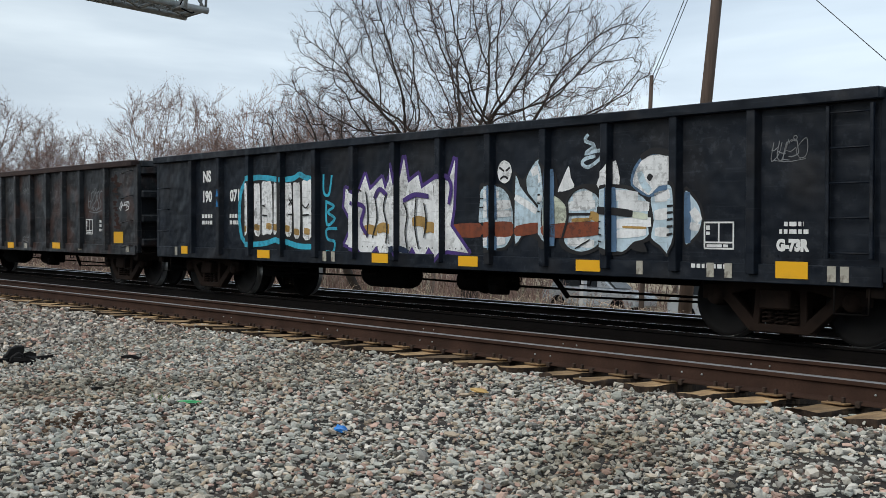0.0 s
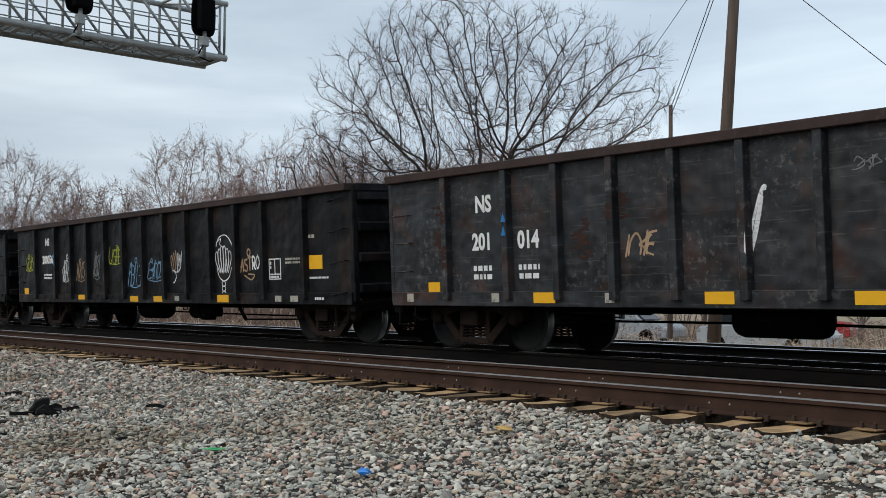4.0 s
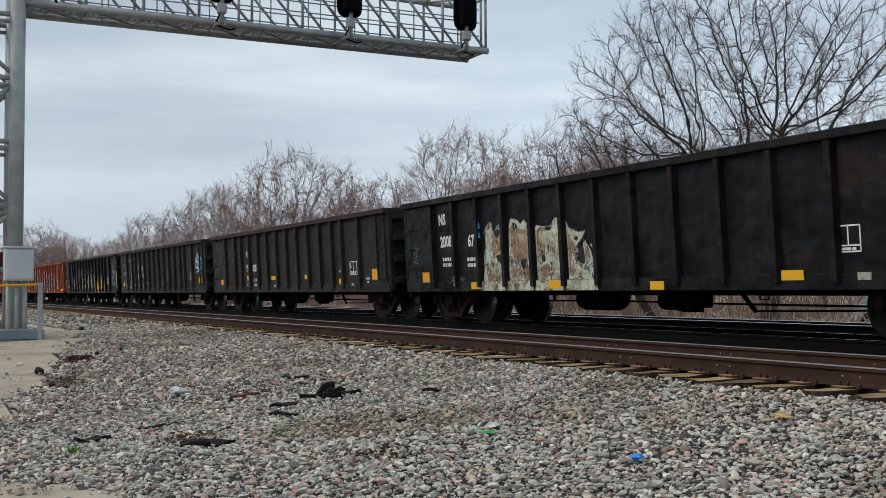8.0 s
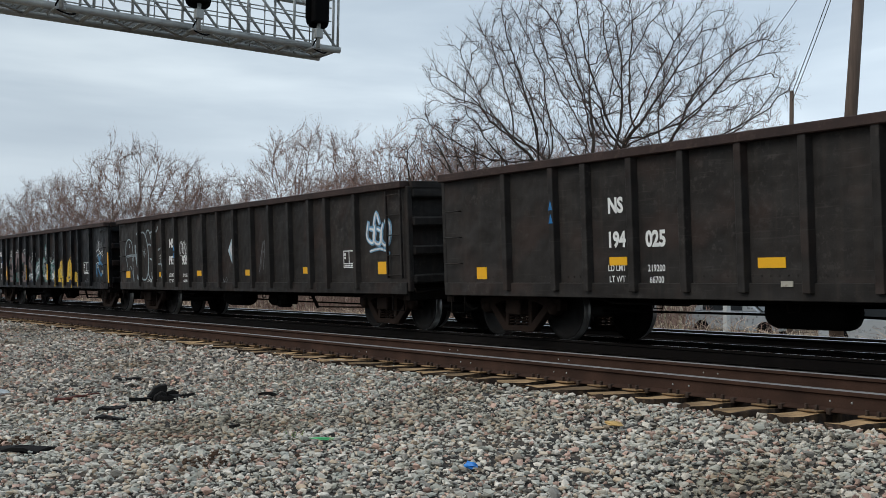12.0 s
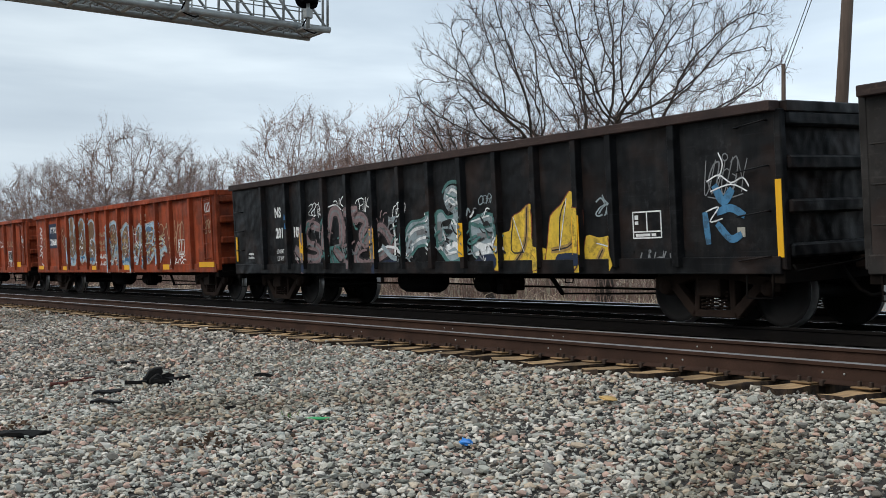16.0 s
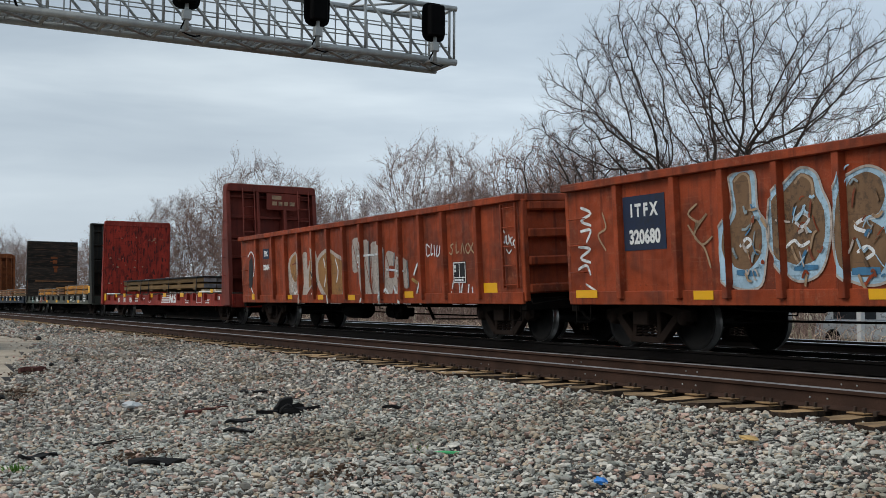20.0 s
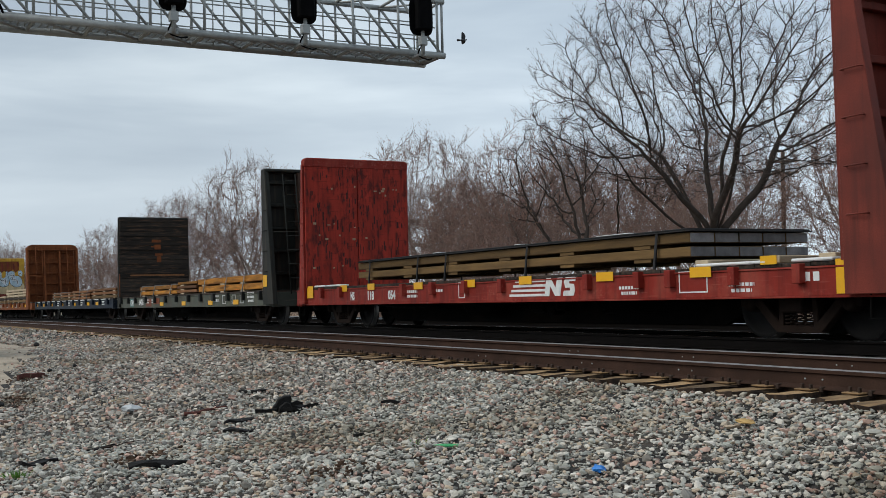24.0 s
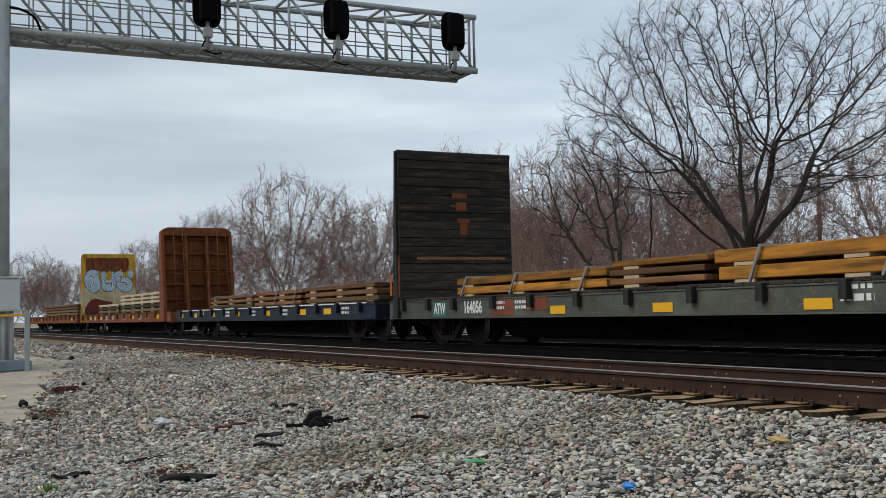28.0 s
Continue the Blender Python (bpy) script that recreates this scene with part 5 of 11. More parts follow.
spray(c1, "pale blue bubble figure outlined in black", [("black", 0.035, ((3.69, 1.58), (4.06, 1.58))),
      ("black", 0.04, ((4.18, 1.85), (3.96, 1.94), (3.79, 1.9), (3.66, 1.76), (3.67, 1.54), (3.58, 1.27))),
      ("black", 0.02, ((3.81, 1.12), (4.06, 1.24)))], 15, "graffiti_letter")
spray(c1, "pale spike over the letters", [("white", 0, ((3.48, 1.88), (3.54, 2.02), (3.67, 2.23), (3.71, 2.07), (3.77, 1.94))),
      ("white", 0, ((4.16, 1.91), (4.22, 2.08), (4.34, 2.16), (4.48, 2.27), (4.54, 1.95)))], 2, "graffiti_letter")
spray(c1, "pale blue bubble figure outlined in black", [("black", 0, ((4.2, 1.85), (4.39, 1.96), (4.68, 1.94), (4.95, 1.84), (5.1, 1.67), (5.12, 1.48), (5.05, 1.25), (4.81, 1.17), (4.58, 1.05), (4.26, 1.11))),
      ("paleblue", 0, ((4.23, 1.82), (4.39, 1.91), (4.67, 1.89), (4.92, 1.79), (5.03, 1.67), (5.07, 1.49), (5.02, 1.32), (4.92, 1.25), (4.78, 1.22), (4.6, 1.09), (4.3, 1.15), (4.23, 1.22))),
      ("white", 0.14, ((4.44, 1.82), (4.8, 1.8))),
      ("white", 0.14, ((4.58, 1.69), (4.98, 1.67))),
      ("white", 0.14, ((4.56, 1.45), (5.01, 1.47))),
      ("white", 0.12, ((4.53, 1.32), (4.94, 1.35))),
      # slate strip: sky light on this post, put into paint
      ("slate", 0.12, ((4.44, 1.88), (4.46, 1.13))),
      ("cream", 0.08, ((4.76, 1.57), (4.98, 1.54))),
      ("ochre", 0.03, ((4.62, 1.41), (4.98, 1.4))),
      ("black", 0.1, ((4.22, 1.63), (4.48, 1.61), (4.74, 1.58))),
      ("black", 0.022, ((4.22, 1.48), (4.33, 1.48)))], 8, "graffiti_letter")
spray(c1, "pale blue bubble figure outlined in black", [("black", 0.022, ((4.22, 1.4), (4.33, 1.39))),
      ("black", 0.022, ((4.22, 1.32), (4.34, 1.31))),
      ("black", 0.022, ((4.22, 1.23), (4.34, 1.22))),
      ("black", 0, ((4.82, 1.21), (4.93, 1.24), (5.01, 1.1), (4.78, 1.12)))], 19, "graffiti_letter")
spray(c1, "pale blue bubble figure outlined in black", [("black", 0, ((5.01, 1.78), (5.15, 1.92), (5.34, 1.97), (5.49, 1.91), (5.51, 1.29), (5.34, 1.03), (5.19, 1.14), (5.03, 1.25))),
      ("paleblue", 0, ((5.05, 1.76), (5.16, 1.87), (5.33, 1.93), (5.45, 1.87), (5.47, 1.3), (5.34, 1.07), (5.2, 1.18), (5.06, 1.28), (5.1, 1.49))),
      ("white", 0.14, ((5.16, 1.78), (5.37, 1.81))),
      ("white", 0.14, ((5.16, 1.56), (5.33, 1.58))),
      ("white", 0.12, ((5.16, 1.35), (5.37, 1.34))),
      ("black", 0.03, ((5.35, 1.66), (5.46, 1.67))),
      ("black", 0.03, ((5.35, 1.58), (5.46, 1.59))),
      ("black", 0.03, ((5.35, 1.49), (5.46, 1.51))),
      ("black", 0.03, ((5.35, 1.41), (5.46, 1.42))),
      ("black", 0.03, ((5.37, 1.31), (5.46, 1.33)))], 10, "graffiti_letter")
spray(c1, "pale blue half disc outlined in black", [("black", 0, ((5.54, 1.88), (5.67, 1.83), (5.8, 1.67), (5.84, 1.49), (5.79, 1.34), (5.67, 1.22), (5.54, 1.19))),
      ("paleblue", 0, ((5.55, 1.83), (5.65, 1.79), (5.76, 1.66), (5.8, 1.49), (5.76, 1.36), (5.66, 1.26), (5.56, 1.22))),
      # slate strip for sky light on the post beside the half disc
      ("slate", 0.1, ((5.59, 1.8), (5.6, 1.25))),
      ("white", 0.12, ((5.69, 1.59), (5.75, 1.51))),
      ("white", 0.1, ((5.67, 1.42), (5.74, 1.41)))], 2, "graffiti_letter")
spray(c1, "white round head with a black eye", [("slate", 0, ((4.74, 1.94), (4.77, 2.14), (4.9, 2.29), (5.04, 2.35), (5.24, 2.36), (5.35, 2.33), (5.35, 1.91), (5.02, 1.78))),
      ("white", 0, ((4.77, 1.96), (4.81, 2.11), (4.9, 2.24), (5.03, 2.3), (5.21, 2.31), (5.33, 2.28), (5.33, 1.95), (5.18, 1.92), (5.03, 1.81), (4.9, 1.87))),
      ("paleblue", 0.1, ((4.89, 2.07), (4.94, 1.96), (5.02, 1.88))),
      ("black", 0, ((5.04, 2.08), (5.09, 2.04), (5.04, 1.98), (4.99, 2.03))),
      ("black", 0.08, ((4.92, 2.29), (5.09, 2.36), (5.33, 2.32)))], 12, "graffiti_letter")
spray(c1, "thin pale blue zigzag", [("paleblue", 0.05, ((4.0, 2.62), (3.96, 2.55), (4.12, 2.48), (3.96, 2.38), (4.22, 2.41), (4.22, 2.31), (4.02, 2.2), (3.91, 2.25), (3.96, 2.31), (4.12, 2.34)))], 2, "graffiti_stroke")
inspection_box(c1, 6.04, 1.31, 0.42, 0.33, Y_SHEET)
lettering(c1, "G-73R", 7.0, 1.2, 0.17, Y_SHEET)
bars(c1, 7.02, 1.42, Y_SHEET, (0.24, 0.36), h=0.05, seed=8)
bars(c1, 5.95, 0.92, -W - 0.053, (0.55,), h=0.05, seed=9)
tags_on(c1, "grey", [(6.95, 2.28, 0.42, 0.25, 71, 5, 0.012)], "faint thin tag")
reflectors(c1, [(-6.84, 0.93, 0.26, 0.16), (-3.84,), (-0.36,), (1.73,), (4.05,), (7.02, 0.93, 0.4, 0.19)])
for x in (-7.2, -1.9, -1.65, 4.9, 5.95, 6.2, 7.5, 7.65):
    placard(c1, x, 0.9, 0.1, 0.17, -W - 0.0545, "faded", "paint_patch")

# second car
c2, h2, side = gondola(-38.25, -22.66, "mottled", "grey-black weathered steel gondola car with brown stains", [x * 0.965 for x in WIDE_END], ladder=False, chord="chord")
stencils(c2, (-5.55, 2.28), ("201", -5.6, 1.72), ("014", -4.62, 1.72), 0.34)
wedge_marks(c2, -5.02, 2.0)
reflectors(c2, [(-6.74, 1.05, 0.28, 0.18), (-4.3,), (-1.38,), (0.56,), (3.56, 0.93, 0.46, 0.15), (6.92, 1.16, 0.46, 0.26)])
for x in (-7.3, -5.3, -3.1, 1.6, 4.95, 7.45):
    placard(c2, x, 0.9, 0.16, 0.13, -W - 0.056, "faded", "pale_tape_patch")
inspection_box(c2, 5.39, 1.4, 0.36, 0.36, Y_SHEET)
bars(c2, 6.0, 1.5, Y_SHEET, (0.12, 0.12, 0.16), h=0.06, seed=2)
tags_on(c2, "peach", [(-2.6, 1.58, 0.5, 0.35, 12, 4, 0.03)], "thin orange tag")
tags_on(c2, "white", [(-0.85, 1.8, 0.1, 0.8, 13, 1, 0.03), (7.2, 1.88, 0.5, 0.2, 14, 4, 0.025)], "thin white tag")
tags_on(c2, "grey", [(5.7, 2.0, 0.7, 0.5, 15, 5, 0.03), (1.45, 1.0, 0.4, 0.3, 16, 4, 0.02), (0.6, 2.35, 0.45, 0.15, 17, 4, 0.015), (1.6, 2.35, 0.45, 0.15, 18, 4, 0.015)], "faint grey tag")
INK["stain"] = material("dark_rust_stain", (0.035, 0.014, 0.01), 0.85, vary=0.4, scale=5, fine=40, bump=0.15)
for x, z, w, hh, seed in ((6.85, 1.95, 0.45, 1.1, 19), (-6.5, 1.85, 0.42, 0.9, 20), (-3.6, 1.7, 0.35, 0.5, 24), (-2.9, 2.1, 0.5, 0.3, 25)):
    rn = random.Random(seed)
    for k in range(9):
        tagged(paint(c2, [("stain", [blob(x + rn.uniform(-0.3, 0.3) * w, z + (k / 8 - 0.5) * hh, w * rn.uniform(0.3, 0.8), hh * rn.uniform(0.06, 0.16), seed * 10 + k, 0.3, 2.2, 18)])], "dark rust smear", "rust_patch"), kind="stuff")

# third car
c3, h3, side = gondola(-55.45, -39.4, "black", "black steel gondola car with scattered white, yellow and blue tags", WIDE_END, ladder=False, chord="chord")
lettering(c3, "NS", -5.87, 2.37, 0.26, Y_SHEET)
lettering(c3, "200056", -5.87, 1.9, 0.29, Y_SHEET)
wedge_marks(c3, -5.2, 1.95)
bars(c3, -5.87, 1.48, Y_SHEET, (0.55, 0.55), "white", h=0.05, seed=5)
tags = ((-7.2, 1.85, 0.5, 0.42, "lime", 31), (-4.65, 1.63, 0.45, 0.62, "white", 32), (-3.65, 1.57, 0.45, 0.5, "peach", 33), (-2.67, 1.66, 0.35, 0.6, "grey", 34), (-1.58, 1.9, 0.62, 0.4, "lime", 35),
        (-0.54, 1.45, 0.62, 0.6, "sky", 36), (0.52, 1.5, 0.7, 0.45, "sky", 37))
for x, z, w, hh, ink, seed in tags:
    tags_on(c3, ink, [(x, z, w, hh, seed, 5, 0.026)], "thin spray-painted tag")
fan = []
for i in range(6):      # a glove-like drawing: fingers over a coiled wrist
    x = 3.3 + i * 0.105
    fan.append(broad([(3.42 + i * 0.06, 1.42), (x - 0.02, 1.62), (x - 0.03, 1.92 - abs(i - 2.5) * 0.05), (x + 0.05, 1.95 - abs(i - 2.5) * 0.05), (x + 0.07, 1.66), (3.46 + i * 0.06, 1.4)], 0.024, 4))
fan += [broad(p, 0.024, 5) for p in ([(3.3, 1.95), (3.42, 2.12), (3.7, 2.16), (3.92, 1.98), (3.97, 1.74)], [(3.32, 1.5), (3.4, 1.32), (3.58, 1.24), (3.78, 1.3), (3.9, 1.5)], [(3.3, 2.02), (3.5, 2.1), (3.45, 1.98), (3.62, 1.92)])]
for z in (1.18, 1.08, 0.98, 0.88):
    fan += ribbon([(3.57 + 0.07 * math.cos(a), z + 0.055 * math.sin(a)) for a in np.linspace(0, math.tau, 11)], 0.022)
tagged(paint(c3, [("white", fan)], "white glove-shaped drawing"), kind="stuff")
glove = [broad([(1.36 + k * 0.07, 1.45), (1.28 + k * 0.1, 1.72), (1.32 + k * 0.1, 1.92 - abs(k - 2) * 0.05), (1.4 + k * 0.08, 1.6)], 0.026, 4) for k in range(5)]
tagged(paint(c3, [("peach", glove[:3]), ("white", glove[3:] + [broad([(1.42, 1.5), (1.52, 1.38), (1.45, 1.25), (1.36, 1.22)], 0.026, 4), broad([(1.36, 1.5), (1.55, 1.45), (1.72, 1.55), (1.8, 1.9)], 0.024, 4)])], "white and peach hand-shaped drawing"), kind="stuff")
ASTRO = ((((0.0, 0.0), (0.35, 1.0), (0.5, 0.05)), ((0.0, 0.4), (0.55, 0.45))), (((0.5, 0.9), (0.1, 0.85), (0.15, 0.55), (0.5, 0.4), (0.4, 0.02), (0.0, 0.1)),), (((0.0, 0.95), (0.6, 1.0)), ((0.3, 0.98), (0.28, 0.0))),
         (((0.1, 0.0), (0.1, 0.95), (0.5, 0.85), (0.45, 0.5), (0.12, 0.45), (0.6, 0.0)),), (((0.3, 1.0), (0.0, 0.5), (0.3, 0.0), (0.6, 0.5), (0.32, 1.0)),))
for k, form in enumerate(ASTRO):
    lines = [broad([(4.26 + k * 0.145 + a * 0.22, 1.4 + 0.015 * k + b * 0.26) for a, b in st], 0.034, 4) for st in form]
    paint(c3, [("white" if k > 2 else "peach", lines)], "white sprayed letter", "graffiti_tag")
paint(c3, [("peach", ribbon([(4.58 + 0.06 * math.cos(a), 1.78 + 0.07 * math.sin(a)) for a in np.linspace(0, math.tau, 12)], 0.03) + [broad([(4.4, 1.34), (4.65, 1.25), (4.78, 1.34), (4.55, 1.36)], 0.028, 4)])], "peach ring and underline", "graffiti_tag")
inspection_box(c3, 5.53, 1.44, 0.42, 0.4, Y_SHEET)
bars(c3, 6.15, 1.6, Y_SHEET, (0.5, 0.5), "faded", h=0.04, seed=12)
reflectors(c3, [(-7.48, 1.05, 0.3, 0.22), (-3.56, 0.91, 0.4, 0.12), (-0.53, 0.87, 0.42, 0.13), (0.68, 0.87, 0.42, 0.13), (3.59, 0.88, 0.46, 0.15), (6.91, 1.54, 0.42, 0.25)])
bars(c3, 7.0, 1.24, Y_SHEET, (0.6,), h=0.035, seed=13)
bars(c3, 6.8, 1.98, Y_SHEET, (0.22,), "faded", h=0.06, seed=17)
for x, w in ((1.59, 0.2), (5.68, 0.22), (6.23, 0.26)):
    placard(c3, x, 0.88, w, 0.11, -W - 0.056, "faded", "pale_tape_patch")
bars(c3, 7.05, 0.86, -W - 0.06, (0.28,), h=0.045, seed=14)

# fourth car
c4, h4, side = gondola(-72.68, -56.6, "black", "black steel gondola car with a peeling cream and rust graffiti panel", EVEN, ladder=False)
stencils(c4, (-6.05, 2.38), ("2008", -5.9, 1.88), ("67", -4.72, 1.85), 0.33)
wedge_marks(c4, -4.15, 2.1)
PEEL = (((-4.09, 0.78), (-4.05, 1.15), (-3.94, 1.49), (-3.94, 2.05), (-3.79, 2.21), (-3.64, 2.21), (-3.59, 2.06), (-3.54, 1.98), (-3.41, 2.13), (-3.3, 2.14), (-3.24, 2.02), (-3.18, 1.85), (-3.17, 0.79)),
        ((-2.98, 0.8), (-2.97, 1.31), (-2.92, 2.06), (-2.84, 2.24), (-2.6, 2.2), (-2.49, 2.11), (-2.38, 2.19), (-2.23, 2.07), (-2.17, 2.04), (-2.16, 1.81), (-2.18, 0.81)),
        ((-1.92, 0.82), (-1.93, 1.15), (-1.93, 2.01), (-1.87, 2.05), (-1.66, 2.02), (-1.46, 2.03), (-1.36, 2.15), (-1.19, 2.14), (-1.17, 1.87), (-1.18, 0.83)),
        ((-0.86, 0.79), (-0.85, 1.38), (-0.87, 2.1), (-0.78, 1.95), (-0.51, 1.85), (-0.32, 1.87), (-0.39, 1.75), (-0.66, 1.52), (-0.6, 1.33), (-0.34, 1.15), (-0.07, 1.33), (-0.05, 0.81)))
BROWN = ((((-3.62, 1.92), (-3.23, 1.85), (-3.19, 1.36), (-3.46, 1.51), (-3.64, 1.7)), ((-3.94, 1.32), (-3.68, 1.2), (-3.56, 0.98), (-3.86, 0.95))),
         (((-2.84, 2.1), (-2.53, 2.01), (-2.27, 1.95), (-2.22, 1.61), (-2.39, 1.2), (-2.66, 1.31), (-2.77, 1.36), (-2.86, 1.73)), ((-2.62, 1.15), (-2.24, 1.3), (-2.2, 0.94), (-2.47, 1.04))),
         (((-1.87, 1.95), (-1.72, 1.97), (-1.65, 1.64), (-1.71, 1.35), (-1.87, 1.3)), ((-1.84, 1.2), (-1.6, 1.3), (-1.54, 1.15), (-1.78, 0.95))),
         (((-0.81, 1.86), (-0.72, 1.62), (-0.76, 1.29), (-0.82, 1.24)), ((-0.27, 1.6), (-0.22, 1.37), (-0.34, 1.24), (-0.36, 1.47))))
BARE = ((((-3.49, 1.51), (-3.21, 1.52), (-3.26, 1.37), (-3.42, 1.38)), ((-3.56, 1.98), (-3.39, 2.05), (-3.29, 1.98), (-3.43, 1.86))),
        (((-2.56, 1.38), (-2.35, 1.41), (-2.32, 1.25), (-2.48, 1.21)), ((-2.77, 2.15), (-2.62, 2.09), (-2.65, 1.99), (-2.76, 2.02))),
        (((-1.77, 1.45), (-1.67, 1.46), (-1.66, 1.35), (-1.75, 1.34)), ((-1.63, 1.99), (-1.46, 1.99), (-1.49, 1.93), (-1.61, 1.93))),
        (((-0.64, 1.76), (-0.53, 1.76), (-0.56, 1.69), (-0.62, 1.7)), ((-0.54, 1.52), (-0.39, 1.56), (-0.37, 1.28), (-0.46, 1.29))))
SCRATCH = ((((-3.97, 2.0), (-3.83, 2.13), (-3.66, 2.15)), ((-3.61, 1.31), (-3.56, 0.98))),
           (((-2.74, 1.15), (-2.65, 1.83), (-2.7, 2.1)), ((-2.39, 1.2), (-2.28, 1.56), (-2.32, 1.92))),
           (((-1.9, 1.8), (-1.84, 1.4), (-1.87, 0.84)), ((-1.61, 1.15), (-1.69, 0.9))),
           (((-0.36, 1.7), (-0.33, 1.47), (-0.31, 1.19)), ((-0.76, 1.29), (-0.57, 1.15), (-0.4, 1.08))))
INK["peelbrown"] = material("flaked_brown_primer", (0.3, 0.2, 0.13), 0.85, vary=0.45, scale=3, fine=30, bump=0.2, streak=0.5, streak_colour=(0.1, 0.05, 0.03), stain=(0.5, 0.46, 0.34), stain_amount=0.9, stain_scale=5, scuff=(0.06, 0.03, 0.02), scuff_amount=1.0, wide=0.05)
INK["peelgreen"] = material("pale_mint_paint", (0.5, 0.6, 0.5), 0.75, vary=0.25, scale=2, fine=30, bump=0.1, stain=(0.5, 0.46, 0.34), stain_amount=0.6, stain_scale=3)
for i, outline in enumerate(PEEL):
    rp = random.Random(800 + i)
    a, b = -4.33 + 1.085 * i + 0.09, -3.245 + 1.085 * i - 0.075
    x0, x1 = outline[0][0], max(x for x, z in outline)

    def in_bay(pts):
        return [(a + (x - x0) / (x1 - x0) * (b - a), z) for x, z in pts]
    flakes = {"peelbrown": [], "black": [], "chalk": []}
    for k in range(20):
        ink = ("peelbrown", "peelbrown", "black", "chalk")[k % 4]
        w = rp.uniform(0.03, 0.12 if ink == "peelbrown" else 0.07)
        flakes[ink].append(blob(rp.uniform(a + 0.1, b - 0.1), rp.uniform(0.95, 1.7), w, w * rp.uniform(0.6, 1.8), 840 + 31 * i + k, 0.5, 2.2, 12))
    layers = [("peel", [in_bay(outline)]), ("peelgreen", [closed(in_bay([(x0 + 0.06 + 0.35 * (i % 2), 1.0), (x0 + 0.4 + 0.35 * (i % 2), 1.05), (x0 + 0.36 + 0.3 * (i % 2), 1.5), (x0 + 0.12 + 0.35 * (i % 2), 1.65)]))]),
              ("peelbrown", [closed(in_bay(q)) for q in BROWN[i]]), ("peelbrown", flakes["peelbrown"]), ("black", [closed(in_bay(q)) for q in BARE[i]] + flakes["black"]),
              ("chalk", flakes["chalk"]), ("black", [broad(in_bay(outline[1:]), 0.014, 2)]), ("chalk", [broad(in_bay(c), 0.02, 4) for c in SCRATCH[i]])]
    tagged(paint(c4, layers, "peeling cream-green paint with brown rust", "peeling_paint"), kind="stuff")
    part("painted_sill", boxed((a - 0.05, b + 0.04, -W - 0.054, -W - 0.0505, 0.79, 0.985)), INK["peel"], c4, m=LEAN)
inspection_box(c4, 5.63, 1.44, 0.42, 0.36, Y_SHEET)
tags_on(c4, "grey", [(-7.5, 1.65, 0.2, 0.4, 66, 2, 0.02), (-5.4, 1.0, 0.6, 0.16, 67, 5, 0.02)], "faint grey tag")
reflectors(c4, [(-7.02, 1.1, 0.36, 0.24), (-4.5, 0.9, 0.46, 0.15), (-1.42, 0.9, 0.42, 0.15), (1.65, 0.86, 0.36, 0.14), (4.65, 0.98, 0.42, 0.14), (7.1, 1.3, 0.42, 0.24)])
placard(c4, 5.9, 0.95, 0.22, 0.1, -W - 0.056, "faded", "pale_tape_patch")

# fifth car
c5, h5, side = gondola(-89.97, -73.72, "brown", "brown-black steel gondola car with yellow reflectors on its side", CLOSE_END, chord="chord")
stencils(c5, (-3.78, 2.09), ("194", -3.78, 1.6), ("025", -3.0, 1.59), 0.3, marks="limits", weight="66700")
wedge_marks(c5, -5.1, 2.1)
reflectors(c5, [(-7.05, 1.15, 0.28, 0.2), (-3.75, 1.3, 0.36, 0.12), (-1.05, 1.24, 0.42, 0.13), (2.14, 1.23, 0.46, 0.13), (4.86, 1.07, 0.42, 0.14), (7.2, 1.23, 0.42, 0.28)])
inspection_box(c5, 5.75, 1.42, 0.5, 0.36, Y_SHEET)
bars(c5, 4.9, 1.42, Y_SHEET, (0.2, 0.36), h=0.06, seed=21)
bars(c5, 6.7, 1.1, Y_SHEET, (0.2, 0.1, 0.06), h=0.05, seed=22)
for x in (-0.8, 5.75):
    placard(c5, x, 0.98, 0.18, 0.07, -W - 0.056, "faded", "pale_tape_patch")

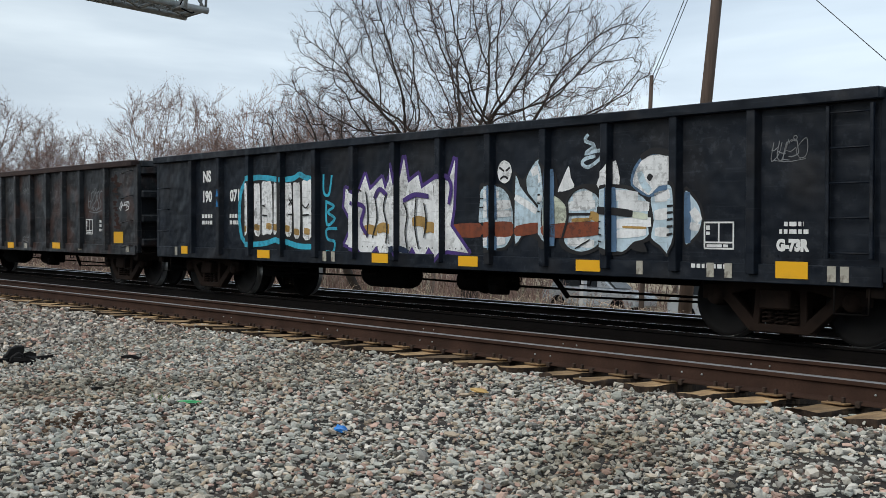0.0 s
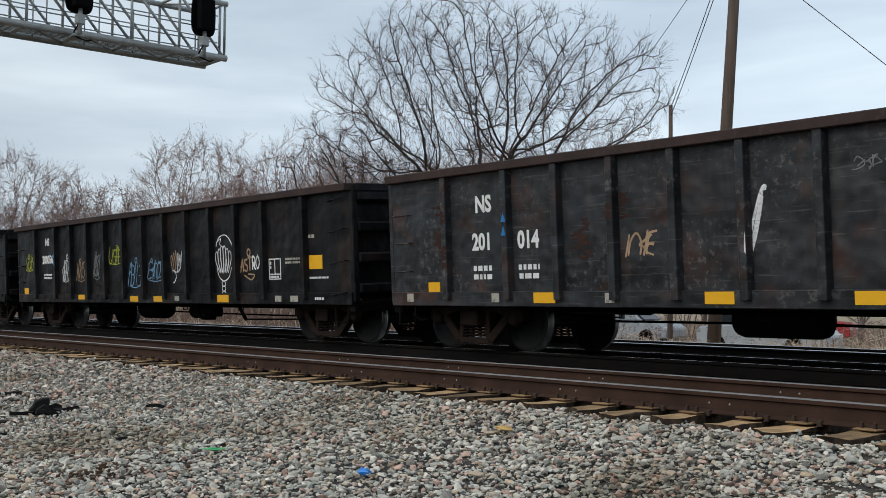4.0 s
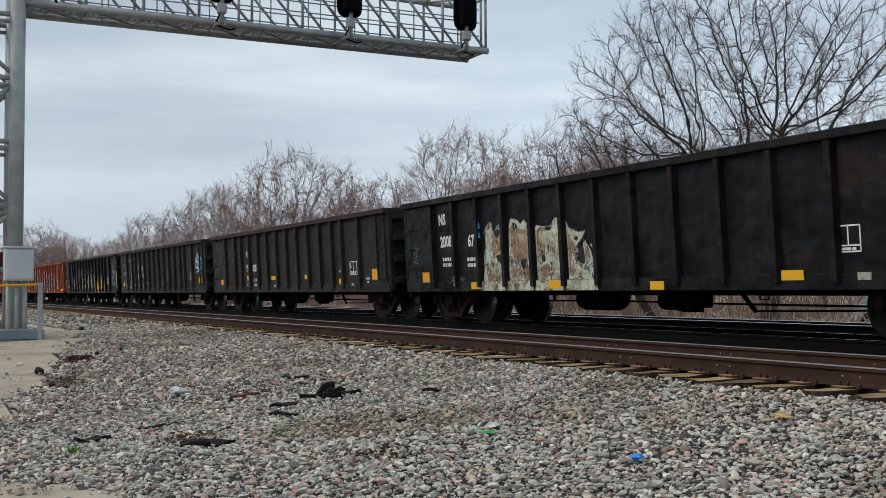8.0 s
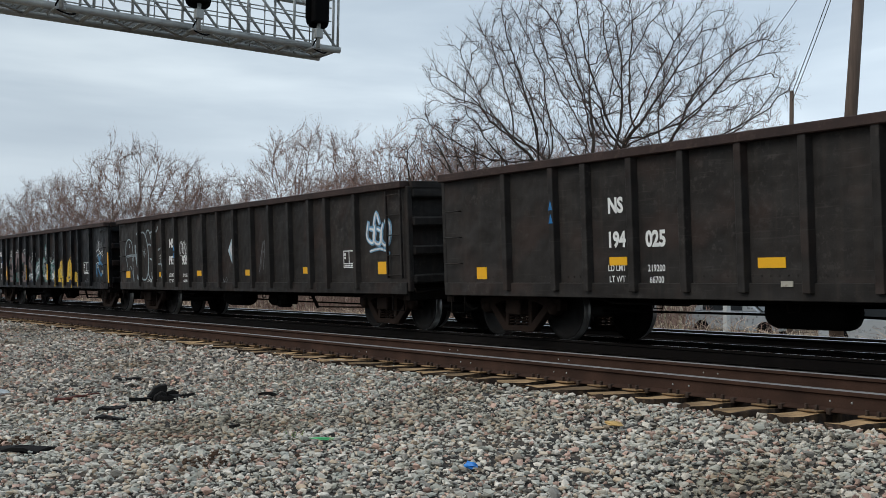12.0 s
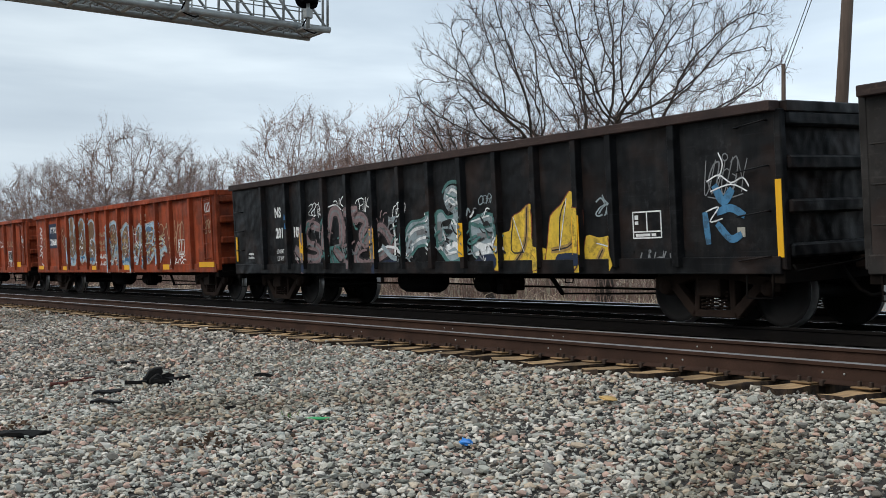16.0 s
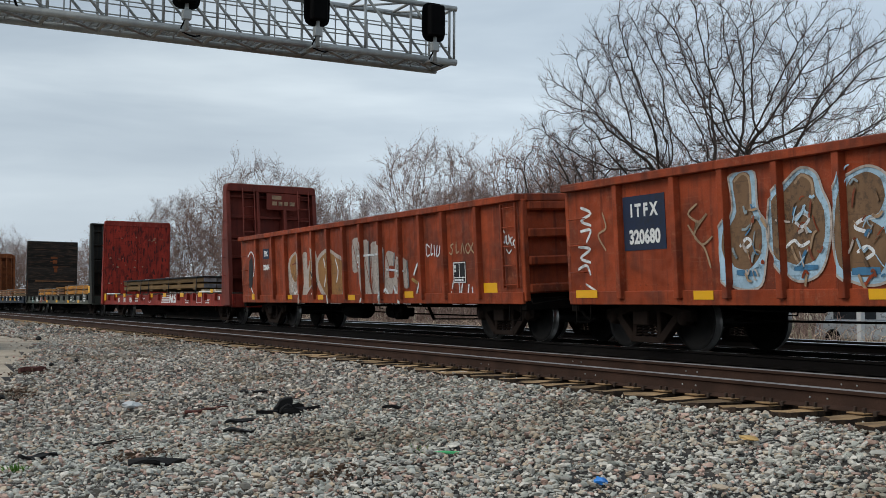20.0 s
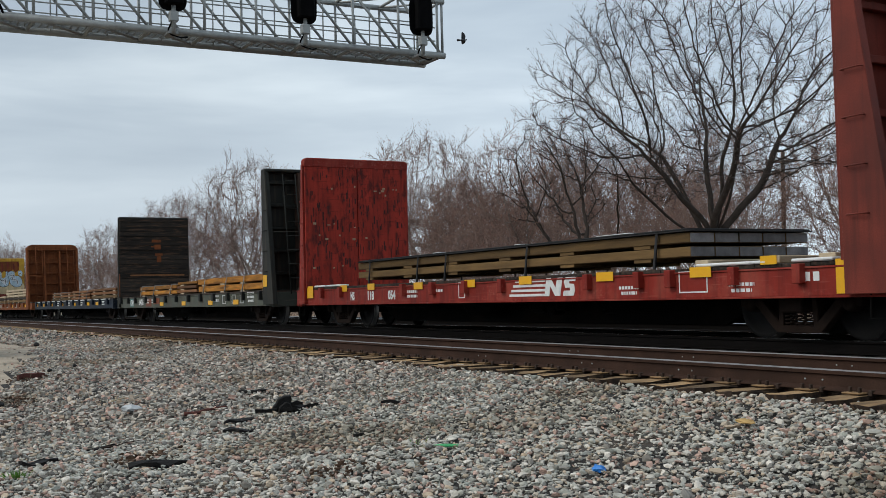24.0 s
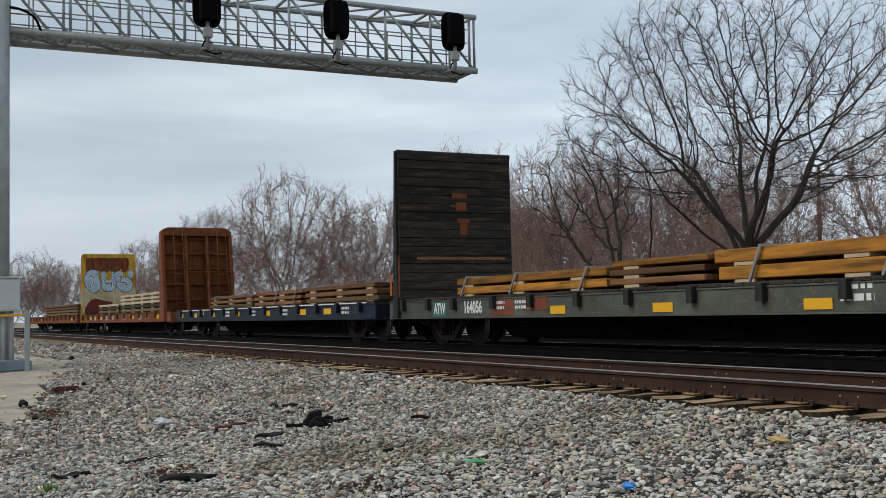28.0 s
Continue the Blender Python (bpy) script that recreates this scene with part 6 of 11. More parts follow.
# sixth car
c6, h6, side = gondola(-107.4, -91.22, "brown", "brown-black steel gondola car with thin white bubble outlines", CLOSE_END, chord="chord")
stencils(c6, (-3.82, 2.05), ("193", -3.86, 1.58), ("939", -2.86, 1.57), 0.32, marks="limits")
wedge_marks(c6, -3.4, 1.85)
DRAWN = (([(-7.45, 1.3), (-7.5, 1.55), (-7.62, 1.8), (-7.55, 2.15), (-7.3, 2.27), (-7.05, 2.15), (-6.97, 1.85), (-6.95, 1.75)], 0.035), ([(-7.55, 1.77), (-7.2, 1.8), (-6.7, 1.8), (-6.6, 1.86), (-6.5, 1.8)], 0.028),
         ([(-7.5, 1.74), (-7.1, 1.76), (-6.6, 1.76), (-6.35, 1.76)], 0.022), ([(-7.05, 1.68), (-6.95, 1.72), (-6.92, 1.66), (-7.0, 1.62), (-7.05, 1.68)], 0.03), ([(-7.0, 1.6), (-6.99, 1.4), (-6.97, 1.25), (-6.93, 1.02)], 0.025),
         ([(-7.32, 1.3), (-7.25, 1.45), (-7.15, 1.42), (-7.0, 1.2), (-6.95, 1.0)], 0.025), ([(-6.6, 2.0), (-6.45, 2.3), (-6.2, 2.44), (-5.95, 2.4), (-5.75, 2.15), (-5.65, 1.75), (-5.68, 1.35), (-5.85, 1.1), (-6.1, 1.06), (-6.3, 1.12)], 0.045),
         ([(-6.75, 2.05), (-6.72, 1.75), (-6.6, 1.45), (-6.45, 1.22), (-6.25, 1.1)], 0.11), ([(-5.85, 2.3), (-5.75, 2.46), (-5.6, 2.48), (-5.48, 2.38), (-5.42, 2.22)], 0.045), ([(-5.42, 2.3), (-5.25, 2.33), (-5.1, 2.42), (-4.95, 2.44), (-4.82, 2.56)], 0.05),
         ([(-5.74, 2.05), (-5.55, 2.08), (-5.4, 2.02), (-5.3, 1.95)], 0.045), ([(-5.33, 1.98), (-5.3, 1.9)], 0.1), ([(-5.52, 1.66), (-5.3, 1.65), (-5.1, 1.63)], 0.05), ([(-5.7, 1.24), (-5.58, 1.1), (-5.41, 1.06), (-5.28, 1.2), (-5.2, 1.33), (-5.12, 1.15), (-5.02, 1.06)], 0.05),
         ([(-4.66, 2.45), (-4.5, 2.3), (-4.44, 2.1), (-4.5, 1.93)], 0.045), ([(-4.86, 1.9), (-4.65, 1.93), (-4.48, 1.8), (-4.43, 1.6), (-4.5, 1.5)], 0.05), ([(-4.86, 1.5), (-4.65, 1.5), (-4.45, 1.48)], 0.045), ([(-4.42, 1.56), (-4.3, 1.4), (-4.3, 1.22), (-4.42, 1.1)], 0.035),
         ([(-6.0, 2.02), (-6.0, 1.7)], 0.025), ([(-6.12, 1.9), (-5.88, 1.8)], 0.025), ([(-6.1, 1.76), (-5.9, 1.94)], 0.025), ([(-7.29, 2.08), (-7.25, 2.12), (-7.21, 2.07), (-7.25, 2.03), (-7.29, 2.07)], 0.022))
for pts, width in DRAWN:
    paint(c6, [("ghost", [broad(pts, width, 4)])], "sprayed chalky white stroke", "graffiti_stroke")
lettering(c6, "YOUR", -5.42, 0.9, 0.2, Y_SHEET, bold=0.0)
lettering(c6, "T.V.", -4.7, 0.9, 0.18, Y_SHEET, bold=0.0)
lettering(c6, ": 8", -4.72, 1.69, 0.16, Y_SHEET, bold=0.0)
tags_on(c6, "white", [(-5.6, 0.98, 0.35, 0.16, 150, 4, 0.018), (-2.95, 1.88, 0.55, 0.35, 152, 5, 0.015)], "small white tag")
for ink, width in (("sky", 0.11), ("white", 0.045)):
    spray(c6, "pale blue bubble letters in one corner" if width > 0.1 else "white lines over the pale blue letters",
          [(ink, width, [(6.73, 2.15), (6.67, 1.88), (6.88, 1.76), (6.97, 1.98), (6.79, 2.04)]), (ink, width, [(6.98, 2.09), (6.92, 1.82), (7.13, 1.73), (7.22, 1.95), (7.06, 2.03)]),
           (ink, width, [(7.27, 2.1), (7.18, 1.86), (7.33, 1.7), (7.5, 1.8), (7.52, 2.12), (7.36, 2.16)]), (ink, width, [(6.94, 2.11), (7.04, 2.33), (7.15, 2.14)]),
           (ink, width * 0.6, [(6.78, 1.6), (7.18, 1.64), (7.49, 1.55)])], 2 if width > 0.1 else 8)
tags_on(c6, "grey", [(1.9, 1.6, 0.2, 0.8, 155, 1, 0.02), (-0.25, 1.0, 0.2, 0.2, 156, 2, 0.015)], "faint chalk mark")
paint(c6, [("paleblue", [[(-0.03, 1.77), (0.2, 1.45), (0.43, 1.77), (0.2, 2.05)]]), ("white", [[(0.07, 1.8), (0.2, 1.62), (0.35, 1.8), (0.2, 1.96)]])], "pale diamond placard", "diamond_placard")
reflectors(c6, [(-7.43, 1.22, 0.36, 0.2), (-4.6, 1.21, 0.4, 0.13), (-1.8, 1.22, 0.48, 0.14), (1.2, 1.22, 0.48, 0.14), (4.15, 1.25, 0.45, 0.14), (7.24, 1.27, 0.4, 0.24)])
inspection_box(c6, 5.93, 1.46, 0.45, 0.35, Y_SHEET)

# seventh car
c7, h7, side = gondola(-124.5, -108.6, "black", "black steel gondola car with pink, white and yellow graffiti", CLOSE_END, ladder=False, chord="chord")
stencils(c7, (-5.62, 2.12), ("201", -5.56, 1.66), ("102", -4.72, 1.66), 0.3, marks="limits")
wedge_marks(c7, -5.1, 1.95)
tags_on(c7, "white", [(-3.85, 2.12, 0.55, 0.3, 163, 4, 0.02), (-2.85, 2.15, 0.4, 0.35, 164, 3, 0.02), (-1.9, 2.1, 0.6, 0.3, 165, 4, 0.02), (-0.6, 1.95, 0.4, 0.3, 166, 3, 0.02)], "thin white arrow tag")
spray(c7, "green and dark blue sprayed patches", [("teal", 0, ((-3.42, 1.29), (-3.05, 1.34), (-2.56, 1.27), (-2.7, 0.96), (-2.81, 0.68), (-3.08, 0.73), (-3.29, 0.95))),
      ("deepblue", 0, ((-4.39, 0.97), (-3.69, 1.02), (-3.62, 0.69), (-4.44, 0.69))),
      ("deepblue", 0, ((-1.56, 0.97), (-0.8, 1.04), (-0.76, 0.76), (-1.52, 0.73))),
      ("teal", 0, ((-3.67, 1.56), (-3.35, 1.93), (-3.32, 1.48), (-3.54, 1.31))),
      ("deepblue", 0, ((1.78, 1.07), (2.39, 1.09), (2.39, 0.87), (1.75, 0.87)))], 0, "sprayed_patch")
spray(c7, "dull pink letter outlined in black", [("black", 0.28, ((-3.74, 1.74), (-4.14, 1.81), (-4.34, 1.63), (-4.2, 1.4), (-3.85, 1.33), (-3.71, 1.2), (-3.9, 1.07), (-4.4, 1.12), (-4.77, 1.29))),
      ("pink", 0.2, ((-3.74, 1.74), (-4.14, 1.81), (-4.34, 1.63), (-4.2, 1.4), (-3.85, 1.33), (-3.71, 1.2), (-3.9, 1.07), (-4.4, 1.12), (-4.77, 1.29))),
      ("grey", 0.05, ((-3.74, 1.74), (-4.14, 1.81), (-4.34, 1.63), (-4.2, 1.4), (-3.85, 1.33), (-3.71, 1.2), (-3.9, 1.07), (-4.4, 1.12), (-4.77, 1.29)))], 4, "graffiti_letter")
spray(c7, "dull pink letter outlined in black", [("black", 0.28, ((-3.42, 1.35), (-3.27, 1.75), (-3.13, 2.02), (-2.86, 2.01), (-2.76, 1.73), (-2.79, 1.37))),
      ("pink", 0.2, ((-3.42, 1.35), (-3.27, 1.75), (-3.13, 2.02), (-2.86, 2.01), (-2.76, 1.73), (-2.79, 1.37))),
      ("grey", 0.05, ((-3.42, 1.35), (-3.27, 1.75), (-3.13, 2.02), (-2.86, 2.01), (-2.76, 1.73), (-2.79, 1.37)))], 4, "graffiti_letter")
spray(c7, "dull pink letter outlined in black", [("black", 0.28, ((-2.57, 1.9), (-2.53, 1.64), (-2.56, 1.39))),
      ("pink", 0.2, ((-2.57, 1.9), (-2.53, 1.64), (-2.56, 1.39))),
      ("grey", 0.05, ((-2.57, 1.9), (-2.53, 1.64), (-2.56, 1.39)))], 4, "graffiti_letter")
spray(c7, "dull pink letter outlined in black", [("black", 0.28, ((-2.24, 1.87), (-1.97, 1.88), (-1.8, 1.75), (-2.0, 1.53), (-1.84, 1.36), (-1.62, 1.61))),
      ("pink", 0.2, ((-2.24, 1.87), (-1.97, 1.88), (-1.8, 1.75), (-2.0, 1.53), (-1.84, 1.36), (-1.62, 1.61))),
      ("grey", 0.05, ((-2.24, 1.87), (-1.97, 1.88), (-1.8, 1.75), (-2.0, 1.53), (-1.84, 1.36), (-1.62, 1.61)))], 4, "graffiti_letter")
spray(c7, "dull pink letter outlined in black", [("black", 0.28, ((-2.1, 1.32), (-2.23, 1.05), (-1.9, 0.93), (-1.58, 1.0))),
      ("pink", 0.2, ((-2.1, 1.32), (-2.23, 1.05), (-1.9, 0.93), (-1.58, 1.0))),
      ("grey", 0.05, ((-2.1, 1.32), (-2.23, 1.05), (-1.9, 0.93), (-1.58, 1.0)))], 4, "graffiti_letter")
spray(c7, "dull pink letter outlined in black", [("black", 0.28, ((-1.46, 1.52), (-1.27, 1.65), (-1.07, 1.55), (-0.92, 1.39))),
      ("pink", 0.2, ((-1.46, 1.52), (-1.27, 1.65), (-1.07, 1.55), (-0.92, 1.39))),
      ("grey", 0.05, ((-1.46, 1.52), (-1.27, 1.65), (-1.07, 1.55), (-0.92, 1.39)))], 4, "graffiti_letter")
spray(c7, "dull pink letter outlined in black", [("black", 0.28, ((-1.46, 1.33), (-1.49, 1.09), (-1.14, 1.18), (-0.87, 1.25))),
      ("pink", 0.2, ((-1.46, 1.33), (-1.49, 1.09), (-1.14, 1.18), (-0.87, 1.25))),
      ("grey", 0.05, ((-1.46, 1.33), (-1.49, 1.09), (-1.14, 1.18), (-0.87, 1.25)))], 4, "graffiti_letter")
spray(c7, "dull pink letter outlined in black", [("black", 0.28, ((-3.05, 1.26), (-2.72, 1.04), (-2.46, 0.96))),
      ("pink", 0.2, ((-3.05, 1.26), (-2.72, 1.04), (-2.46, 0.96))),
      ("grey", 0.05, ((-3.05, 1.26), (-2.72, 1.04), (-2.46, 0.96)))], 4, "graffiti_letter")
spray(c7, "dull pink letter outlined in black", [("black", 0.28, ((-2.44, 2.0), (-2.17, 2.02))),
      ("pink", 0.2, ((-2.44, 2.0), (-2.17, 2.02))),
      ("grey", 0.05, ((-2.44, 2.0), (-2.17, 2.02)))], 4, "graffiti_letter")
spray(c7, "thin pale edge under the letters", [("pink", 0.04, ((-4.9, 1.26), (-4.67, 0.93), (-4.29, 0.75), (-3.69, 0.67), (-3.13, 0.71))),
      ("pink", 0.04, ((-3.13, 0.69), (-2.86, 0.63), (-2.47, 0.71), (-2.09, 0.73), (-1.49, 0.68), (-1.15, 0.74), (-0.77, 0.69))),
      ("white", 0.025, ((-3.27, 2.14), (-2.96, 2.17), (-2.75, 2.06)))], 3, "graffiti_line")
spray(c7, "pale blue creature-like shape", [("teal", 0, ((-0.5, 1.29), (-0.41, 1.58), (-0.2, 1.74), (0.13, 1.76), (0.55, 1.88), (0.65, 1.49), (0.41, 1.27), (0.01, 1.24), (-0.27, 1.05), (-0.46, 1.11))),
      ("ghost", 0, ((-0.43, 1.31), (-0.36, 1.55), (-0.18, 1.7), (0.13, 1.72), (0.51, 1.81), (0.58, 1.5), (0.37, 1.32), (-0.01, 1.29), (-0.29, 1.11), (-0.42, 1.17))),
      ("white", 0.06, ((-0.31, 1.44), (-0.09, 1.57), (0.21, 1.6))),
      ("white", 0.05, ((-0.21, 1.29), (0.06, 1.4), (0.39, 1.43))),
      ("grey", 0.1, ((0.01, 1.51), (0.3, 1.54))),
      ("teal", 0.03, ((-0.34, 1.5), (-0.04, 1.65), (0.44, 1.69))),
      ("white", 0.05, ((-1.37, 1.2), (-1.03, 1.28), (-0.6, 1.22), (-0.34, 1.1))),
      ("ghost", 0.1, ((-1.2, 1.29), (-0.92, 1.1), (-0.76, 1.06))),
      ("white", 0.06, ((-0.79, 1.72), (-0.75, 1.45), (-0.77, 1.14)))], 4, "graffiti_letter")
spray(c7, "pale blue creature-like shape", [("ghost", 0.12, ((-0.91, 1.76), (-0.68, 1.79)))], 13, "graffiti_letter")
spray(c7, "pale blue creature-like shape", [("teal", 0, ((0.6, 1.85), (0.82, 1.89), (0.96, 1.78), (1.39, 1.8), (1.41, 1.32), (1.34, 1.01), (0.95, 0.93), (0.74, 1.09), (0.58, 1.26))),
      ("ghost", 0, ((0.66, 1.79), (0.82, 1.84), (0.96, 1.72), (1.33, 1.75), (1.36, 1.34), (1.28, 1.06), (0.99, 1.0), (0.81, 1.14), (0.65, 1.3))),
      ("white", 0.1, ((1.11, 1.67), (1.27, 1.63), (1.24, 1.42))),
      ("white", 0.1, ((0.89, 1.21), (1.15, 1.28), (1.26, 1.21))),
      ("black", 0.04, ((0.83, 1.67), (1.08, 1.7), (0.87, 1.55), (1.1, 1.51), (0.88, 1.4), (1.08, 1.34))),
      ("grey", 0.14, ((0.72, 1.64), (0.72, 1.39))),
      ("white", 0.05, ((0.89, 1.11), (1.19, 1.15)))], 6, "graffiti_letter")
spray(c7, "pale blue round scribble", [("teal", 0.06, ((0.86, 2.2), (1.03, 2.34), (1.29, 2.34), (1.41, 2.22))),
      ("ghost", 0, ((1.16, 2.3), (1.33, 2.23), (1.42, 2.07), (1.35, 1.9), (1.16, 1.82), (0.96, 1.9), (0.88, 2.08), (0.96, 2.25))),
      ("white", 0.05, ((0.99, 2.12), (1.14, 2.22), (1.31, 2.14), (1.29, 2.0), (1.12, 1.96), (1.03, 2.05))),
      ("grey", 0.05, ((1.05, 1.98), (1.2, 1.91), (1.34, 1.98))),
      ("teal", 0.03, ((0.96, 2.16), (1.2, 2.08), (1.37, 2.1))),
      ("white", 0.03, ((0.94, 2.02), (1.12, 2.08), (1.33, 1.93))),
      ("ghost", 0.2, ((1.24, 1.85), (1.28, 1.73)))], 8, "graffiti_letter")
spray(c7, "pale blue bird-like shape", [("teal", 0, ((1.58, 1.65), (2.02, 1.79), (2.41, 1.69), (2.4, 1.05), (1.69, 1.04), (1.61, 1.32))),
      ("ghost", 0, ((1.65, 1.63), (2.01, 1.73), (2.37, 1.65), (2.36, 1.09), (1.72, 1.08), (1.66, 1.3))),
      ("teal", 0.07, ((1.66, 1.62), (1.93, 1.56), (2.31, 1.59))),
      ("white", 0.12, ((1.77, 1.28), (2.0, 1.21), (2.3, 1.25))),
      ("white", 0.08, ((1.77, 1.11), (2.15, 1.15))),
      ("grey", 0.1, ((1.85, 1.41), (2.16, 1.42))),
      ("white", 0.03, ((1.66, 1.65), (2.01, 1.71), (2.16, 1.73)))], 4, "graffiti_letter")
spray(c7, "yellow field under the letters", [("yellow", 0, ((2.45, 0.82), (2.5, 1.2), (3.0, 1.3), (3.6, 1.15), (4.3, 1.2), (5.0, 1.1), (5.05, 0.82), (3.8, 0.8)))], 6, "graffiti_field")
spray(c7, "yellow letter with a thin dark outline", [("rust", 0, ((2.34, 0.83), (2.43, 1.38), (2.67, 1.46), (2.76, 1.69), (2.96, 1.76), (3.19, 1.88), (3.37, 1.77), (3.38, 1.44), (3.32, 1.12), (3.49, 0.93), (3.41, 0.82))),
      ("yellow", 0, ((2.37, 0.84), (2.45, 1.39), (2.69, 1.47), (2.78, 1.68), (2.98, 1.75), (3.21, 1.87), (3.35, 1.76), (3.36, 1.45), (3.3, 1.13), (3.47, 0.95), (3.39, 0.83))),
      ("ochre", 0.1, ((3.15, 1.81), (3.07, 1.25), (2.78, 0.94))),
      ("black", 0.025, ((2.8, 1.67), (2.72, 1.15), (3.04, 1.12))),
      ("black", 0.022, ((3.15, 1.81), (3.07, 1.25), (2.78, 0.94))),
      ("white", 0.02, ((2.8, 1.67), (3.04, 1.12)))], 8, "graffiti_letter")
spray(c7, "yellow letter with a thin dark outline", [("rust", 0, ((3.53, 0.82), (3.6, 1.24), (3.69, 1.66), (3.95, 1.83), (4.15, 2.02), (4.28, 1.93), (4.32, 1.77), (4.45, 1.71), (4.4, 1.08), (4.32, 0.82))),
      ("yellow", 0, ((3.56, 0.83), (3.62, 1.25), (3.71, 1.65), (3.97, 1.82), (4.17, 2.01), (4.26, 1.92), (4.3, 1.76), (4.43, 1.7), (4.38, 1.09), (4.3, 0.83))),
      ("ochre", 0.1, ((4.25, 1.7), (4.18, 1.23), (3.72, 1.13))),
      ("black", 0.025, ((4.09, 1.9), (3.93, 1.63), (3.89, 1.13))),
      ("black", 0.022, ((4.25, 1.7), (4.18, 1.23), (3.72, 1.13))),
      ("white", 0.02, ((4.09, 1.9), (3.89, 1.13)))], 8, "graffiti_letter")
spray(c7, "yellow letter with a thin dark outline", [("rust", 0, ((4.42, 0.85), (4.47, 1.32), (4.75, 1.3), (5.04, 1.31), (5.07, 1.16), (4.94, 0.87))),
      ("yellow", 0, ((4.44, 0.86), (4.49, 1.33), (4.77, 1.3), (5.02, 1.32), (5.06, 1.17), (4.92, 0.88))),
      ("ochre", 0.1, ((4.83, 1.12), (4.69, 0.93))),
      ("black", 0.025, ((4.71, 1.22), (4.95, 1.17))),
      ("black", 0.022, ((4.83, 1.12), (4.69, 0.93))),
      ("white", 0.02, ((4.71, 1.22), (4.95, 1.17)))], 8, "graffiti_letter")
spray(c7, "dark blue block under the yellow letters", [("deepblue", 0, ((3.85, 1.07), (4.4, 1.08), (4.39, 0.9), (3.81, 0.9))),
      ("deepblue", 0, ((1.88, 1.07), (2.4, 1.09), (2.39, 0.87), (1.78, 0.88)))], 14, "sprayed_patch")
spray(c7, "dark blue tag with white scratches", [("blue", 0.1, ((6.77, 1.54), (6.81, 1.19))),
      ("blue", 0.12, ((6.96, 1.88), (7.08, 1.7), (7.21, 1.82))),
      ("blue", 0.1, ((7.0, 1.57), (7.2, 1.61), (7.39, 1.52))),
      ("blue", 0.1, ((6.99, 1.4), (7.18, 1.22), (7.33, 1.26))),
      ("white", 0.02, ((6.83, 1.97), (7.03, 2.04), (7.22, 1.93), (7.41, 1.98), (7.5, 1.87))),
      ("white", 0.02, ((6.89, 1.84), (7.22, 1.91), (7.47, 1.81))),
      ("white", 0.02, ((7.03, 2.0), (7.1, 2.17), (7.04, 2.32))),
      ("white", 0.02, ((6.8, 1.58), (7.01, 1.63), (6.86, 1.45), (7.06, 1.48)))], 2, "graffiti_tag")
tags_on(c7, "grey", [(7.1, 2.0, 0.6, 0.5, 196, 6, 0.02), (5.85, 0.98, 0.5, 0.2, 197, 5, 0.025)], "grey tag")
tags_on(c7, "ghost", [(4.9, 1.75, 0.35, 0.3, 198, 3, 0.025), (2.1, 2.0, 0.4, 0.15, 199, 4, 0.02)], "pale blue tag")
flecks(c7, "chance strokes over the pale shapes", [(x, z, w, h, ("white", "teal", "grey", "black", "ghost"), 26) for x, z, w, h in ((0.6, 1.5, 0.8, 0.6), (1.35, 1.5, 0.7, 0.9), (2.1, 1.4, 0.7, 0.7), (-0.4, 1.2, 0.6, 0.5))], 8)
flecks(c7, "chance strokes over the pink letters", [(x, 1.45, 0.9, 0.9, ("black", "pink", "teal", "grey"), 18) for x in (-3.9, -3.0, -2.1, -1.2)], 9)
inspection_box(c7, 5.72, 1.45, 0.55, 0.38, Y_SHEET)
for x in (-7.85, -4.36, -1.46, 1.45, 4.36, 7.95):
    edge_y = -W - PROUD - 0.012 if abs(x) < 7 else -W - 0.028
    placard(c7, x, 1.35 if x < 7 else 1.45, 0.15 if abs(x) < 7 else 0.09, 0.58 if x < 7 else 0.95, edge_y, name="upright_reflector")
placard(c7, 7.35, 1.3, 0.12, 0.12, Y_SHEET, "faded", "pale_tape_patch")
bars(c7, -7.1, 1.2, Y_SHEET, (0.25, 0.3), h=0.05, seed=31)

# eighth car
c8, h8, side = gondola(-141.8, -125.66, "oxide", "red-brown steel gondola car with blue and white graffiti", WIDE_END, z_top=2.86, z_low=0.8)
part("name_panel", boxed((-6.5, -5.47, -W - 0.02, -W - 0.0135, 1.66, 2.52)), INK["deepblue"], c8, m=LEAN)
lettering(c8, "I T F X", -5.98, 2.28, 0.27, -W - 0.024)
lettering(c8, "320680", -5.98, 1.86, 0.3, -W - 0.024)
spray(c8, "olive bubble letter edged in pale blue", [("iceblue", 0, ((-4.07, 2.6), (-3.81, 2.71), (-3.55, 2.62), (-3.52, 2.13), (-3.34, 1.86), (-3.41, 1.43), (-3.52, 1.08), (-3.85, 1.02), (-4.18, 1.13), (-4.31, 1.45), (-4.26, 1.84), (-4.02, 2.14))),
      ("olive", 0, ((-3.99, 2.54), (-3.81, 2.65), (-3.65, 2.59), (-3.65, 2.12), (-3.48, 1.86), (-3.51, 1.51), (-3.75, 1.3), (-4.04, 1.35), (-4.16, 1.62), (-4.1, 1.89), (-3.94, 2.11))),
      ("peach", 0.04, ((-3.95, 2.54), (-3.79, 2.63), (-3.66, 2.52), (-3.66, 2.14))),
      ("white", 0.045, ((-3.81, 1.58), (-3.68, 1.66), (-3.76, 1.73), (-3.89, 1.63))),
      ("olive", 0.06, ((-3.95, 1.94), (-3.83, 1.61))),
      ("blue", 0.08, ((-3.96, 1.26), (-3.63, 1.24)))], 2, "graffiti_letter", edge="chalk")
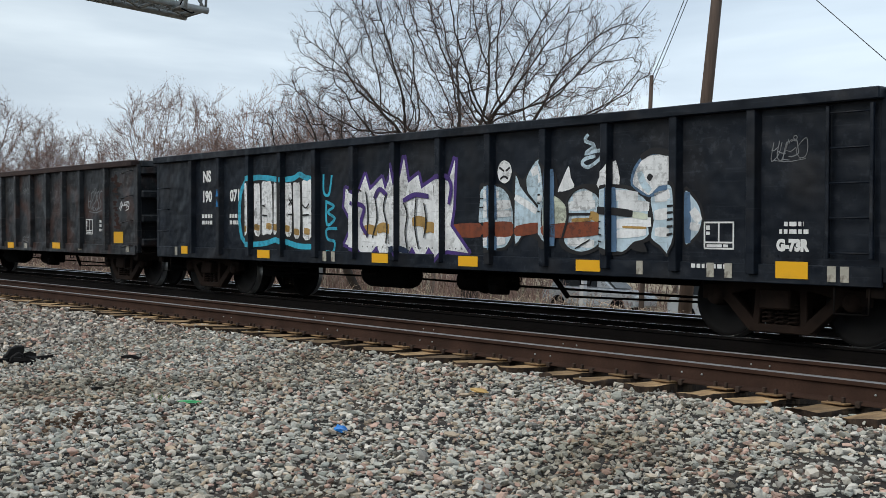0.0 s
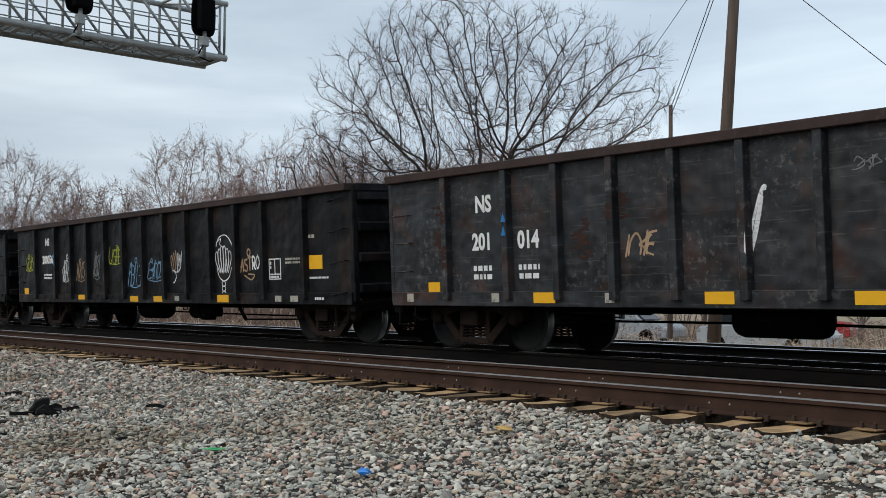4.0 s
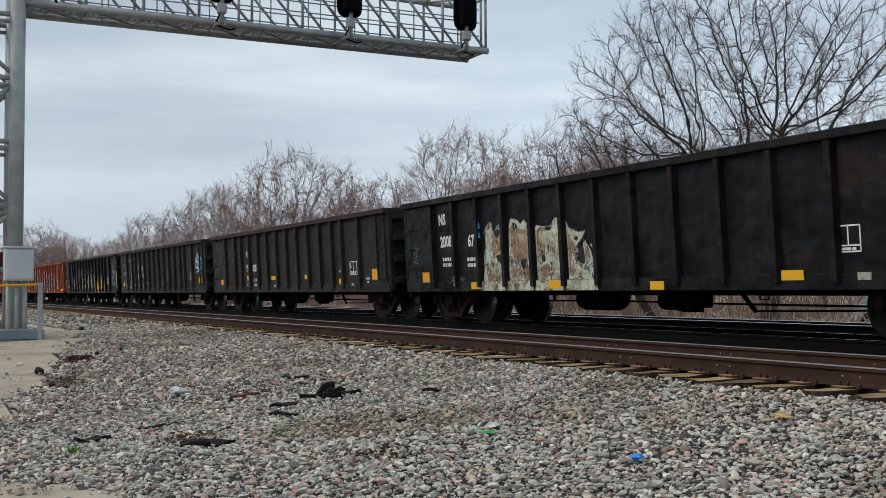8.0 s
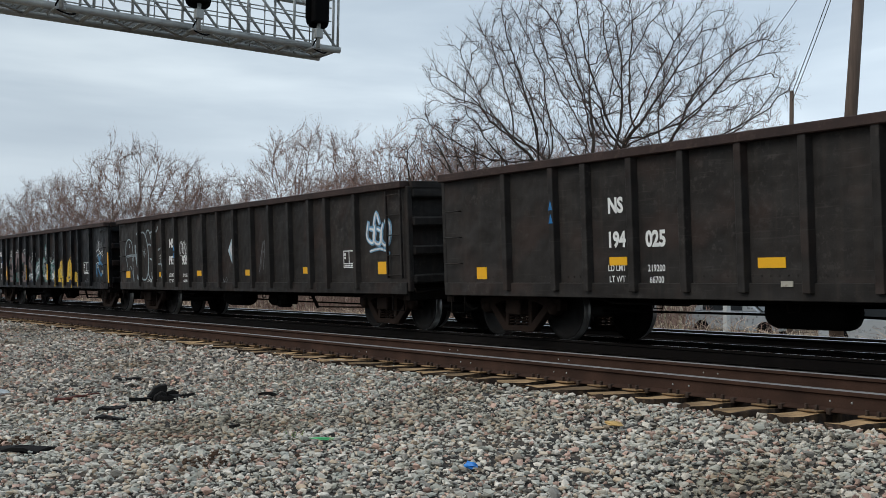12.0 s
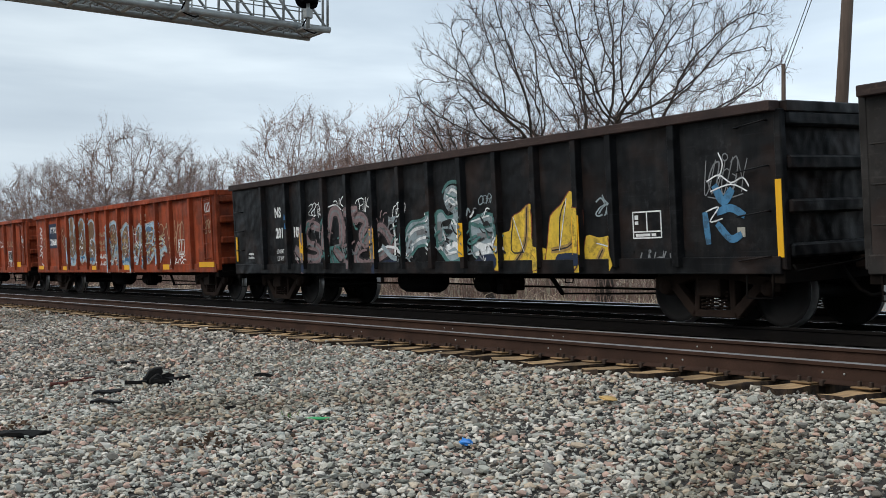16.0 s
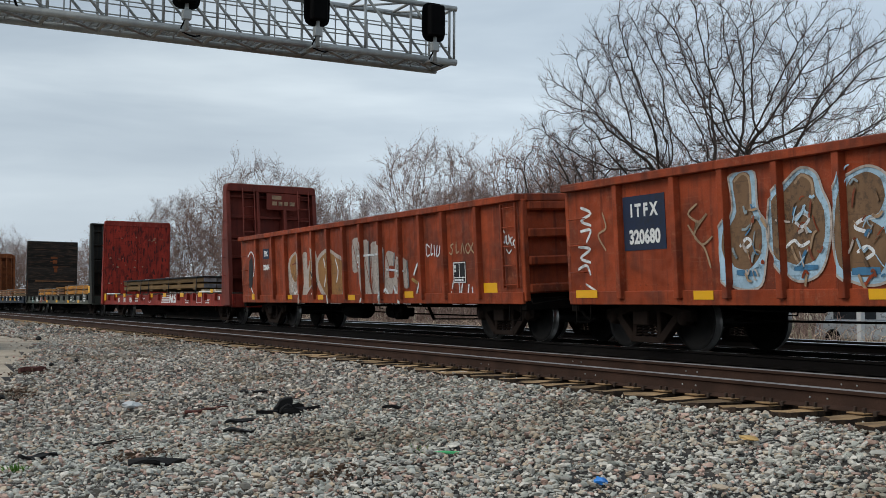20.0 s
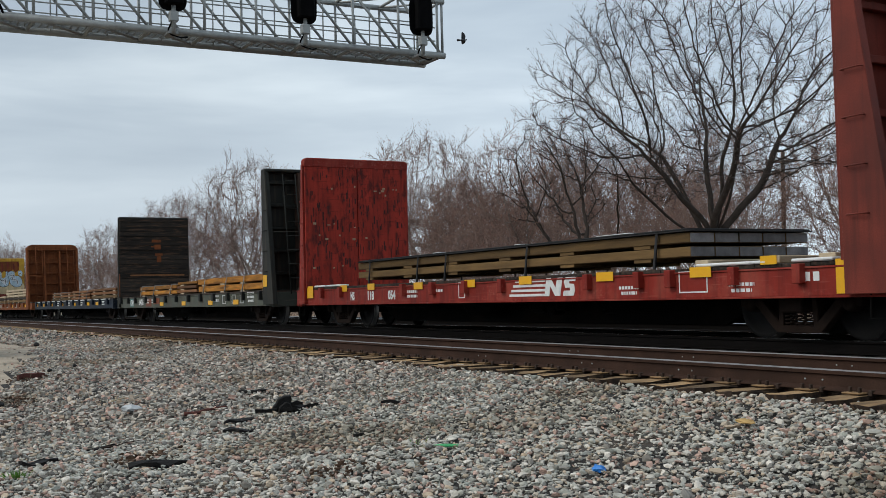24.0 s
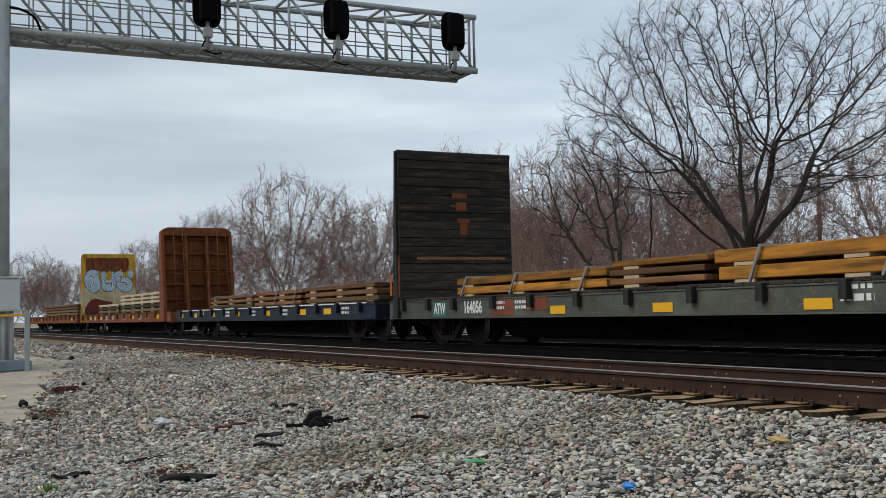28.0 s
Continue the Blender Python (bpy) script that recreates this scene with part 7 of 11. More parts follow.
spray(c8, "olive bubble letter edged in pale blue", [("iceblue", 0, ((-3.31, 2.23), (-2.98, 2.46), (-2.72, 2.6), (-2.47, 2.51), (-2.37, 2.28), (-2.26, 2.02), (-2.29, 1.61), (-2.46, 1.24), (-2.77, 1.12), (-3.03, 1.21), (-3.36, 1.65))),
      ("olive", 0, ((-3.2, 2.16), (-2.93, 2.39), (-2.73, 2.53), (-2.53, 2.45), (-2.49, 2.23), (-2.37, 2.02), (-2.38, 1.67), (-2.54, 1.4), (-2.83, 1.33), (-3.12, 1.43), (-3.25, 1.7))),
      ("peach", 0.04, ((-2.83, 2.41), (-2.71, 2.5), (-2.55, 2.39), (-2.55, 2.13))),
      ("white", 0.045, ((-2.87, 1.94), (-2.73, 2.01), (-2.62, 1.93), (-2.74, 1.83), (-2.85, 1.89))),
      ("white", 0.045, ((-3.03, 1.58), (-2.89, 1.66), (-2.78, 1.58), (-2.64, 1.63))),
      ("blue", 0.07, ((-2.89, 1.29), (-2.53, 1.3)))], 4, "graffiti_letter", edge="chalk")
spray(c8, "olive bubble letter edged in pale blue", [("iceblue", 0, ((-2.04, 2.41), (-1.68, 2.51), (-1.4, 2.39), (-1.31, 2.12), (-1.4, 1.88), (-1.31, 1.68), (-1.33, 1.34), (-1.48, 1.09), (-1.86, 1.07), (-2.17, 1.24), (-2.25, 1.66), (-2.18, 2.17))),
      ("olive", 0, ((-1.93, 2.37), (-1.68, 2.44), (-1.48, 2.34), (-1.43, 2.12), (-1.53, 1.93), (-1.69, 1.87), (-1.46, 1.72), (-1.43, 1.44), (-1.54, 1.21), (-1.84, 1.16), (-2.08, 1.31), (-2.14, 1.66), (-2.07, 2.14))),
      ("white", 0.05, ((-1.55, 1.89), (-1.81, 1.85), (-1.89, 1.77), (-1.73, 1.71))),
      ("white", 0.045, ((-1.87, 1.47), (-1.73, 1.53), (-1.63, 1.45), (-1.77, 1.37))),
      ("blue", 0.1, ((-1.94, 1.23), (-1.58, 1.23)))], 2, "graffiti_letter", edge="chalk")
spray(c8, "pale blue and olive swollen letter", [("blue", 0, ((-0.31, 1.86), (-0.2, 2.13), (0.01, 2.26), (0.04, 1.77), (-0.09, 1.5), (-0.03, 1.13), (-0.16, 0.99), (-0.26, 1.32))),
      ("iceblue", 0, ((-0.18, 1.96), (-0.02, 2.23), (0.28, 2.36), (0.65, 2.36), (0.78, 2.09), (0.76, 1.56), (0.88, 1.26), (1.05, 1.0), (0.73, 1.02), (0.58, 1.31), (0.35, 1.13), (0.04, 0.81), (-0.2, 0.81), (0.01, 1.23), (-0.12, 1.59))),
      ("olive", 0, ((0.03, 2.13), (0.3, 2.26), (0.58, 2.26), (0.67, 2.01), (0.64, 1.75), (0.49, 1.57), (0.28, 1.27), (0.06, 1.21), (0.04, 1.77))),
      ("grey", 0.12, ((0.19, 2.12), (0.41, 2.18), (0.54, 2.06))),
      ("peach", 0.05, ((0.07, 1.77), (0.32, 1.83), (0.58, 1.77))),
      ("cream", 0.03, ((0.09, 1.59), (0.45, 1.59))),
      ("olive", 0.1, ((0.23, 1.49), (0.19, 1.31)))], 2, "graffiti_letter", edge="chalk")
spray(c8, "pale blue and olive swollen letter", [("blue", 0.08, ((0.62, 1.57), (0.77, 1.21), (0.89, 1.04)))], 9, "graffiti_letter", edge="chalk")
spray(c8, "pale blue and olive swollen letter", [("iceblue", 0, ((1.01, 1.69), (1.16, 2.05), (1.42, 2.22), (1.66, 2.28), (1.8, 2.15), (1.78, 1.7), (1.81, 1.36), (1.77, 1.12), (1.8, 0.8), (1.48, 0.8), (1.33, 0.9), (1.11, 0.78), (1.06, 1.12))),
      ("olive", 0, ((1.14, 1.71), (1.28, 1.99), (1.48, 2.13), (1.66, 2.18), (1.69, 1.87), (1.69, 1.45), (1.55, 1.19), (1.27, 1.16), (1.15, 1.38))),
      ("ochre", 0.1, ((1.2, 1.72), (1.43, 1.78), (1.63, 1.69))),
      ("peach", 0.04, ((1.28, 1.96), (1.47, 2.03), (1.62, 1.94))),
      ("cream", 0.035, ((1.21, 1.51), (1.63, 1.54))),
      ("blue", 0.1, ((1.16, 1.12), (1.49, 1.19), (1.73, 1.16))),
      ("grey", 0.1, ((1.4, 1.84), (1.56, 1.87)))], 6, "graffiti_letter", edge="chalk")
spray(c8, "pale blue and olive swollen letter", [("blue", 0, ((1.75, 2.12), (1.93, 2.2), (1.97, 1.69), (1.98, 1.11), (1.81, 0.95), (1.77, 1.53))),
      ("iceblue", 0, ((1.92, 2.15), (2.12, 2.21), (2.2, 2.01), (2.17, 1.52), (2.28, 1.35), (2.43, 1.99), (2.64, 2.18), (2.83, 2.16), (2.77, 1.66), (2.59, 1.23), (2.37, 0.91), (2.11, 0.8), (1.98, 1.03))),
      ("slate", 0, ((1.99, 2.1), (2.09, 2.13), (2.1, 1.52), (2.17, 1.11), (2.05, 1.03), (2.0, 1.36))),
      ("olive", 0, ((2.45, 1.89), (2.62, 2.11), (2.73, 2.08), (2.66, 1.66), (2.46, 1.3), (2.34, 1.35))),
      ("peach", 0.04, ((2.01, 1.69), (2.07, 1.36))),
      ("white", 0.04, ((2.11, 2.01), (2.13, 1.52), (2.23, 1.23)))], 8, "graffiti_letter", edge="chalk")
spray(c8, "pale blue and olive swollen letter", [("blue", 0, ((2.81, 2.05), (2.99, 2.11), (3.03, 1.65), (2.96, 1.1), (2.8, 1.03))),
      ("iceblue", 0, ((2.96, 1.96), (3.12, 2.15), (3.51, 2.2), (3.89, 2.23), (3.97, 2.05), (3.9, 1.82), (3.74, 1.68), (3.89, 1.54), (3.86, 1.32), (3.41, 1.07), (3.18, 1.04), (3.05, 0.91), (2.84, 0.89), (2.96, 1.26))),
      ("olive", 0, ((3.11, 1.91), (3.3, 2.05), (3.73, 2.09), (3.82, 1.98), (3.73, 1.81), (3.49, 1.69), (3.73, 1.53), (3.69, 1.37), (3.36, 1.21), (3.11, 1.2), (3.05, 1.64))),
      ("slate", 0.14, ((3.3, 2.0), (3.45, 2.04), (3.6, 2.0))),
      ("peach", 0.05, ((3.1, 1.74), (3.39, 1.78), (3.67, 1.72))),
      ("rust", 0.06, ((3.17, 1.52), (3.48, 1.57))),
      ("cream", 0.03, ((3.11, 1.63), (3.58, 1.64))),
      ("blue", 0.14, ((2.93, 1.1), (3.2, 1.22), (3.46, 1.16)))], 6, "graffiti_letter", edge="chalk")
spray(c8, "pale blue and cream pointed shape", [("blue", 0, ((3.94, 1.75), (4.07, 1.78), (4.08, 1.46), (4.17, 1.09), (4.05, 1.02), (3.99, 1.31))),
      ("iceblue", 0, ((4.04, 1.52), (4.31, 1.45), (4.68, 1.55), (4.79, 1.35), (4.54, 1.38), (4.36, 1.18), (4.18, 1.03), (4.06, 1.06))),
      ("cream", 0.08, ((4.12, 1.71), (4.35, 1.75), (4.61, 1.64))),
      ("peach", 0.05, ((4.08, 1.86), (4.31, 1.79), (4.66, 1.84))),
      ("cream", 0.04, ((4.2, 1.56), (4.39, 1.62), (4.61, 1.57))),
      ("peach", 0.035, ((4.18, 1.97), (4.37, 2.13), (4.56, 2.08), (4.59, 1.93), (4.42, 1.82), (4.2, 1.8))),
      ("peach", 0.035, ((4.59, 1.97), (4.76, 2.03), (4.84, 2.14), (4.87, 1.95), (4.97, 1.57))),
      ("peach", 0.03, ((3.13, 2.33), (3.18, 2.48), (3.24, 2.4), (3.28, 2.47), (3.29, 2.31), (3.19, 2.28), (3.13, 2.35)))], 4, "graffiti_letter", edge="chalk")
spray(c8, "small hand-lettered line", [("peach", 0.035, ((-1.03, 1.95), (-0.96, 2.08), (-0.87, 1.94), (-0.83, 2.05))),
      ("peach", 0.035, ((-0.76, 2.07), (-0.77, 1.94), (-0.68, 1.95), (-0.75, 2.0))),
      ("peach", 0.035, ((-0.62, 1.93), (-0.53, 2.06), (-0.49, 1.94), (-0.58, 1.98))),
      ("peach", 0.035, ((-0.41, 2.05), (-0.33, 1.99), (-0.41, 1.92), (-0.42, 2.05)))], 2, "graffiti_tag")
spray(c8, "small hand-lettered line", [("peach", 0.035, ((-1.05, 1.68), (-0.97, 1.81), (-0.89, 1.68), (-0.85, 1.79))),
      ("peach", 0.035, ((-0.78, 1.8), (-0.79, 1.67), (-0.69, 1.69), (-0.77, 1.74))),
      ("peach", 0.035, ((-0.63, 1.67), (-0.55, 1.79), (-0.51, 1.68), (-0.6, 1.72))),
      ("peach", 0.035, ((-0.42, 1.79), (-0.35, 1.73), (-0.43, 1.66), (-0.44, 1.79)))], 2, "graffiti_tag")
spray(c8, "small hand-lettered line", [("peach", 0.035, ((-1.06, 1.49), (-0.99, 1.62), (-0.9, 1.49), (-0.86, 1.6))),
      ("peach", 0.035, ((-0.79, 1.62), (-0.8, 1.48), (-0.71, 1.5), (-0.78, 1.55))),
      ("peach", 0.035, ((-0.64, 1.48), (-0.56, 1.61), (-0.52, 1.49), (-0.61, 1.53))),
      ("peach", 0.035, ((-0.44, 1.6), (-0.36, 1.55), (-0.44, 1.47), (-0.45, 1.6)))], 2, "graffiti_tag")
spray(c8, "small hand-lettered line", [("white", 0.035, ((-1.07, 1.25), (-1.0, 1.38), (-0.91, 1.25), (-0.87, 1.36))),
      ("white", 0.035, ((-0.81, 1.38), (-0.82, 1.25), (-0.72, 1.26), (-0.8, 1.31))),
      ("white", 0.035, ((-0.66, 1.24), (-0.57, 1.37), (-0.53, 1.26), (-0.63, 1.3))),
      ("white", 0.035, ((-0.45, 1.37), (-0.38, 1.31), (-0.46, 1.24), (-0.47, 1.37)))], 2, "graffiti_tag")
spray(c8, "small hand-lettered line", [("white", 0.035, ((-1.09, 1.01), (-1.02, 1.14), (-0.93, 1.01), (-0.89, 1.12))),
      ("white", 0.035, ((-0.82, 1.14), (-0.83, 1.01), (-0.74, 1.03), (-0.81, 1.08))),
      ("white", 0.035, ((-0.68, 1.01), (-0.59, 1.14), (-0.55, 1.03), (-0.64, 1.07))),
      ("white", 0.035, ((-0.47, 1.14), (-0.39, 1.08), (-0.47, 1.01), (-0.48, 1.14)))], 2, "graffiti_tag")
spray(c8, "white letters down the corner", [("white", 0.05, ((-7.65, 2.44), (-7.38, 2.33), (-7.67, 2.22), (-7.4, 2.13))),
      ("white", 0.05, ((-7.68, 2.04), (-7.4, 2.05), (-7.53, 1.86))),
      ("white", 0.05, ((-7.76, 1.78), (-7.43, 1.73), (-7.72, 1.59), (-7.45, 1.51))),
      ("white", 0.05, ((-7.79, 1.4), (-7.56, 1.46), (-7.46, 1.31))),
      ("white", 0.04, ((-7.59, 1.14), (-7.32, 1.03))),
      ("peach", 0.035, ((-7.05, 2.31), (-6.97, 2.06), (-7.19, 1.95), (-7.0, 1.7))),
      ("peach", 0.035, ((-4.75, 2.28), (-4.94, 2.15), (-4.72, 2.02), (-4.54, 2.13), (-4.83, 1.84), (-4.62, 1.63), (-4.51, 1.35))),
      ("peach", 0.035, ((-4.95, 1.98), (-4.68, 1.69), (-4.45, 1.79)))], 2, "graffiti_tag")
tags_on(c8, "peach", [(5.5, 1.75, 0.8, 0.9, 221, 4, 0.035), (7.6, 1.95, 0.4, 0.35, 223, 3, 0.03)], "peach tag")
tags_on(c8, "white", [(7.62, 2.42, 0.5, 0.25, 226, 4, 0.03), (5.6, 1.05, 0.8, 0.3, 228, 5, 0.03)], "white tag")
flecks(c8, "chance strokes over the swollen letters", [(x, z, w, h, ("ochre", "rust", "cream", "slate", "peach", "oxide_ink", "oxide_ink"), 34) for x, z, w, h in ((0.1, 1.6, 0.7, 1.1), (0.95, 1.55, 0.65, 1.1), (1.75, 1.55, 0.8, 1.1), (2.75, 1.6, 0.9, 1.1), (3.6, 1.5, 0.6, 0.7))], 5)
flecks(c8, "chance strokes over the bubble letters", [(x, 1.6, 0.5, 1.2, ("peach", "oxide_ink", "blue", "rust"), 12) for x in (-3.6, -2.7, -1.7)], 6)
inspection_box(c8, 5.8, 1.45, 0.42, 0.45, Y_SHEET)
reflectors(c8, [(-7.55, 0.98, 0.6, 0.13), (-4.66, 0.95, 0.42, 0.13), (-1.5, 0.95, 0.42, 0.13), (1.58, 0.95, 0.45, 0.14), (4.72, 0.95, 0.45, 0.14), (7.5, 1.0, 0.95, 0.13)])

# ninth car
flecks(c8, "cream and blue strokes over the swollen letters", [(x, z, 0.9, 1.0, ("chalk", "peach", "cream", "ochre", "sky", "white", "blue"), 24) for x, z in ((0.3, 1.6), (1.45, 1.6), (2.3, 1.6), (3.2, 1.7), (4.1, 1.6))], 41)
flecks(c8, "cream strokes over the bubble letters", [(x, 1.8, 0.6, 1.1, ("chalk", "iceblue", "ghost", "olive"), 12) for x in (-3.75, -2.85, -1.8)], 42)
c9, h9, side = gondola(-159.6, -143.3, "oxide", "red-brown steel gondola car with peeling white and gold graffiti", WIDE_END, z_top=2.85, z_low=0.8)
lettering(c9, "TFX", -5.9, 2.25, 0.2, -W - 0.024)
part("name_panel", boxed((-6.15, -5.65, -W - 0.02, -W - 0.0135, 2.1, 2.4)), INK["deepblue"], c9, m=LEAN)
lettering(c9, "320604", -5.92, 1.84, 0.2, Y_SHEET)
spray(c9, "gold letter edged in white", [("chalk", 0, ((-4.08, 1.81), (-3.93, 2.06), (-3.49, 2.22), (-3.1, 2.15), (-3.11, 1.58), (-3.4, 1.02), (-3.99, 1.0), (-4.08, 1.28))),
      ("gold", 0, ((-3.92, 1.85), (-3.78, 2.03), (-3.47, 2.15), (-3.22, 2.08), (-3.28, 1.53), (-3.59, 1.38), (-3.83, 1.57))),
      ("white", 0.05, ((-3.78, 1.28), (-3.63, 1.05), (-3.32, 1.21))),
      ("rust", 0.04, ((-3.74, 1.86), (-3.44, 1.91)))], 2, "graffiti_letter")
spray(c9, "gold letter edged in white", [("chalk", 0, ((-2.93, 2.12), (-2.6, 2.15), (-2.59, 1.69), (-2.21, 2.28), (-1.96, 2.16), (-1.88, 1.85), (-2.15, 1.37), (-2.78, 0.99), (-2.92, 0.76), (-3.25, 0.79), (-2.91, 1.33))),
      ("gold", 0, ((-2.49, 1.63), (-2.25, 2.09), (-2.08, 1.98), (-2.13, 1.5), (-2.54, 1.2))),
      ("black", 0.07, ((-2.12, 1.62), (-1.94, 1.37), (-2.06, 1.19))),
      ("white", 0.04, ((-2.7, 0.99), (-2.52, 0.89), (-2.34, 1.07), (-2.2, 0.86)))], 4, "graffiti_letter")
spray(c9, "gold letter edged in white", [("chalk", 0, ((-1.99, 1.88), (-1.55, 2.15), (-1.0, 2.2), (-0.54, 2.05), (-0.09, 1.89), (-0.07, 1.22), (-0.39, 0.74), (-1.0, 0.77), (-1.53, 0.91), (-1.99, 1.37))),
      ("gold", 0, ((-1.81, 1.85), (-1.48, 2.05), (-1.01, 2.11), (-0.59, 1.96), (-0.19, 1.82), (-0.21, 1.22), (-0.47, 0.86), (-0.92, 0.88), (-1.37, 1.03), (-1.78, 1.39))),
      ("white", 0.05, ((-1.42, 1.95), (-1.31, 1.59), (-1.44, 1.24))),
      ("white", 0.05, ((-0.64, 1.92), (-0.49, 1.62), (-0.61, 1.34))),
      ("rust", 0.04, ((-1.18, 1.82), (-0.89, 1.87), (-0.95, 1.23))),
      ("white", 0.08, ((-1.29, 0.82), (-1.12, 1.0), (-1.0, 0.81)))], 6, "graffiti_letter")
spray(c9, "worn white block letter", [("chalk", 0, ((0.44, 2.35), (0.91, 2.36), (0.9, 1.85), (0.64, 1.81), (0.7, 1.58), (0.4, 1.59))),
      ("rust", 0.03, ((0.44, 2.35), (0.64, 1.81))),
      ("grey", 0.06, ((0.91, 2.36), (0.9, 1.85)))], 2, "graffiti_letter")
spray(c9, "worn white block letter", [("chalk", 0, ((1.0, 2.25), (1.41, 2.27), (1.38, 1.4), (1.56, 0.87), (1.2, 0.83), (0.98, 1.41))),
      ("rust", 0.03, ((1.0, 2.25), (1.56, 0.87))),
      ("grey", 0.06, ((1.41, 2.27), (1.38, 1.4)))], 6, "graffiti_letter")
spray(c9, "worn white block letter", [("chalk", 0, ((1.5, 2.2), (1.92, 2.16), (1.82, 0.77), (1.56, 0.79), (1.47, 1.51))),
      ("rust", 0.03, ((1.5, 2.2), (1.56, 0.79))),
      ("grey", 0.06, ((1.92, 2.16), (1.82, 0.77)))], 2, "graffiti_letter")
spray(c9, "worn white block letter", [("chalk", 0, ((1.99, 2.09), (2.21, 2.04), (2.09, 0.81), (1.86, 0.77))),
      ("rust", 0.03, ((1.99, 2.09), (1.86, 0.77))),
      ("grey", 0.06, ((2.21, 2.04), (2.09, 0.81)))], 6, "graffiti_letter")
spray(c9, "worn white block letter", [("chalk", 0, ((2.31, 1.95), (2.78, 1.94), (2.72, 1.67), (2.46, 1.66), (2.47, 1.38), (2.72, 1.39), (2.67, 1.17), (2.38, 0.77), (2.16, 0.77))),
      ("rust", 0.03, ((2.31, 1.95), (2.46, 1.66))),
      ("grey", 0.06, ((2.78, 1.94), (2.72, 1.67)))], 2, "graffiti_letter")
spray(c9, "worn white block letter", [("chalk", 0, ((2.84, 1.84), (3.41, 1.74), (3.45, 1.18), (3.22, 1.16), (3.15, 1.46), (3.05, 1.16), (2.84, 0.77), (2.67, 0.79))),
      ("rust", 0.03, ((2.84, 1.84), (3.22, 1.16))),
      ("grey", 0.06, ((3.41, 1.74), (3.45, 1.18)))], 6, "graffiti_letter")
spray(c9, "white drips and lines under the letters", [("white", 0.07, ((0.96, 0.82), (1.28, 0.98), (1.56, 0.79))),
      ("white", 0.07, ((1.94, 0.79), (2.25, 1.13), (2.58, 0.77))),
      ("white", 0.07, ((2.7, 1.17), (3.02, 0.87), (3.51, 0.77))),
      ("white", 0.06, ((3.74, 1.44), (3.95, 1.67), (4.01, 1.34), (3.82, 0.96), (4.02, 0.77))),
      ("ochre", 0.08, ((3.65, 1.34), (3.88, 1.26))),
      ("white", 0.05, ((0.75, 1.8), (1.04, 1.68))),
      ("white", 0.05, ((0.99, 1.95), (2.14, 1.95))),
      ("white", 0.05, ((2.38, 1.58), (3.25, 1.53)))], 10, "graffiti_line")
spray(c9, "dark blue shape with white edge", [("white", 0.05, ((-7.57, 2.22), (-7.25, 2.36), (-6.98, 2.13), (-7.12, 1.63), (-7.51, 1.49))),
      ("deepblue", 0.1, ((-7.27, 2.21), (-7.18, 1.77), (-7.46, 1.34))),
      ("white", 0.06, ((-7.46, 1.34), (-7.19, 1.05), (-7.43, 0.9))),
      ("black", 0, ((-7.44, 2.07), (-7.13, 2.12), (-7.23, 1.34), (-7.54, 1.27)))], 2, "graffiti_letter")
spray(c9, "white and peach hand-lettered tag", [("white", 0.035, ((4.49, 2.01), (4.35, 2.07), (4.36, 1.83), (4.49, 1.85))),
      ("white", 0.035, ((4.59, 2.07), (4.55, 1.85), (4.64, 1.87))),
      ("white", 0.035, ((4.71, 2.04), (4.72, 1.82))),
      ("white", 0.035, ((4.85, 2.03), (4.81, 1.81), (4.92, 1.85), (4.97, 2.01))),
      ("peach", 0.035, ((5.55, 2.03), (5.44, 2.0), (5.51, 1.91), (5.45, 1.82), (5.37, 1.86))),
      ("peach", 0.035, ((5.68, 2.05), (5.67, 1.85), (5.77, 1.87))),
      ("peach", 0.035, ((5.87, 1.83), (5.94, 2.02), (6.0, 1.83))),
      ("peach", 0.035, ((6.14, 2.02), (6.06, 1.92), (6.15, 1.82), (6.26, 1.91), (6.17, 2.02))),
      ("peach", 0.035, ((6.37, 2.01), (6.29, 1.91), (6.38, 1.82)))], 2, "graffiti_tag")
spray(c9, "white bubble outline tag", [("white", 0.045, ((5.42, 1.12), (5.51, 1.28), (5.69, 1.26), (5.73, 1.03), (5.63, 0.84), (5.42, 0.88), (5.38, 1.05))),
      ("white", 0.045, ((5.85, 1.2), (5.77, 0.86), (5.99, 0.83))),
      ("white", 0.045, ((6.12, 1.18), (6.05, 0.86), (6.24, 0.83), (6.25, 1.13))),
      ("white", 0.035, ((5.36, 0.81), (5.84, 0.76), (6.46, 0.81)))], 2, "graffiti_tag")
spray(c9, "white rounded tag by the ladder", [("white", 0.04, ((7.55, 2.16), (7.49, 2.2), (7.45, 2.03), (7.54, 1.97), (7.57, 2.08))),
      ("white", 0.04, ((7.61, 2.09), (7.62, 1.95), (7.71, 1.98), (7.7, 2.1))),
      ("white", 0.04, ((7.82, 2.05), (7.75, 2.01), (7.81, 1.89))),
      ("white", 0.04, ((7.92, 2.01), (7.85, 1.95), (7.91, 1.86))),
      ("white", 0.03, ((7.61, 1.83), (7.69, 1.76), (7.78, 1.82)))], 2, "graffiti_tag")
part("stencil_plate", boxed((5.5, 6.02, -W - 0.02, -W - 0.0135, 1.22, 1.66)), INK["black"], c9, m=LEAN)
inspection_box(c9, 5.76, 1.44, 0.5, 0.42, -W - 0.024)
reflectors(c9, [(-7.1, 0.98, 0.24, 0.18), (-3.95, 0.96, 0.36, 0.12), (-1.67, 0.95, 0.36, 0.12), (0.35, 0.94, 0.4, 0.13), (3.5, 1.0, 0.42, 0.14), (6.95, 1.08, 0.5, 0.26)])

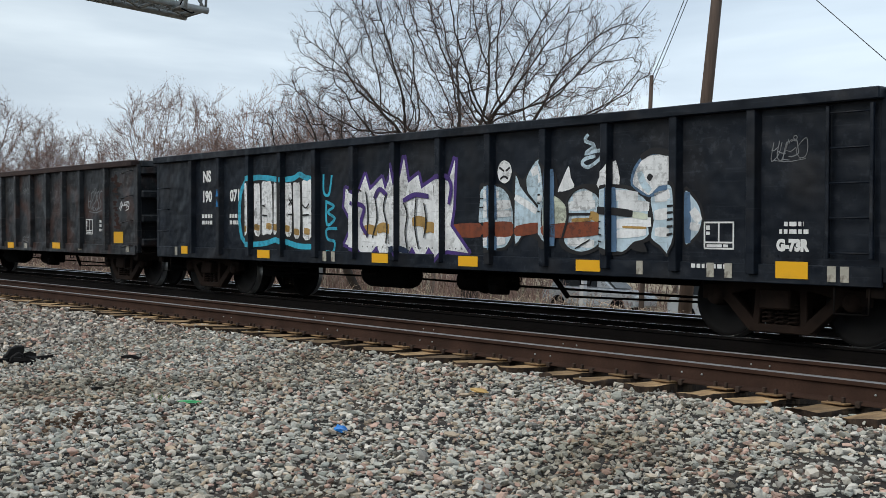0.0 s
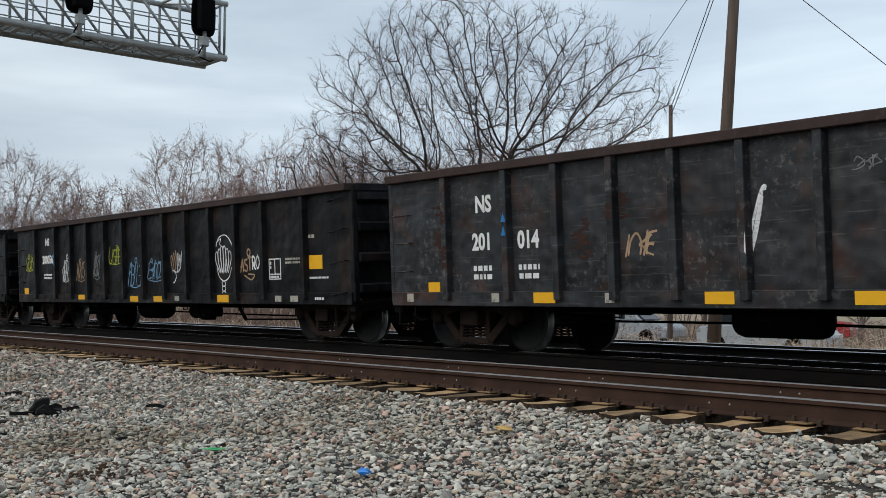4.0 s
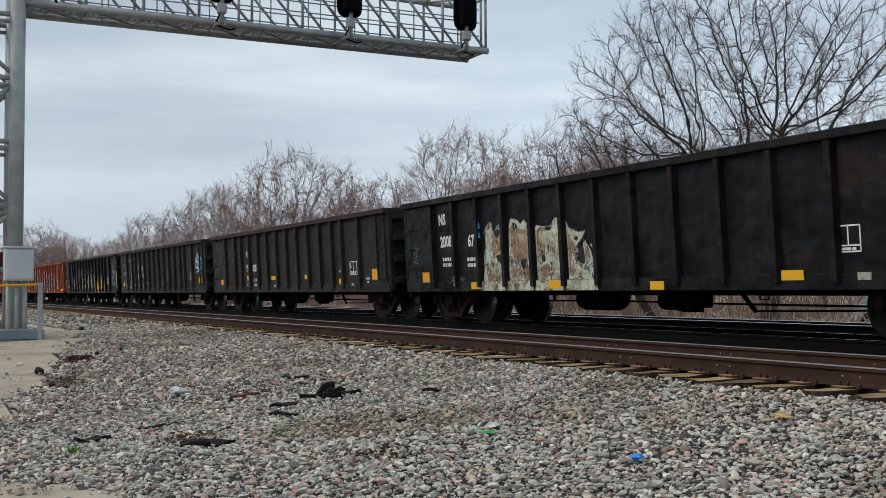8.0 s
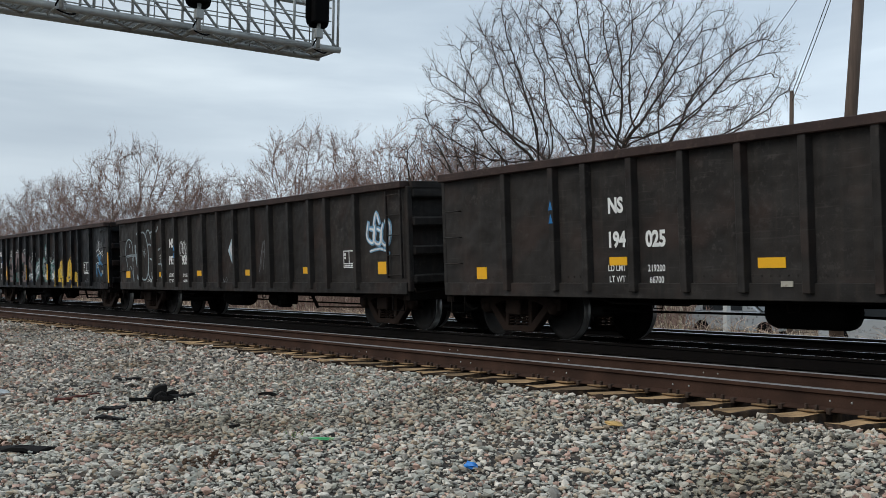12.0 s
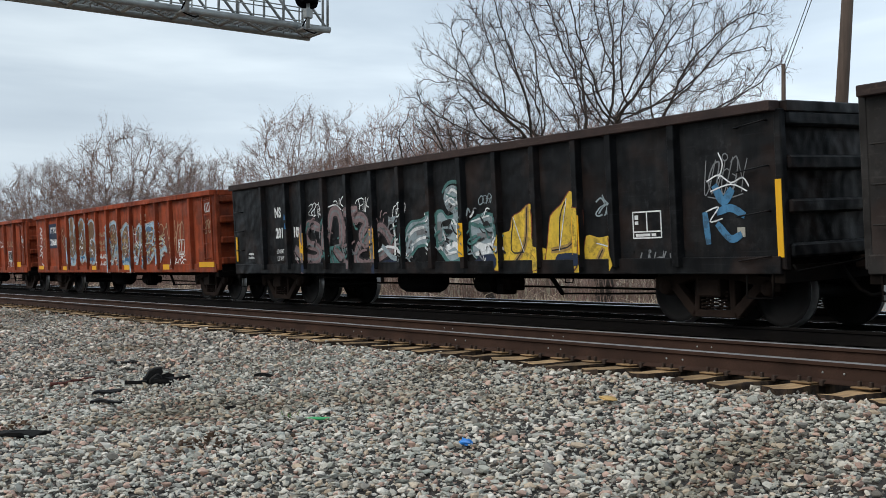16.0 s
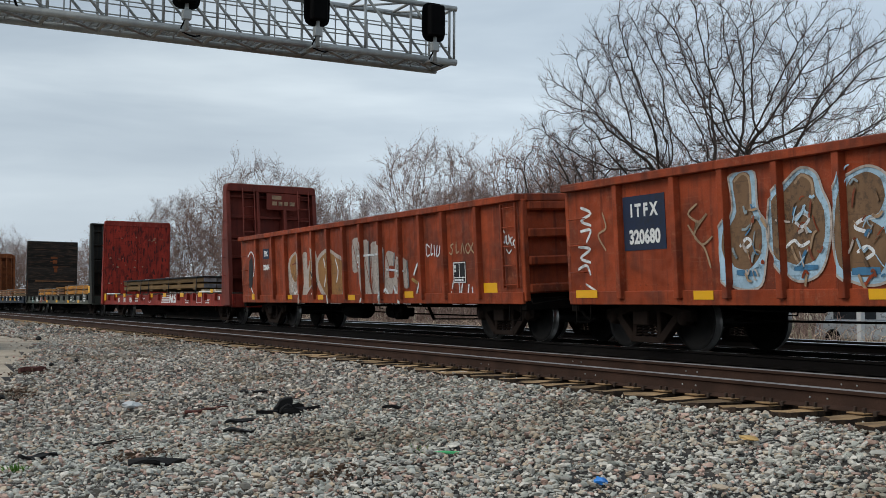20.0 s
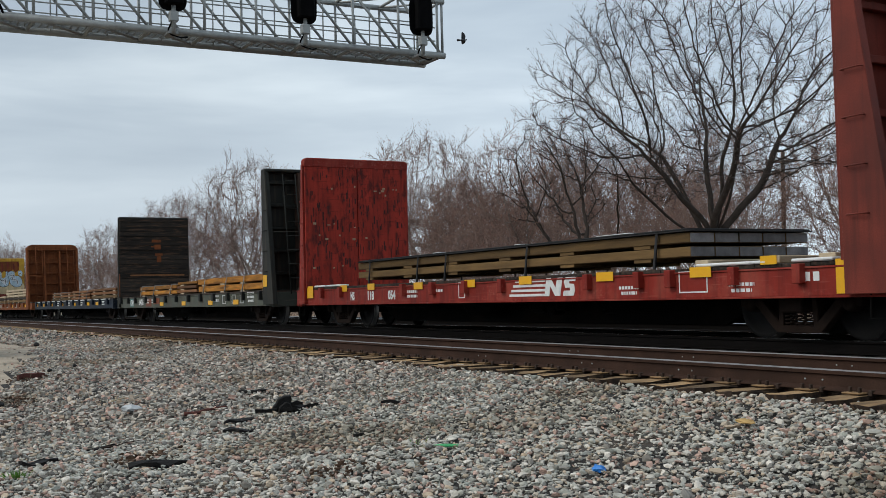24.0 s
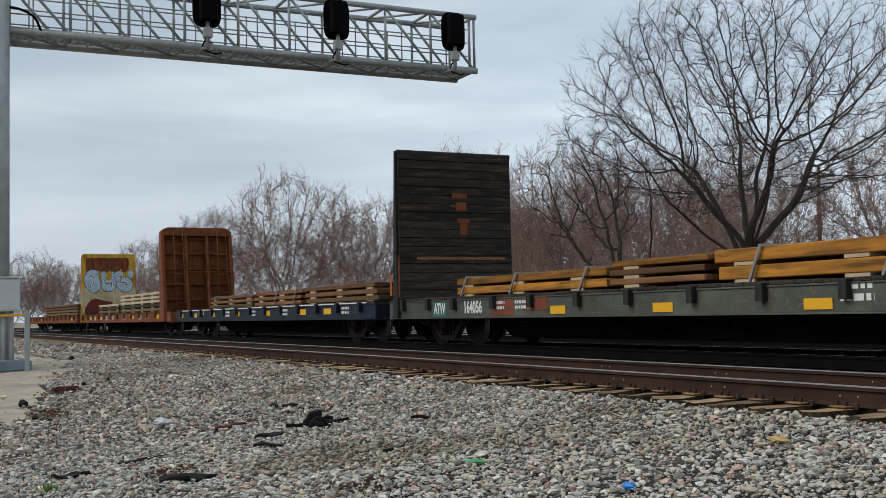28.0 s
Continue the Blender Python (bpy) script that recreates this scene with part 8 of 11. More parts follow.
# ---- flat cars and their loads ----
DECK = 1.05


def timber_load(label, xc, stacks, mats, strap_x=(), seed=0, strap="strap", ends=None, slant=0.22):
    """Stacked boards on a deck. stacks: (x0, x1, z0, layers, boards across, board height)."""
    load = new("timber_stack")
    tagged(load, label, "timber stack", "loads on the flat cars")
    cars.append((load, xc))
    rnd = random.Random(seed)
    for x0, x1, z0, layers, across, bh in stacks:
        w = 2.5 / across
        for k in range(layers):
            zb = z0 + k * (bh + 0.055)
            for j in range(across):
                y = -1.25 + j * w
                dx = 0.0 if ends else rnd.uniform(-0.12, 0.12)
                part("board", boxed((x0 + dx, x1 + dx, y + 0.012, y + w - 0.012, zb, zb + bh * rnd.uniform(0.94, 1.0)), bevel=0.012), M[mats[rnd.randrange(len(mats))]], load)
                if ends:
                    part("end_grain", boxed((x1 + 0.001, x1 + 0.006, y + 0.016, y + w - 0.016, zb + 0.006, zb + bh * 0.93)), M[ends], load)
            if k or z0 > DECK + 0.02:
                for u in np.arange(x0 + 0.4, x1 - 0.2, 2.1):
                    part("spacer_block", boxed((u, u + 0.42, -1.22, 1.2, zb - 0.053, zb - 0.002)), M["oldwood" if mats[0] == "oldwood" else "palewood"], load)
    for u in strap_x:
        top = max(z0 + layers * (bh + 0.055) for x0, x1, z0, layers, across, bh in stacks if x0 - 0.3 <= u <= x1 + 0.3) - 0.045
        sl = slant
        part("strap", tube([(u, -1.3, DECK + 0.01), (u + sl, -1.285, top), (u + sl, 1.285, top + 0.01), (u, 1.3, DECK + 0.01)], 0.03, 4), M[strap], load)
    return load


M["oldwood"] = material("weathered_brown_timber", (0.15, 0.09, 0.035), 0.9, vary=0.35, scale=2, fine=40, bump=0.4, piece=0.3, stretch_axes=(0.6, 6, 6))
M["goldwood"] = material("yellow_brown_timber", (0.37, 0.155, 0.022), 0.85, vary=0.5, scale=2, fine=40, bump=0.35, piece=0.35, stretch_axes=(0.6, 6, 6), stain=(0.09, 0.04, 0.014), stain_amount=0.7, stain_scale=1.6)
M["rustwood"] = material("red_brown_timber", (0.19, 0.085, 0.035), 0.9, vary=0.35, scale=2, fine=40, bump=0.35, piece=0.35, stretch_axes=(0.6, 6, 6))
M["darkwood"] = material("black_weathered_plank", (0.036, 0.028, 0.022), 0.9, vary=0.5, scale=2.5, fine=50, bump=0.5, piece=0.5, stretch_axes=(6, 0.8, 6), stain=(0.11, 0.06, 0.035), stain_amount=0.6, stain_scale=2.5)
M["palewood"] = material("pale_spacer_wood", (0.5, 0.4, 0.27), 0.85, vary=0.2, scale=3, bump=0.2)
M["rustpost"] = material("brown_rusted_post", (0.07, 0.038, 0.026), 0.85, vary=0.4, scale=2, fine=50, bump=0.25, streak=0.5, streak_colour=(0.025, 0.016, 0.012))
M["strap"] = material("grey_steel_strap", (0.28, 0.27, 0.25), 0.6, 0.4, vary=0.2, bump=0.1)
M["asphaltdark"] = material("black_membrane", (0.02, 0.02, 0.022), 0.7, vary=0.3, bump=0.1)
M["glass"] = material("dark_car_glass", (0.02, 0.024, 0.028), 0.08, vary=0.1, bump=0.0)


def bulkhead(car, xi, out, paint, face, height=4.66, low=0.62, ladders=True, name="bulkhead", chamfer=0.1, deep=0.36, sheet=None):
    """An end wall: the inner face at xi, its posts, stiffeners and ladder on the outer side, towards out (+1 or -1)."""
    P = M[paint]
    o = out
    deep = 1.0 if ladders else deep
    flat_top = height if face == "planks" else height - 0.16

    def span(a, b):
        return (min(xi + o * a, xi + o * b), max(xi + o * a, xi + o * b))
    bh = part(name, boxed((*span(0.05, 0.075), -1.53, 1.53, DECK, flat_top - 0.02)), P, car)
    if face == "planks":
        n = 17
        dz = (height - DECK - 0.04) / n
        for k in range(n):
            part("plank", boxed((*span(-0.005 - 0.012 * (k % 3 == 1), 0.05), -1.55, 1.55, DECK + 0.01 + k * dz + 0.008, DECK + 0.01 + (k + 1) * dz - 0.006), bevel=0.006), M["darkwood"], bh)
        part("bare_wood_strip", boxed((*span(-0.022, -0.018), -1.1, 1.35, 2.0, 2.07)), M["rustwood"], bh)
        for y0, y1, z0, z1 in ((-0.12, 0.3, 3.52, 3.64), (0.0, 0.28, 3.2, 3.42), (-0.16, 0.02, 3.3, 3.36), (0.1, 0.3, 2.62, 2.9), (0.02, 0.36, 2.92, 3.02)):
            part("rust_mark", boxed((*span(-0.022, -0.018), y0, y1, z0, z1)), M["rustorange"], bh)
        part("side_stripe", boxed((*span(0.0, 0.12), -1.562, -1.552, 1.1, 2.1)), M["rustorange"], bh)
    elif face == "sheet":
        for y0, y1 in ((-1.55, -0.015), (0.015, 1.55)):
            part("face_sheet", boxed((*span(0.0, 0.05), y0, y1, DECK, flat_top - 0.04)), M[sheet] if sheet else P, bh)
    elif face == "paint":
        part("face_sheet", boxed((*span(0.0, 0.05), -1.55, 1.55, DECK, flat_top - 0.04)), M["yellowbulk"], bh)
    if face == "planks":
        part("top_beam", boxed((*span(-0.02, deep * 0.4), -1.58, 1.58, height - 0.1, height), bevel=0.03), P, bh)
    else:
        part("top_beam", prism([(-1.58, height - 0.2 - chamfer * 0.6), (1.58, height - 0.2 - chamfer * 0.6), (1.58, height - chamfer), (1.58 - chamfer * 0.35, height - chamfer * 0.3), (1.58 - chamfer, height), (chamfer - 1.58, height), (chamfer * 0.35 - 1.58, height - chamfer * 0.3), (-1.58, height - chamfer)], *span(-0.015, max(0.12, deep * 0.4)), plane="yz", bevel=0.02), P, bh)
    for y in (-1.53, -0.5, 0.45, 1.53):
        t = 0.07 if abs(y) > 1 else 0.05
        part("brace_post", prism([(xi + o * 0.08, low), (xi + o * 0.08, flat_top - 0.02), (xi + o * 0.36 * deep, flat_top - 0.02), (xi + o * 0.9 * deep, low + 0.3), (xi + o * 0.95 * deep, low)], y - t, y + t, bevel=0.008), M["rustpost"] if paint == "darkgreen" and abs(y) < 1 else P, bh)
    for k in range(5):
        z = DECK + 0.5 + k * 0.68
        part("stiffener", boxed((*span(0.08, 0.2), -1.46, 1.46, z - 0.05, z + 0.05), bevel=0.01), P, bh)
    if ladders:
        for y in (-1.05, 0.9):
            ld = part("ladder", tube([(xi + o * 0.98, y, low + 0.3), (xi + o * 0.42, y, height - 0.15)], 0.018), P, bh)
            part("ladder_rail", tube([(xi + o * 0.98, y + 0.4, low + 0.3), (xi + o * 0.42, y + 0.4, height - 0.15)], 0.018), P, ld)
            for k in range(9):
                f = k / 8.5
                part("rung", tube([(xi + o * (0.98 - 0.56 * f), y, low + 0.35 + f * (height - low - 0.5)), (xi + o * (0.98 - 0.56 * f), y + 0.4, low + 0.35 + f * (height - low - 0.5))], 0.014), P, ld)
    if ladders:
        part("cross_rod", tube([(xi + o * 0.7, -1.46, 2.75), (xi + o * 0.7, 1.46, 2.78)], 0.014), P, bh)
    for z in (1.6, 2.2, 2.8, 3.4):
        a, b = (0.2, 0.5) if ladders else (0.1, 0.17)
        part("grab_iron", tube([(xi + o * a, -1.59, z), (xi + o * a, -1.66, z), (xi + o * b, -1.66, z), (xi + o * b, -1.59, z)], 0.011), P, bh)
    return bh


def flat_car(x_left, x_right, paint, label, low=0.6, pockets=13):
    L = x_right - x_left
    h = L / 2
    car = new("flat_car")
    tagged(car, label, "flat car", "cars of the freight train")
    cars.append((car, (x_left + x_right) / 2))
    P = M[paint]
    n = 40
    dl = (L - 0.1) / n
    shared = {}
    for i in range(n):
        if "plank" not in shared:
            shared["plank"] = mesh_of("deck_plank", boxed((0.006, dl - 0.006, -1.5, 1.5, DECK - 0.06, DECK), bevel=0.008), M["darkwood"])
        part("deck_plank", shared["plank"], None, car, m=pose(-h + 0.05 + i * dl, 0, random.Random(i).uniform(-0.008, 0.008)))
    for s in (-1, 1):
        y = s * 1.5
        sill = part("side_sill", boxed((-h, h, min(y, y - s * 0.03), max(y, y - s * 0.03), low + 0.006, DECK - 0.086), bevel=0.004), P, car)
        for z0, z1 in ((low - 0.02, low + 0.005), (DECK - 0.085, DECK - 0.06)):
            part("sill_flange", boxed((-h, h, min(y + s * 0.02, y - s * 0.12), max(y + s * 0.02, y - s * 0.12), z0, z1), bevel=0.004), P, sill)
        pk = mesh_of("stake_pocket", boxed((-0.07, 0.07, -0.06, 0.06, DECK - 0.28, DECK - 0.02), bevel=0.008), M["darkgreen"] if paint == "green" else P)
        for x in pockets if isinstance(pockets, tuple) else [-h + 0.9 + i * (L - 1.8) / (pockets - 1) for i in range(pockets)]:
            part("stake_pocket", pk, None, car, m=pose(x, s * 1.55, 0))
        part("end_sill", boxed((min(s * h, s * (h - 0.25)), max(s * h, s * (h - 0.25)), -1.48, 1.48, low - 0.05, DECK - 0.065), bevel=0.01), P, car)
        make_truck(car, s * (h - 2.2))
        x = s * (h - 0.4)
        part("stirrup_step", tube([(x - 0.2, -1.5, low + 0.05), (x - 0.2, -1.52, low - 0.28), (x + 0.2, -1.52, low - 0.28), (x + 0.2, -1.5, low + 0.05)], 0.014), M["under"], car)
    for y in (-0.5, 0.42):
        part("fish_belly", prism([(-h + 3.3, low), (-h + 4.2, low - 0.43), (h - 4.2, low - 0.43), (h - 3.3, low)], y, y + 0.1), M["under"], car)
    underframe(car, L, 0.66)
    return car, h


# red bulkhead flat car
M["maroonscrape"] = material("dark_scraped_red_steel", (0.06, 0.014, 0.012), 0.8, vary=0.4, scale=3, fine=40, bump=0.2)
S0 = -170.8
c10, h10 = flat_car(S0 - 10.0, S0 + 10.0, "redflat", "red bulkhead flat car loaded with long banded timbers", pockets=(-8.1, -6.85, -3.3, -1.9, -0.5, 0.9, 3.65, 5.0, 5.75, 7.1, 8.3))
bulkhead(c10, -9.12, -1, "redflat", "sheet", 4.6, ladders=False, deep=0.5, chamfer=0.09, sheet="redface")
mb = bulkhead(c10, 9.0, 1, "maroon", "sheet", 4.68, chamfer=0.1)
part("name_board", boxed((9.42, 9.45, -0.2, 1.0, 3.85, 4.4)), M["maroon"], mb)
for k, (y0, w) in enumerate(((0.0, 0.16), (0.22, 0.14), (0.42, 0.14), (0.62, 0.18), (-0.02, 0.34))):
    part("faded_bar", boxed((9.452, 9.456, y0, y0 + w, 4.0 + 0.2 * (k == 4), 4.13 + 0.2 * (k == 4))), INK["peach"], mb)
rw0 = random.Random(77)
for k in range(26):
    y, z, w = rw0.uniform(-1.4, 1.4), rw0.choice((1.62, 2.75, 3.62, 3.75, 2.4)) + rw0.uniform(-0.06, 0.06), rw0.uniform(0.03, 0.1)
    part("scraped_mark", boxed((-9.119, -9.1155, y, y + w, z, z + rw0.uniform(0.02, 0.06))), INK["peach"], c10)
bm = bmesh.new()
for z, spread, n in ((1.75, 0.12, 16), (2.2, 0.12, 26), (2.75, 0.1, 24), (3.15, 0.14, 30), (3.55, 0.1, 16), (4.1, 0.14, 20)):
    for k in range(n):
        y, zc, w, hh = rw0.uniform(-1.42, 1.38), z + rw0.gauss(0, spread), rw0.uniform(0.012, 0.045), rw0.uniform(0.06, 0.28)
        box(bm, -9.1195, -9.117, y, y + w, zc - hh / 2, zc + hh / 2)
tagged(part("dark_scrape", bm, M["maroonscrape"], c10, "dark scraped marks on the red sheet"), kind="stuff")
lettering(c10, "NS", -6.2, 0.78, 0.27, -1.503, sx=0.72, lean=False)
for txt, x in (("118", -5.14), ("054", -3.98)):
    lettering(c10, txt, x, 0.78, 0.27, -1.503, sx=0.95, lean=False)
for k in range(4):
    placard(c10, 1.82 - 0.02 * k, 0.96 - k * 0.085, 1.0 + 0.1 * k, 0.045, -1.503, "white", "emblem_stripe", False)
part("emblem", prism([(2.05, 0.68), (2.12, 1.0), (2.26, 1.0), (2.4, 0.82), (2.46, 1.0), (2.62, 1.0), (2.54, 0.68), (2.38, 0.68), (2.24, 0.86), (2.2, 0.68)], -1.506, -1.5), M["white"], c10, m=pose(0.24, 0, 0))
part("emblem", prism([(2.62, 0.68), (2.65, 0.77), (2.84, 0.77), (2.84, 0.82), (2.7, 0.82), (2.66, 0.92), (2.72, 1.0), (3.02, 1.0), (3.0, 0.93), (2.82, 0.93), (2.82, 0.89), (2.96, 0.88), (2.99, 0.77), (2.94, 0.68)], -1.506, -1.5), M["white"], c10, m=pose(0.24, 0, 0))
for x, z, w, hh in ((-8.95, 0.93, 0.42, 0.32), (-6.68, 0.99, 0.4, 0.16), (-5.05, 1.0, 0.38, 0.15), (-2.6, 0.97, 0.42, 0.15), (-0.35, 0.97, 0.42, 0.15), (1.7, 0.98, 0.42, 0.15), (4.1, 0.98, 0.45, 0.15), (6.4, 0.98, 0.45, 0.15), (7.75, 1.1, 0.3, 0.12)):
    placard(c10, x, z, w, hh, -1.5255, lean=False)
placard(c10, 8.95, 0.85, 0.14, 0.44, -1.51, lean=False, name="end_stripe")
for x, w in ((-8.3, 0.7), (-7.3, 0.9), (7.0, 1.4), (8.5, 0.7)):
    part("frost_strip", boxed((x - w / 2, x + w / 2, -1.53, -1.3, DECK + 0.003, DECK + 0.05), bevel=0.015), M["white"], c10)
bars(c10, -2.95, 0.82, -1.503, (0.5, 0.5), h=0.06, lean=False, seed=3)
bars(c10, -1.75, 0.82, -1.503, (0.42,), h=0.06, lean=False, seed=5)
for x0, w in ((-0.85, 0.26), (5.9, 0.62)):
    part("stencil_frame", boxed((x0, x0 + w, -1.505, -1.5, 0.68, 0.7), (x0, x0 + w, -1.505, -1.5, 0.98, 1.0), (x0, x0 + 0.02, -1.505, -1.5, 0.7, 0.98), (x0 + w - 0.02, x0 + w, -1.505, -1.5, 0.7, 0.98)), M["white"], c10)
for x in (4.7, 7.2):
    bars(c10, x, 0.76, -1.503, (0.5, 0.4), h=0.05, lean=False, seed=int(x * 10))
bars(c10, 8.4, 0.8, -1.503, (0.4,), h=0.12, lean=False, seed=4)
M["endgrain"] = material("grey_weathered_end_grain", (0.2, 0.2, 0.21), 0.9, vary=0.35, scale=5, fine=60, bump=0.4, piece=0.25)
timber_load("long brown timbers banded in layers on the red flat car", S0, [(-6.4, 5.88, DECK + 0.18, 2, 5, 0.16)], ("oldwood", "oldwood", "goldwood"), (-5.65, -3.1, -1.8, 1.36, 5.1), 1, "asphaltdark", "endgrain", 0.06)
sheetload = new("black_sheet_stack")
tagged(sheetload, "black and grey sheets lying on the timbers of the flat car", "sheet stack", "loads on the flat cars")
cars.append((sheetload, S0))
for k in range(2):
    part("sheet", boxed((-6.3 + k * 0.1, 5.95 - k * 0.05, -1.3, 1.28, DECK + 0.565 + k * 0.026, DECK + 0.586 + k * 0.026), bevel=0.004), M["asphaltdark"], sheetload)
for x, w in ((-2.3, 0.35), (1.0, 0.25), (3.6, 0.9)):
    part("frost_strip", boxed((x, x + w, -1.31, -1.15, DECK + 0.613, DECK + 0.626), bevel=0.005), M["white"], sheetload)
bearers = new("timber_bearers")
tagged(bearers, "pale timber bearers lying across the bare end of the red deck", "timber bearers", "loads on the flat cars")
cars.append((bearers, S0))
for x in (6.15, 7.55, 8.5):
    part("bearer", boxed((x, x + 0.28, -1.4, 1.4, DECK + 0.004, DECK + 0.11), bevel=0.012), M["palewood"], bearers)

# green bulkhead flat car
c11, h11 = flat_car(-202.7, -182.7, "green", "faded green bulkhead flat car loaded with yellow-brown timber mats", pockets=(-9.1, -7.75, -6.5, -4.75, -3.3, -1.7, -0.2, 1.4, 2.9, 4.4, 5.9, 7.4, 9.0))
S1 = -192.7
bulkhead(c11, -201.95 - S1, -1, "darkgreen", "planks", ladders=False)
gb = bulkhead(c11, -183.4 - S1, 1, "darkgreen", "planks")
part("name_board", boxed((9.62, 9.65, 0.1, 1.0, 4.2, 4.62)), INK["black"], gb)
for txt, z in (("ATW", 4.5), ("164056", 4.32)):
    me = text_mesh(txt, 0.2, 0.004)
    me.materials.append(M["white"])
    part("lettering", me, None, gb, m=pose(9.655, 0.56, z, 90, 0, 90) @ Matrix.Diagonal((0.95, 1, 1, 1)))
part("blue_patch", boxed((-7.6, -6.95, -1.507, -1.501, 0.62, 0.97)), INK["teal"], c11)
lettering(c11, "ATW", -7.25, 0.79, 0.32, -1.51, sx=0.75, lean=False)
lettering(c11, "164056", -5.7, 0.8, 0.34, -1.507, sx=0.8, lean=False)
part("red_patch", boxed((-4.9, -4.0, -1.507, -1.501, 0.63, 0.95), (-3.7, -2.75, -1.507, -1.501, 0.72, 0.96)), INK["rust"], c11)
bars(c11, -4.6, 0.86, -1.512, (0.5, 0.5), h=0.06, lean=False, seed=6)
bars(c11, -3.6, 0.86, -1.512, (0.7, 0.7), h=0.06, lean=False, seed=7)
for x in (-2.4, 0.65, 3.9, 6.6):
    placard(c11, x, 0.72, 0.5, 0.15, -1.512, lean=False)
placard(c11, 9.62, 1.32, 0.32, 0.34, -1.615, lean=False)
bars(c11, 4.55, 0.9, -1.507, (0.5, 0.55), h=0.09, lean=False, seed=8)
for x in (5.2, 6.2, 7.0):
    part("stencil_frame", boxed((x, x + 0.36, -1.507, -1.501, 0.68, 0.7), (x, x + 0.36, -1.507, -1.501, 0.94, 0.96), (x, x + 0.02, -1.507, -1.501, 0.7, 0.94), (x + 0.34, x + 0.36, -1.507, -1.501, 0.7, 0.94)), M["white"], c11)
bars(c11, 8.0, 0.95, -1.507, (0.6, 0.6, 0.5), h=0.07, lean=False, seed=9)
placard(c11, -9.9, 1.4, 0.1, 0.5, -1.5, "yellow", "orange_marker", False).data.materials[0] = INK["orange"]
timber_load("yellow-brown timber mats strapped on the green flat car", S1, [(-7.0, -1.35, DECK + 0.05, 2, 6, 0.15), (-1.15, 1.35, DECK + 0.07, 3, 6, 0.1), (1.6, 8.6, DECK + 0.06, 2, 6, 0.2)],
            ("goldwood", "goldwood", "rustwood"), (-6.6, -4.5, -2.0, 2.4, 4.8, 6.6), 2)

# dark blue flat car
c12, h12 = flat_car(-224.2, -203.6, "blueflat", "dark blue flat car loaded with red-brown timbers")
S2 = -213.9
for x in (-9.3, -7.2, -4.6, -1.5, 1.8, 5.0, 7.0):
    placard(c12, x, 0.82, 0.55 if x > 4 else 0.35, 0.16, -1.507, lean=False)
bars(c12, -6.4, 0.82, -1.507, (0.7,), h=0.2, lean=False, seed=15)
for x in (-2.8, 0.2, 3.4, 8.3):
    bars(c12, x, 0.86, -1.507, (0.5, 0.5), h=0.07, lean=False, seed=16)
placard(c12, 0, DECK - 0.035, 19.5, 0.03, -1.515, "white", "pale_deck_edge", False)
timber_load("red-brown timber mats on the dark blue flat car", S2, [(-6.0, -0.7, DECK + 0.03, 3, 6, 0.1), (-0.4, 4.2, DECK + 0.03, 3, 6, 0.11), (4.5, 9.8, DECK + 0.03, 3, 6, 0.12)],
            ("rustwood", "oldwood", "rustwood"), (-5.4, -3.4, 1.8, 3.6), 3)

# rusty bulkhead flat car
c13, h13 = flat_car(-246.9, -225.3, "rustorange", "rust-orange bulkhead flat car with stacked pale lumber")
S3 = -236.1
yb = bulkhead(c13, -246.0 - S3, -1, "yellowbulk", "paint", 4.7, ladders=False)
bulkhead(c13, -226.9 - S3, 1, "rustorange", "sheet", 4.75, chamfer=0.3)
BUBBLES = (((-1.22, 3.63), (-0.99, 3.78), (-0.7, 3.75), (-0.52, 3.63), (-0.47, 3.26), (-0.35, 2.77), (-0.5, 2.47), (-0.82, 2.31), (-1.15, 2.53), (-1.4, 2.9), (-1.42, 3.33)),
           ((-0.35, 3.63), (-0.05, 3.63), (0.0, 3.14), (0.3, 3.2), (0.34, 3.63), (0.48, 3.63), (0.59, 3.07), (0.53, 2.52), (0.17, 2.4), (-0.18, 2.46), (-0.35, 2.83)),
           ((0.42, 3.51), (0.72, 3.69), (1.02, 3.63), (1.07, 3.32), (1.37, 3.28), (1.65, 3.01), (1.67, 2.7), (1.49, 2.41), (1.01, 2.39), (0.65, 2.7), (0.57, 3.13)),
           ((1.32, 3.63), (1.56, 3.73), (1.7, 3.5), (1.61, 3.23), (1.37, 3.32)))
FOLDS = (((-1.2, 3.2), (-0.95, 3.4), (-0.8, 3.1), (-0.9, 2.8)), ((-0.2, 3.2), (0.0, 2.9), (0.3, 3.0), (0.25, 2.65)), ((0.7, 3.3), (0.95, 3.35), (0.85, 3.0), (1.2, 2.95), (1.3, 2.65)), ((1.42, 3.5), (1.55, 3.45)))


def on_bulkhead(pts):
    return [((y - 0.15) * 0.93, z) for y, z in pts]


part("pale_paint", prism(on_bulkhead(closed([(-1.5, 2.6), (-0.6, 2.75), (0.4, 2.6), (1.75, 2.7), (1.78, 1.9), (1.7, 1.2), (0.3, 1.15), (-1.45, 1.2)])), -9.9, -9.8985, plane="yz"), material("worn_cream_paint", (0.62, 0.5, 0.3), 0.75, vary=0.3, scale=2, fine=30, bump=0.1, streak=0.6, streak_colour=(0.3, 0.13, 0.04)), yb)
part("rust_field", prism(on_bulkhead([(-1.28, 4.5), (1.38, 4.5), (1.4, 3.75), (1.1, 3.55), (0.9, 3.8), (0.5, 3.5), (0.2, 3.7), (-0.1, 3.45), (-0.5, 3.7), (-0.9, 3.5), (-1.3, 3.7)]), -9.9, -9.898, plane="yz"), M["rustorange"], yb)
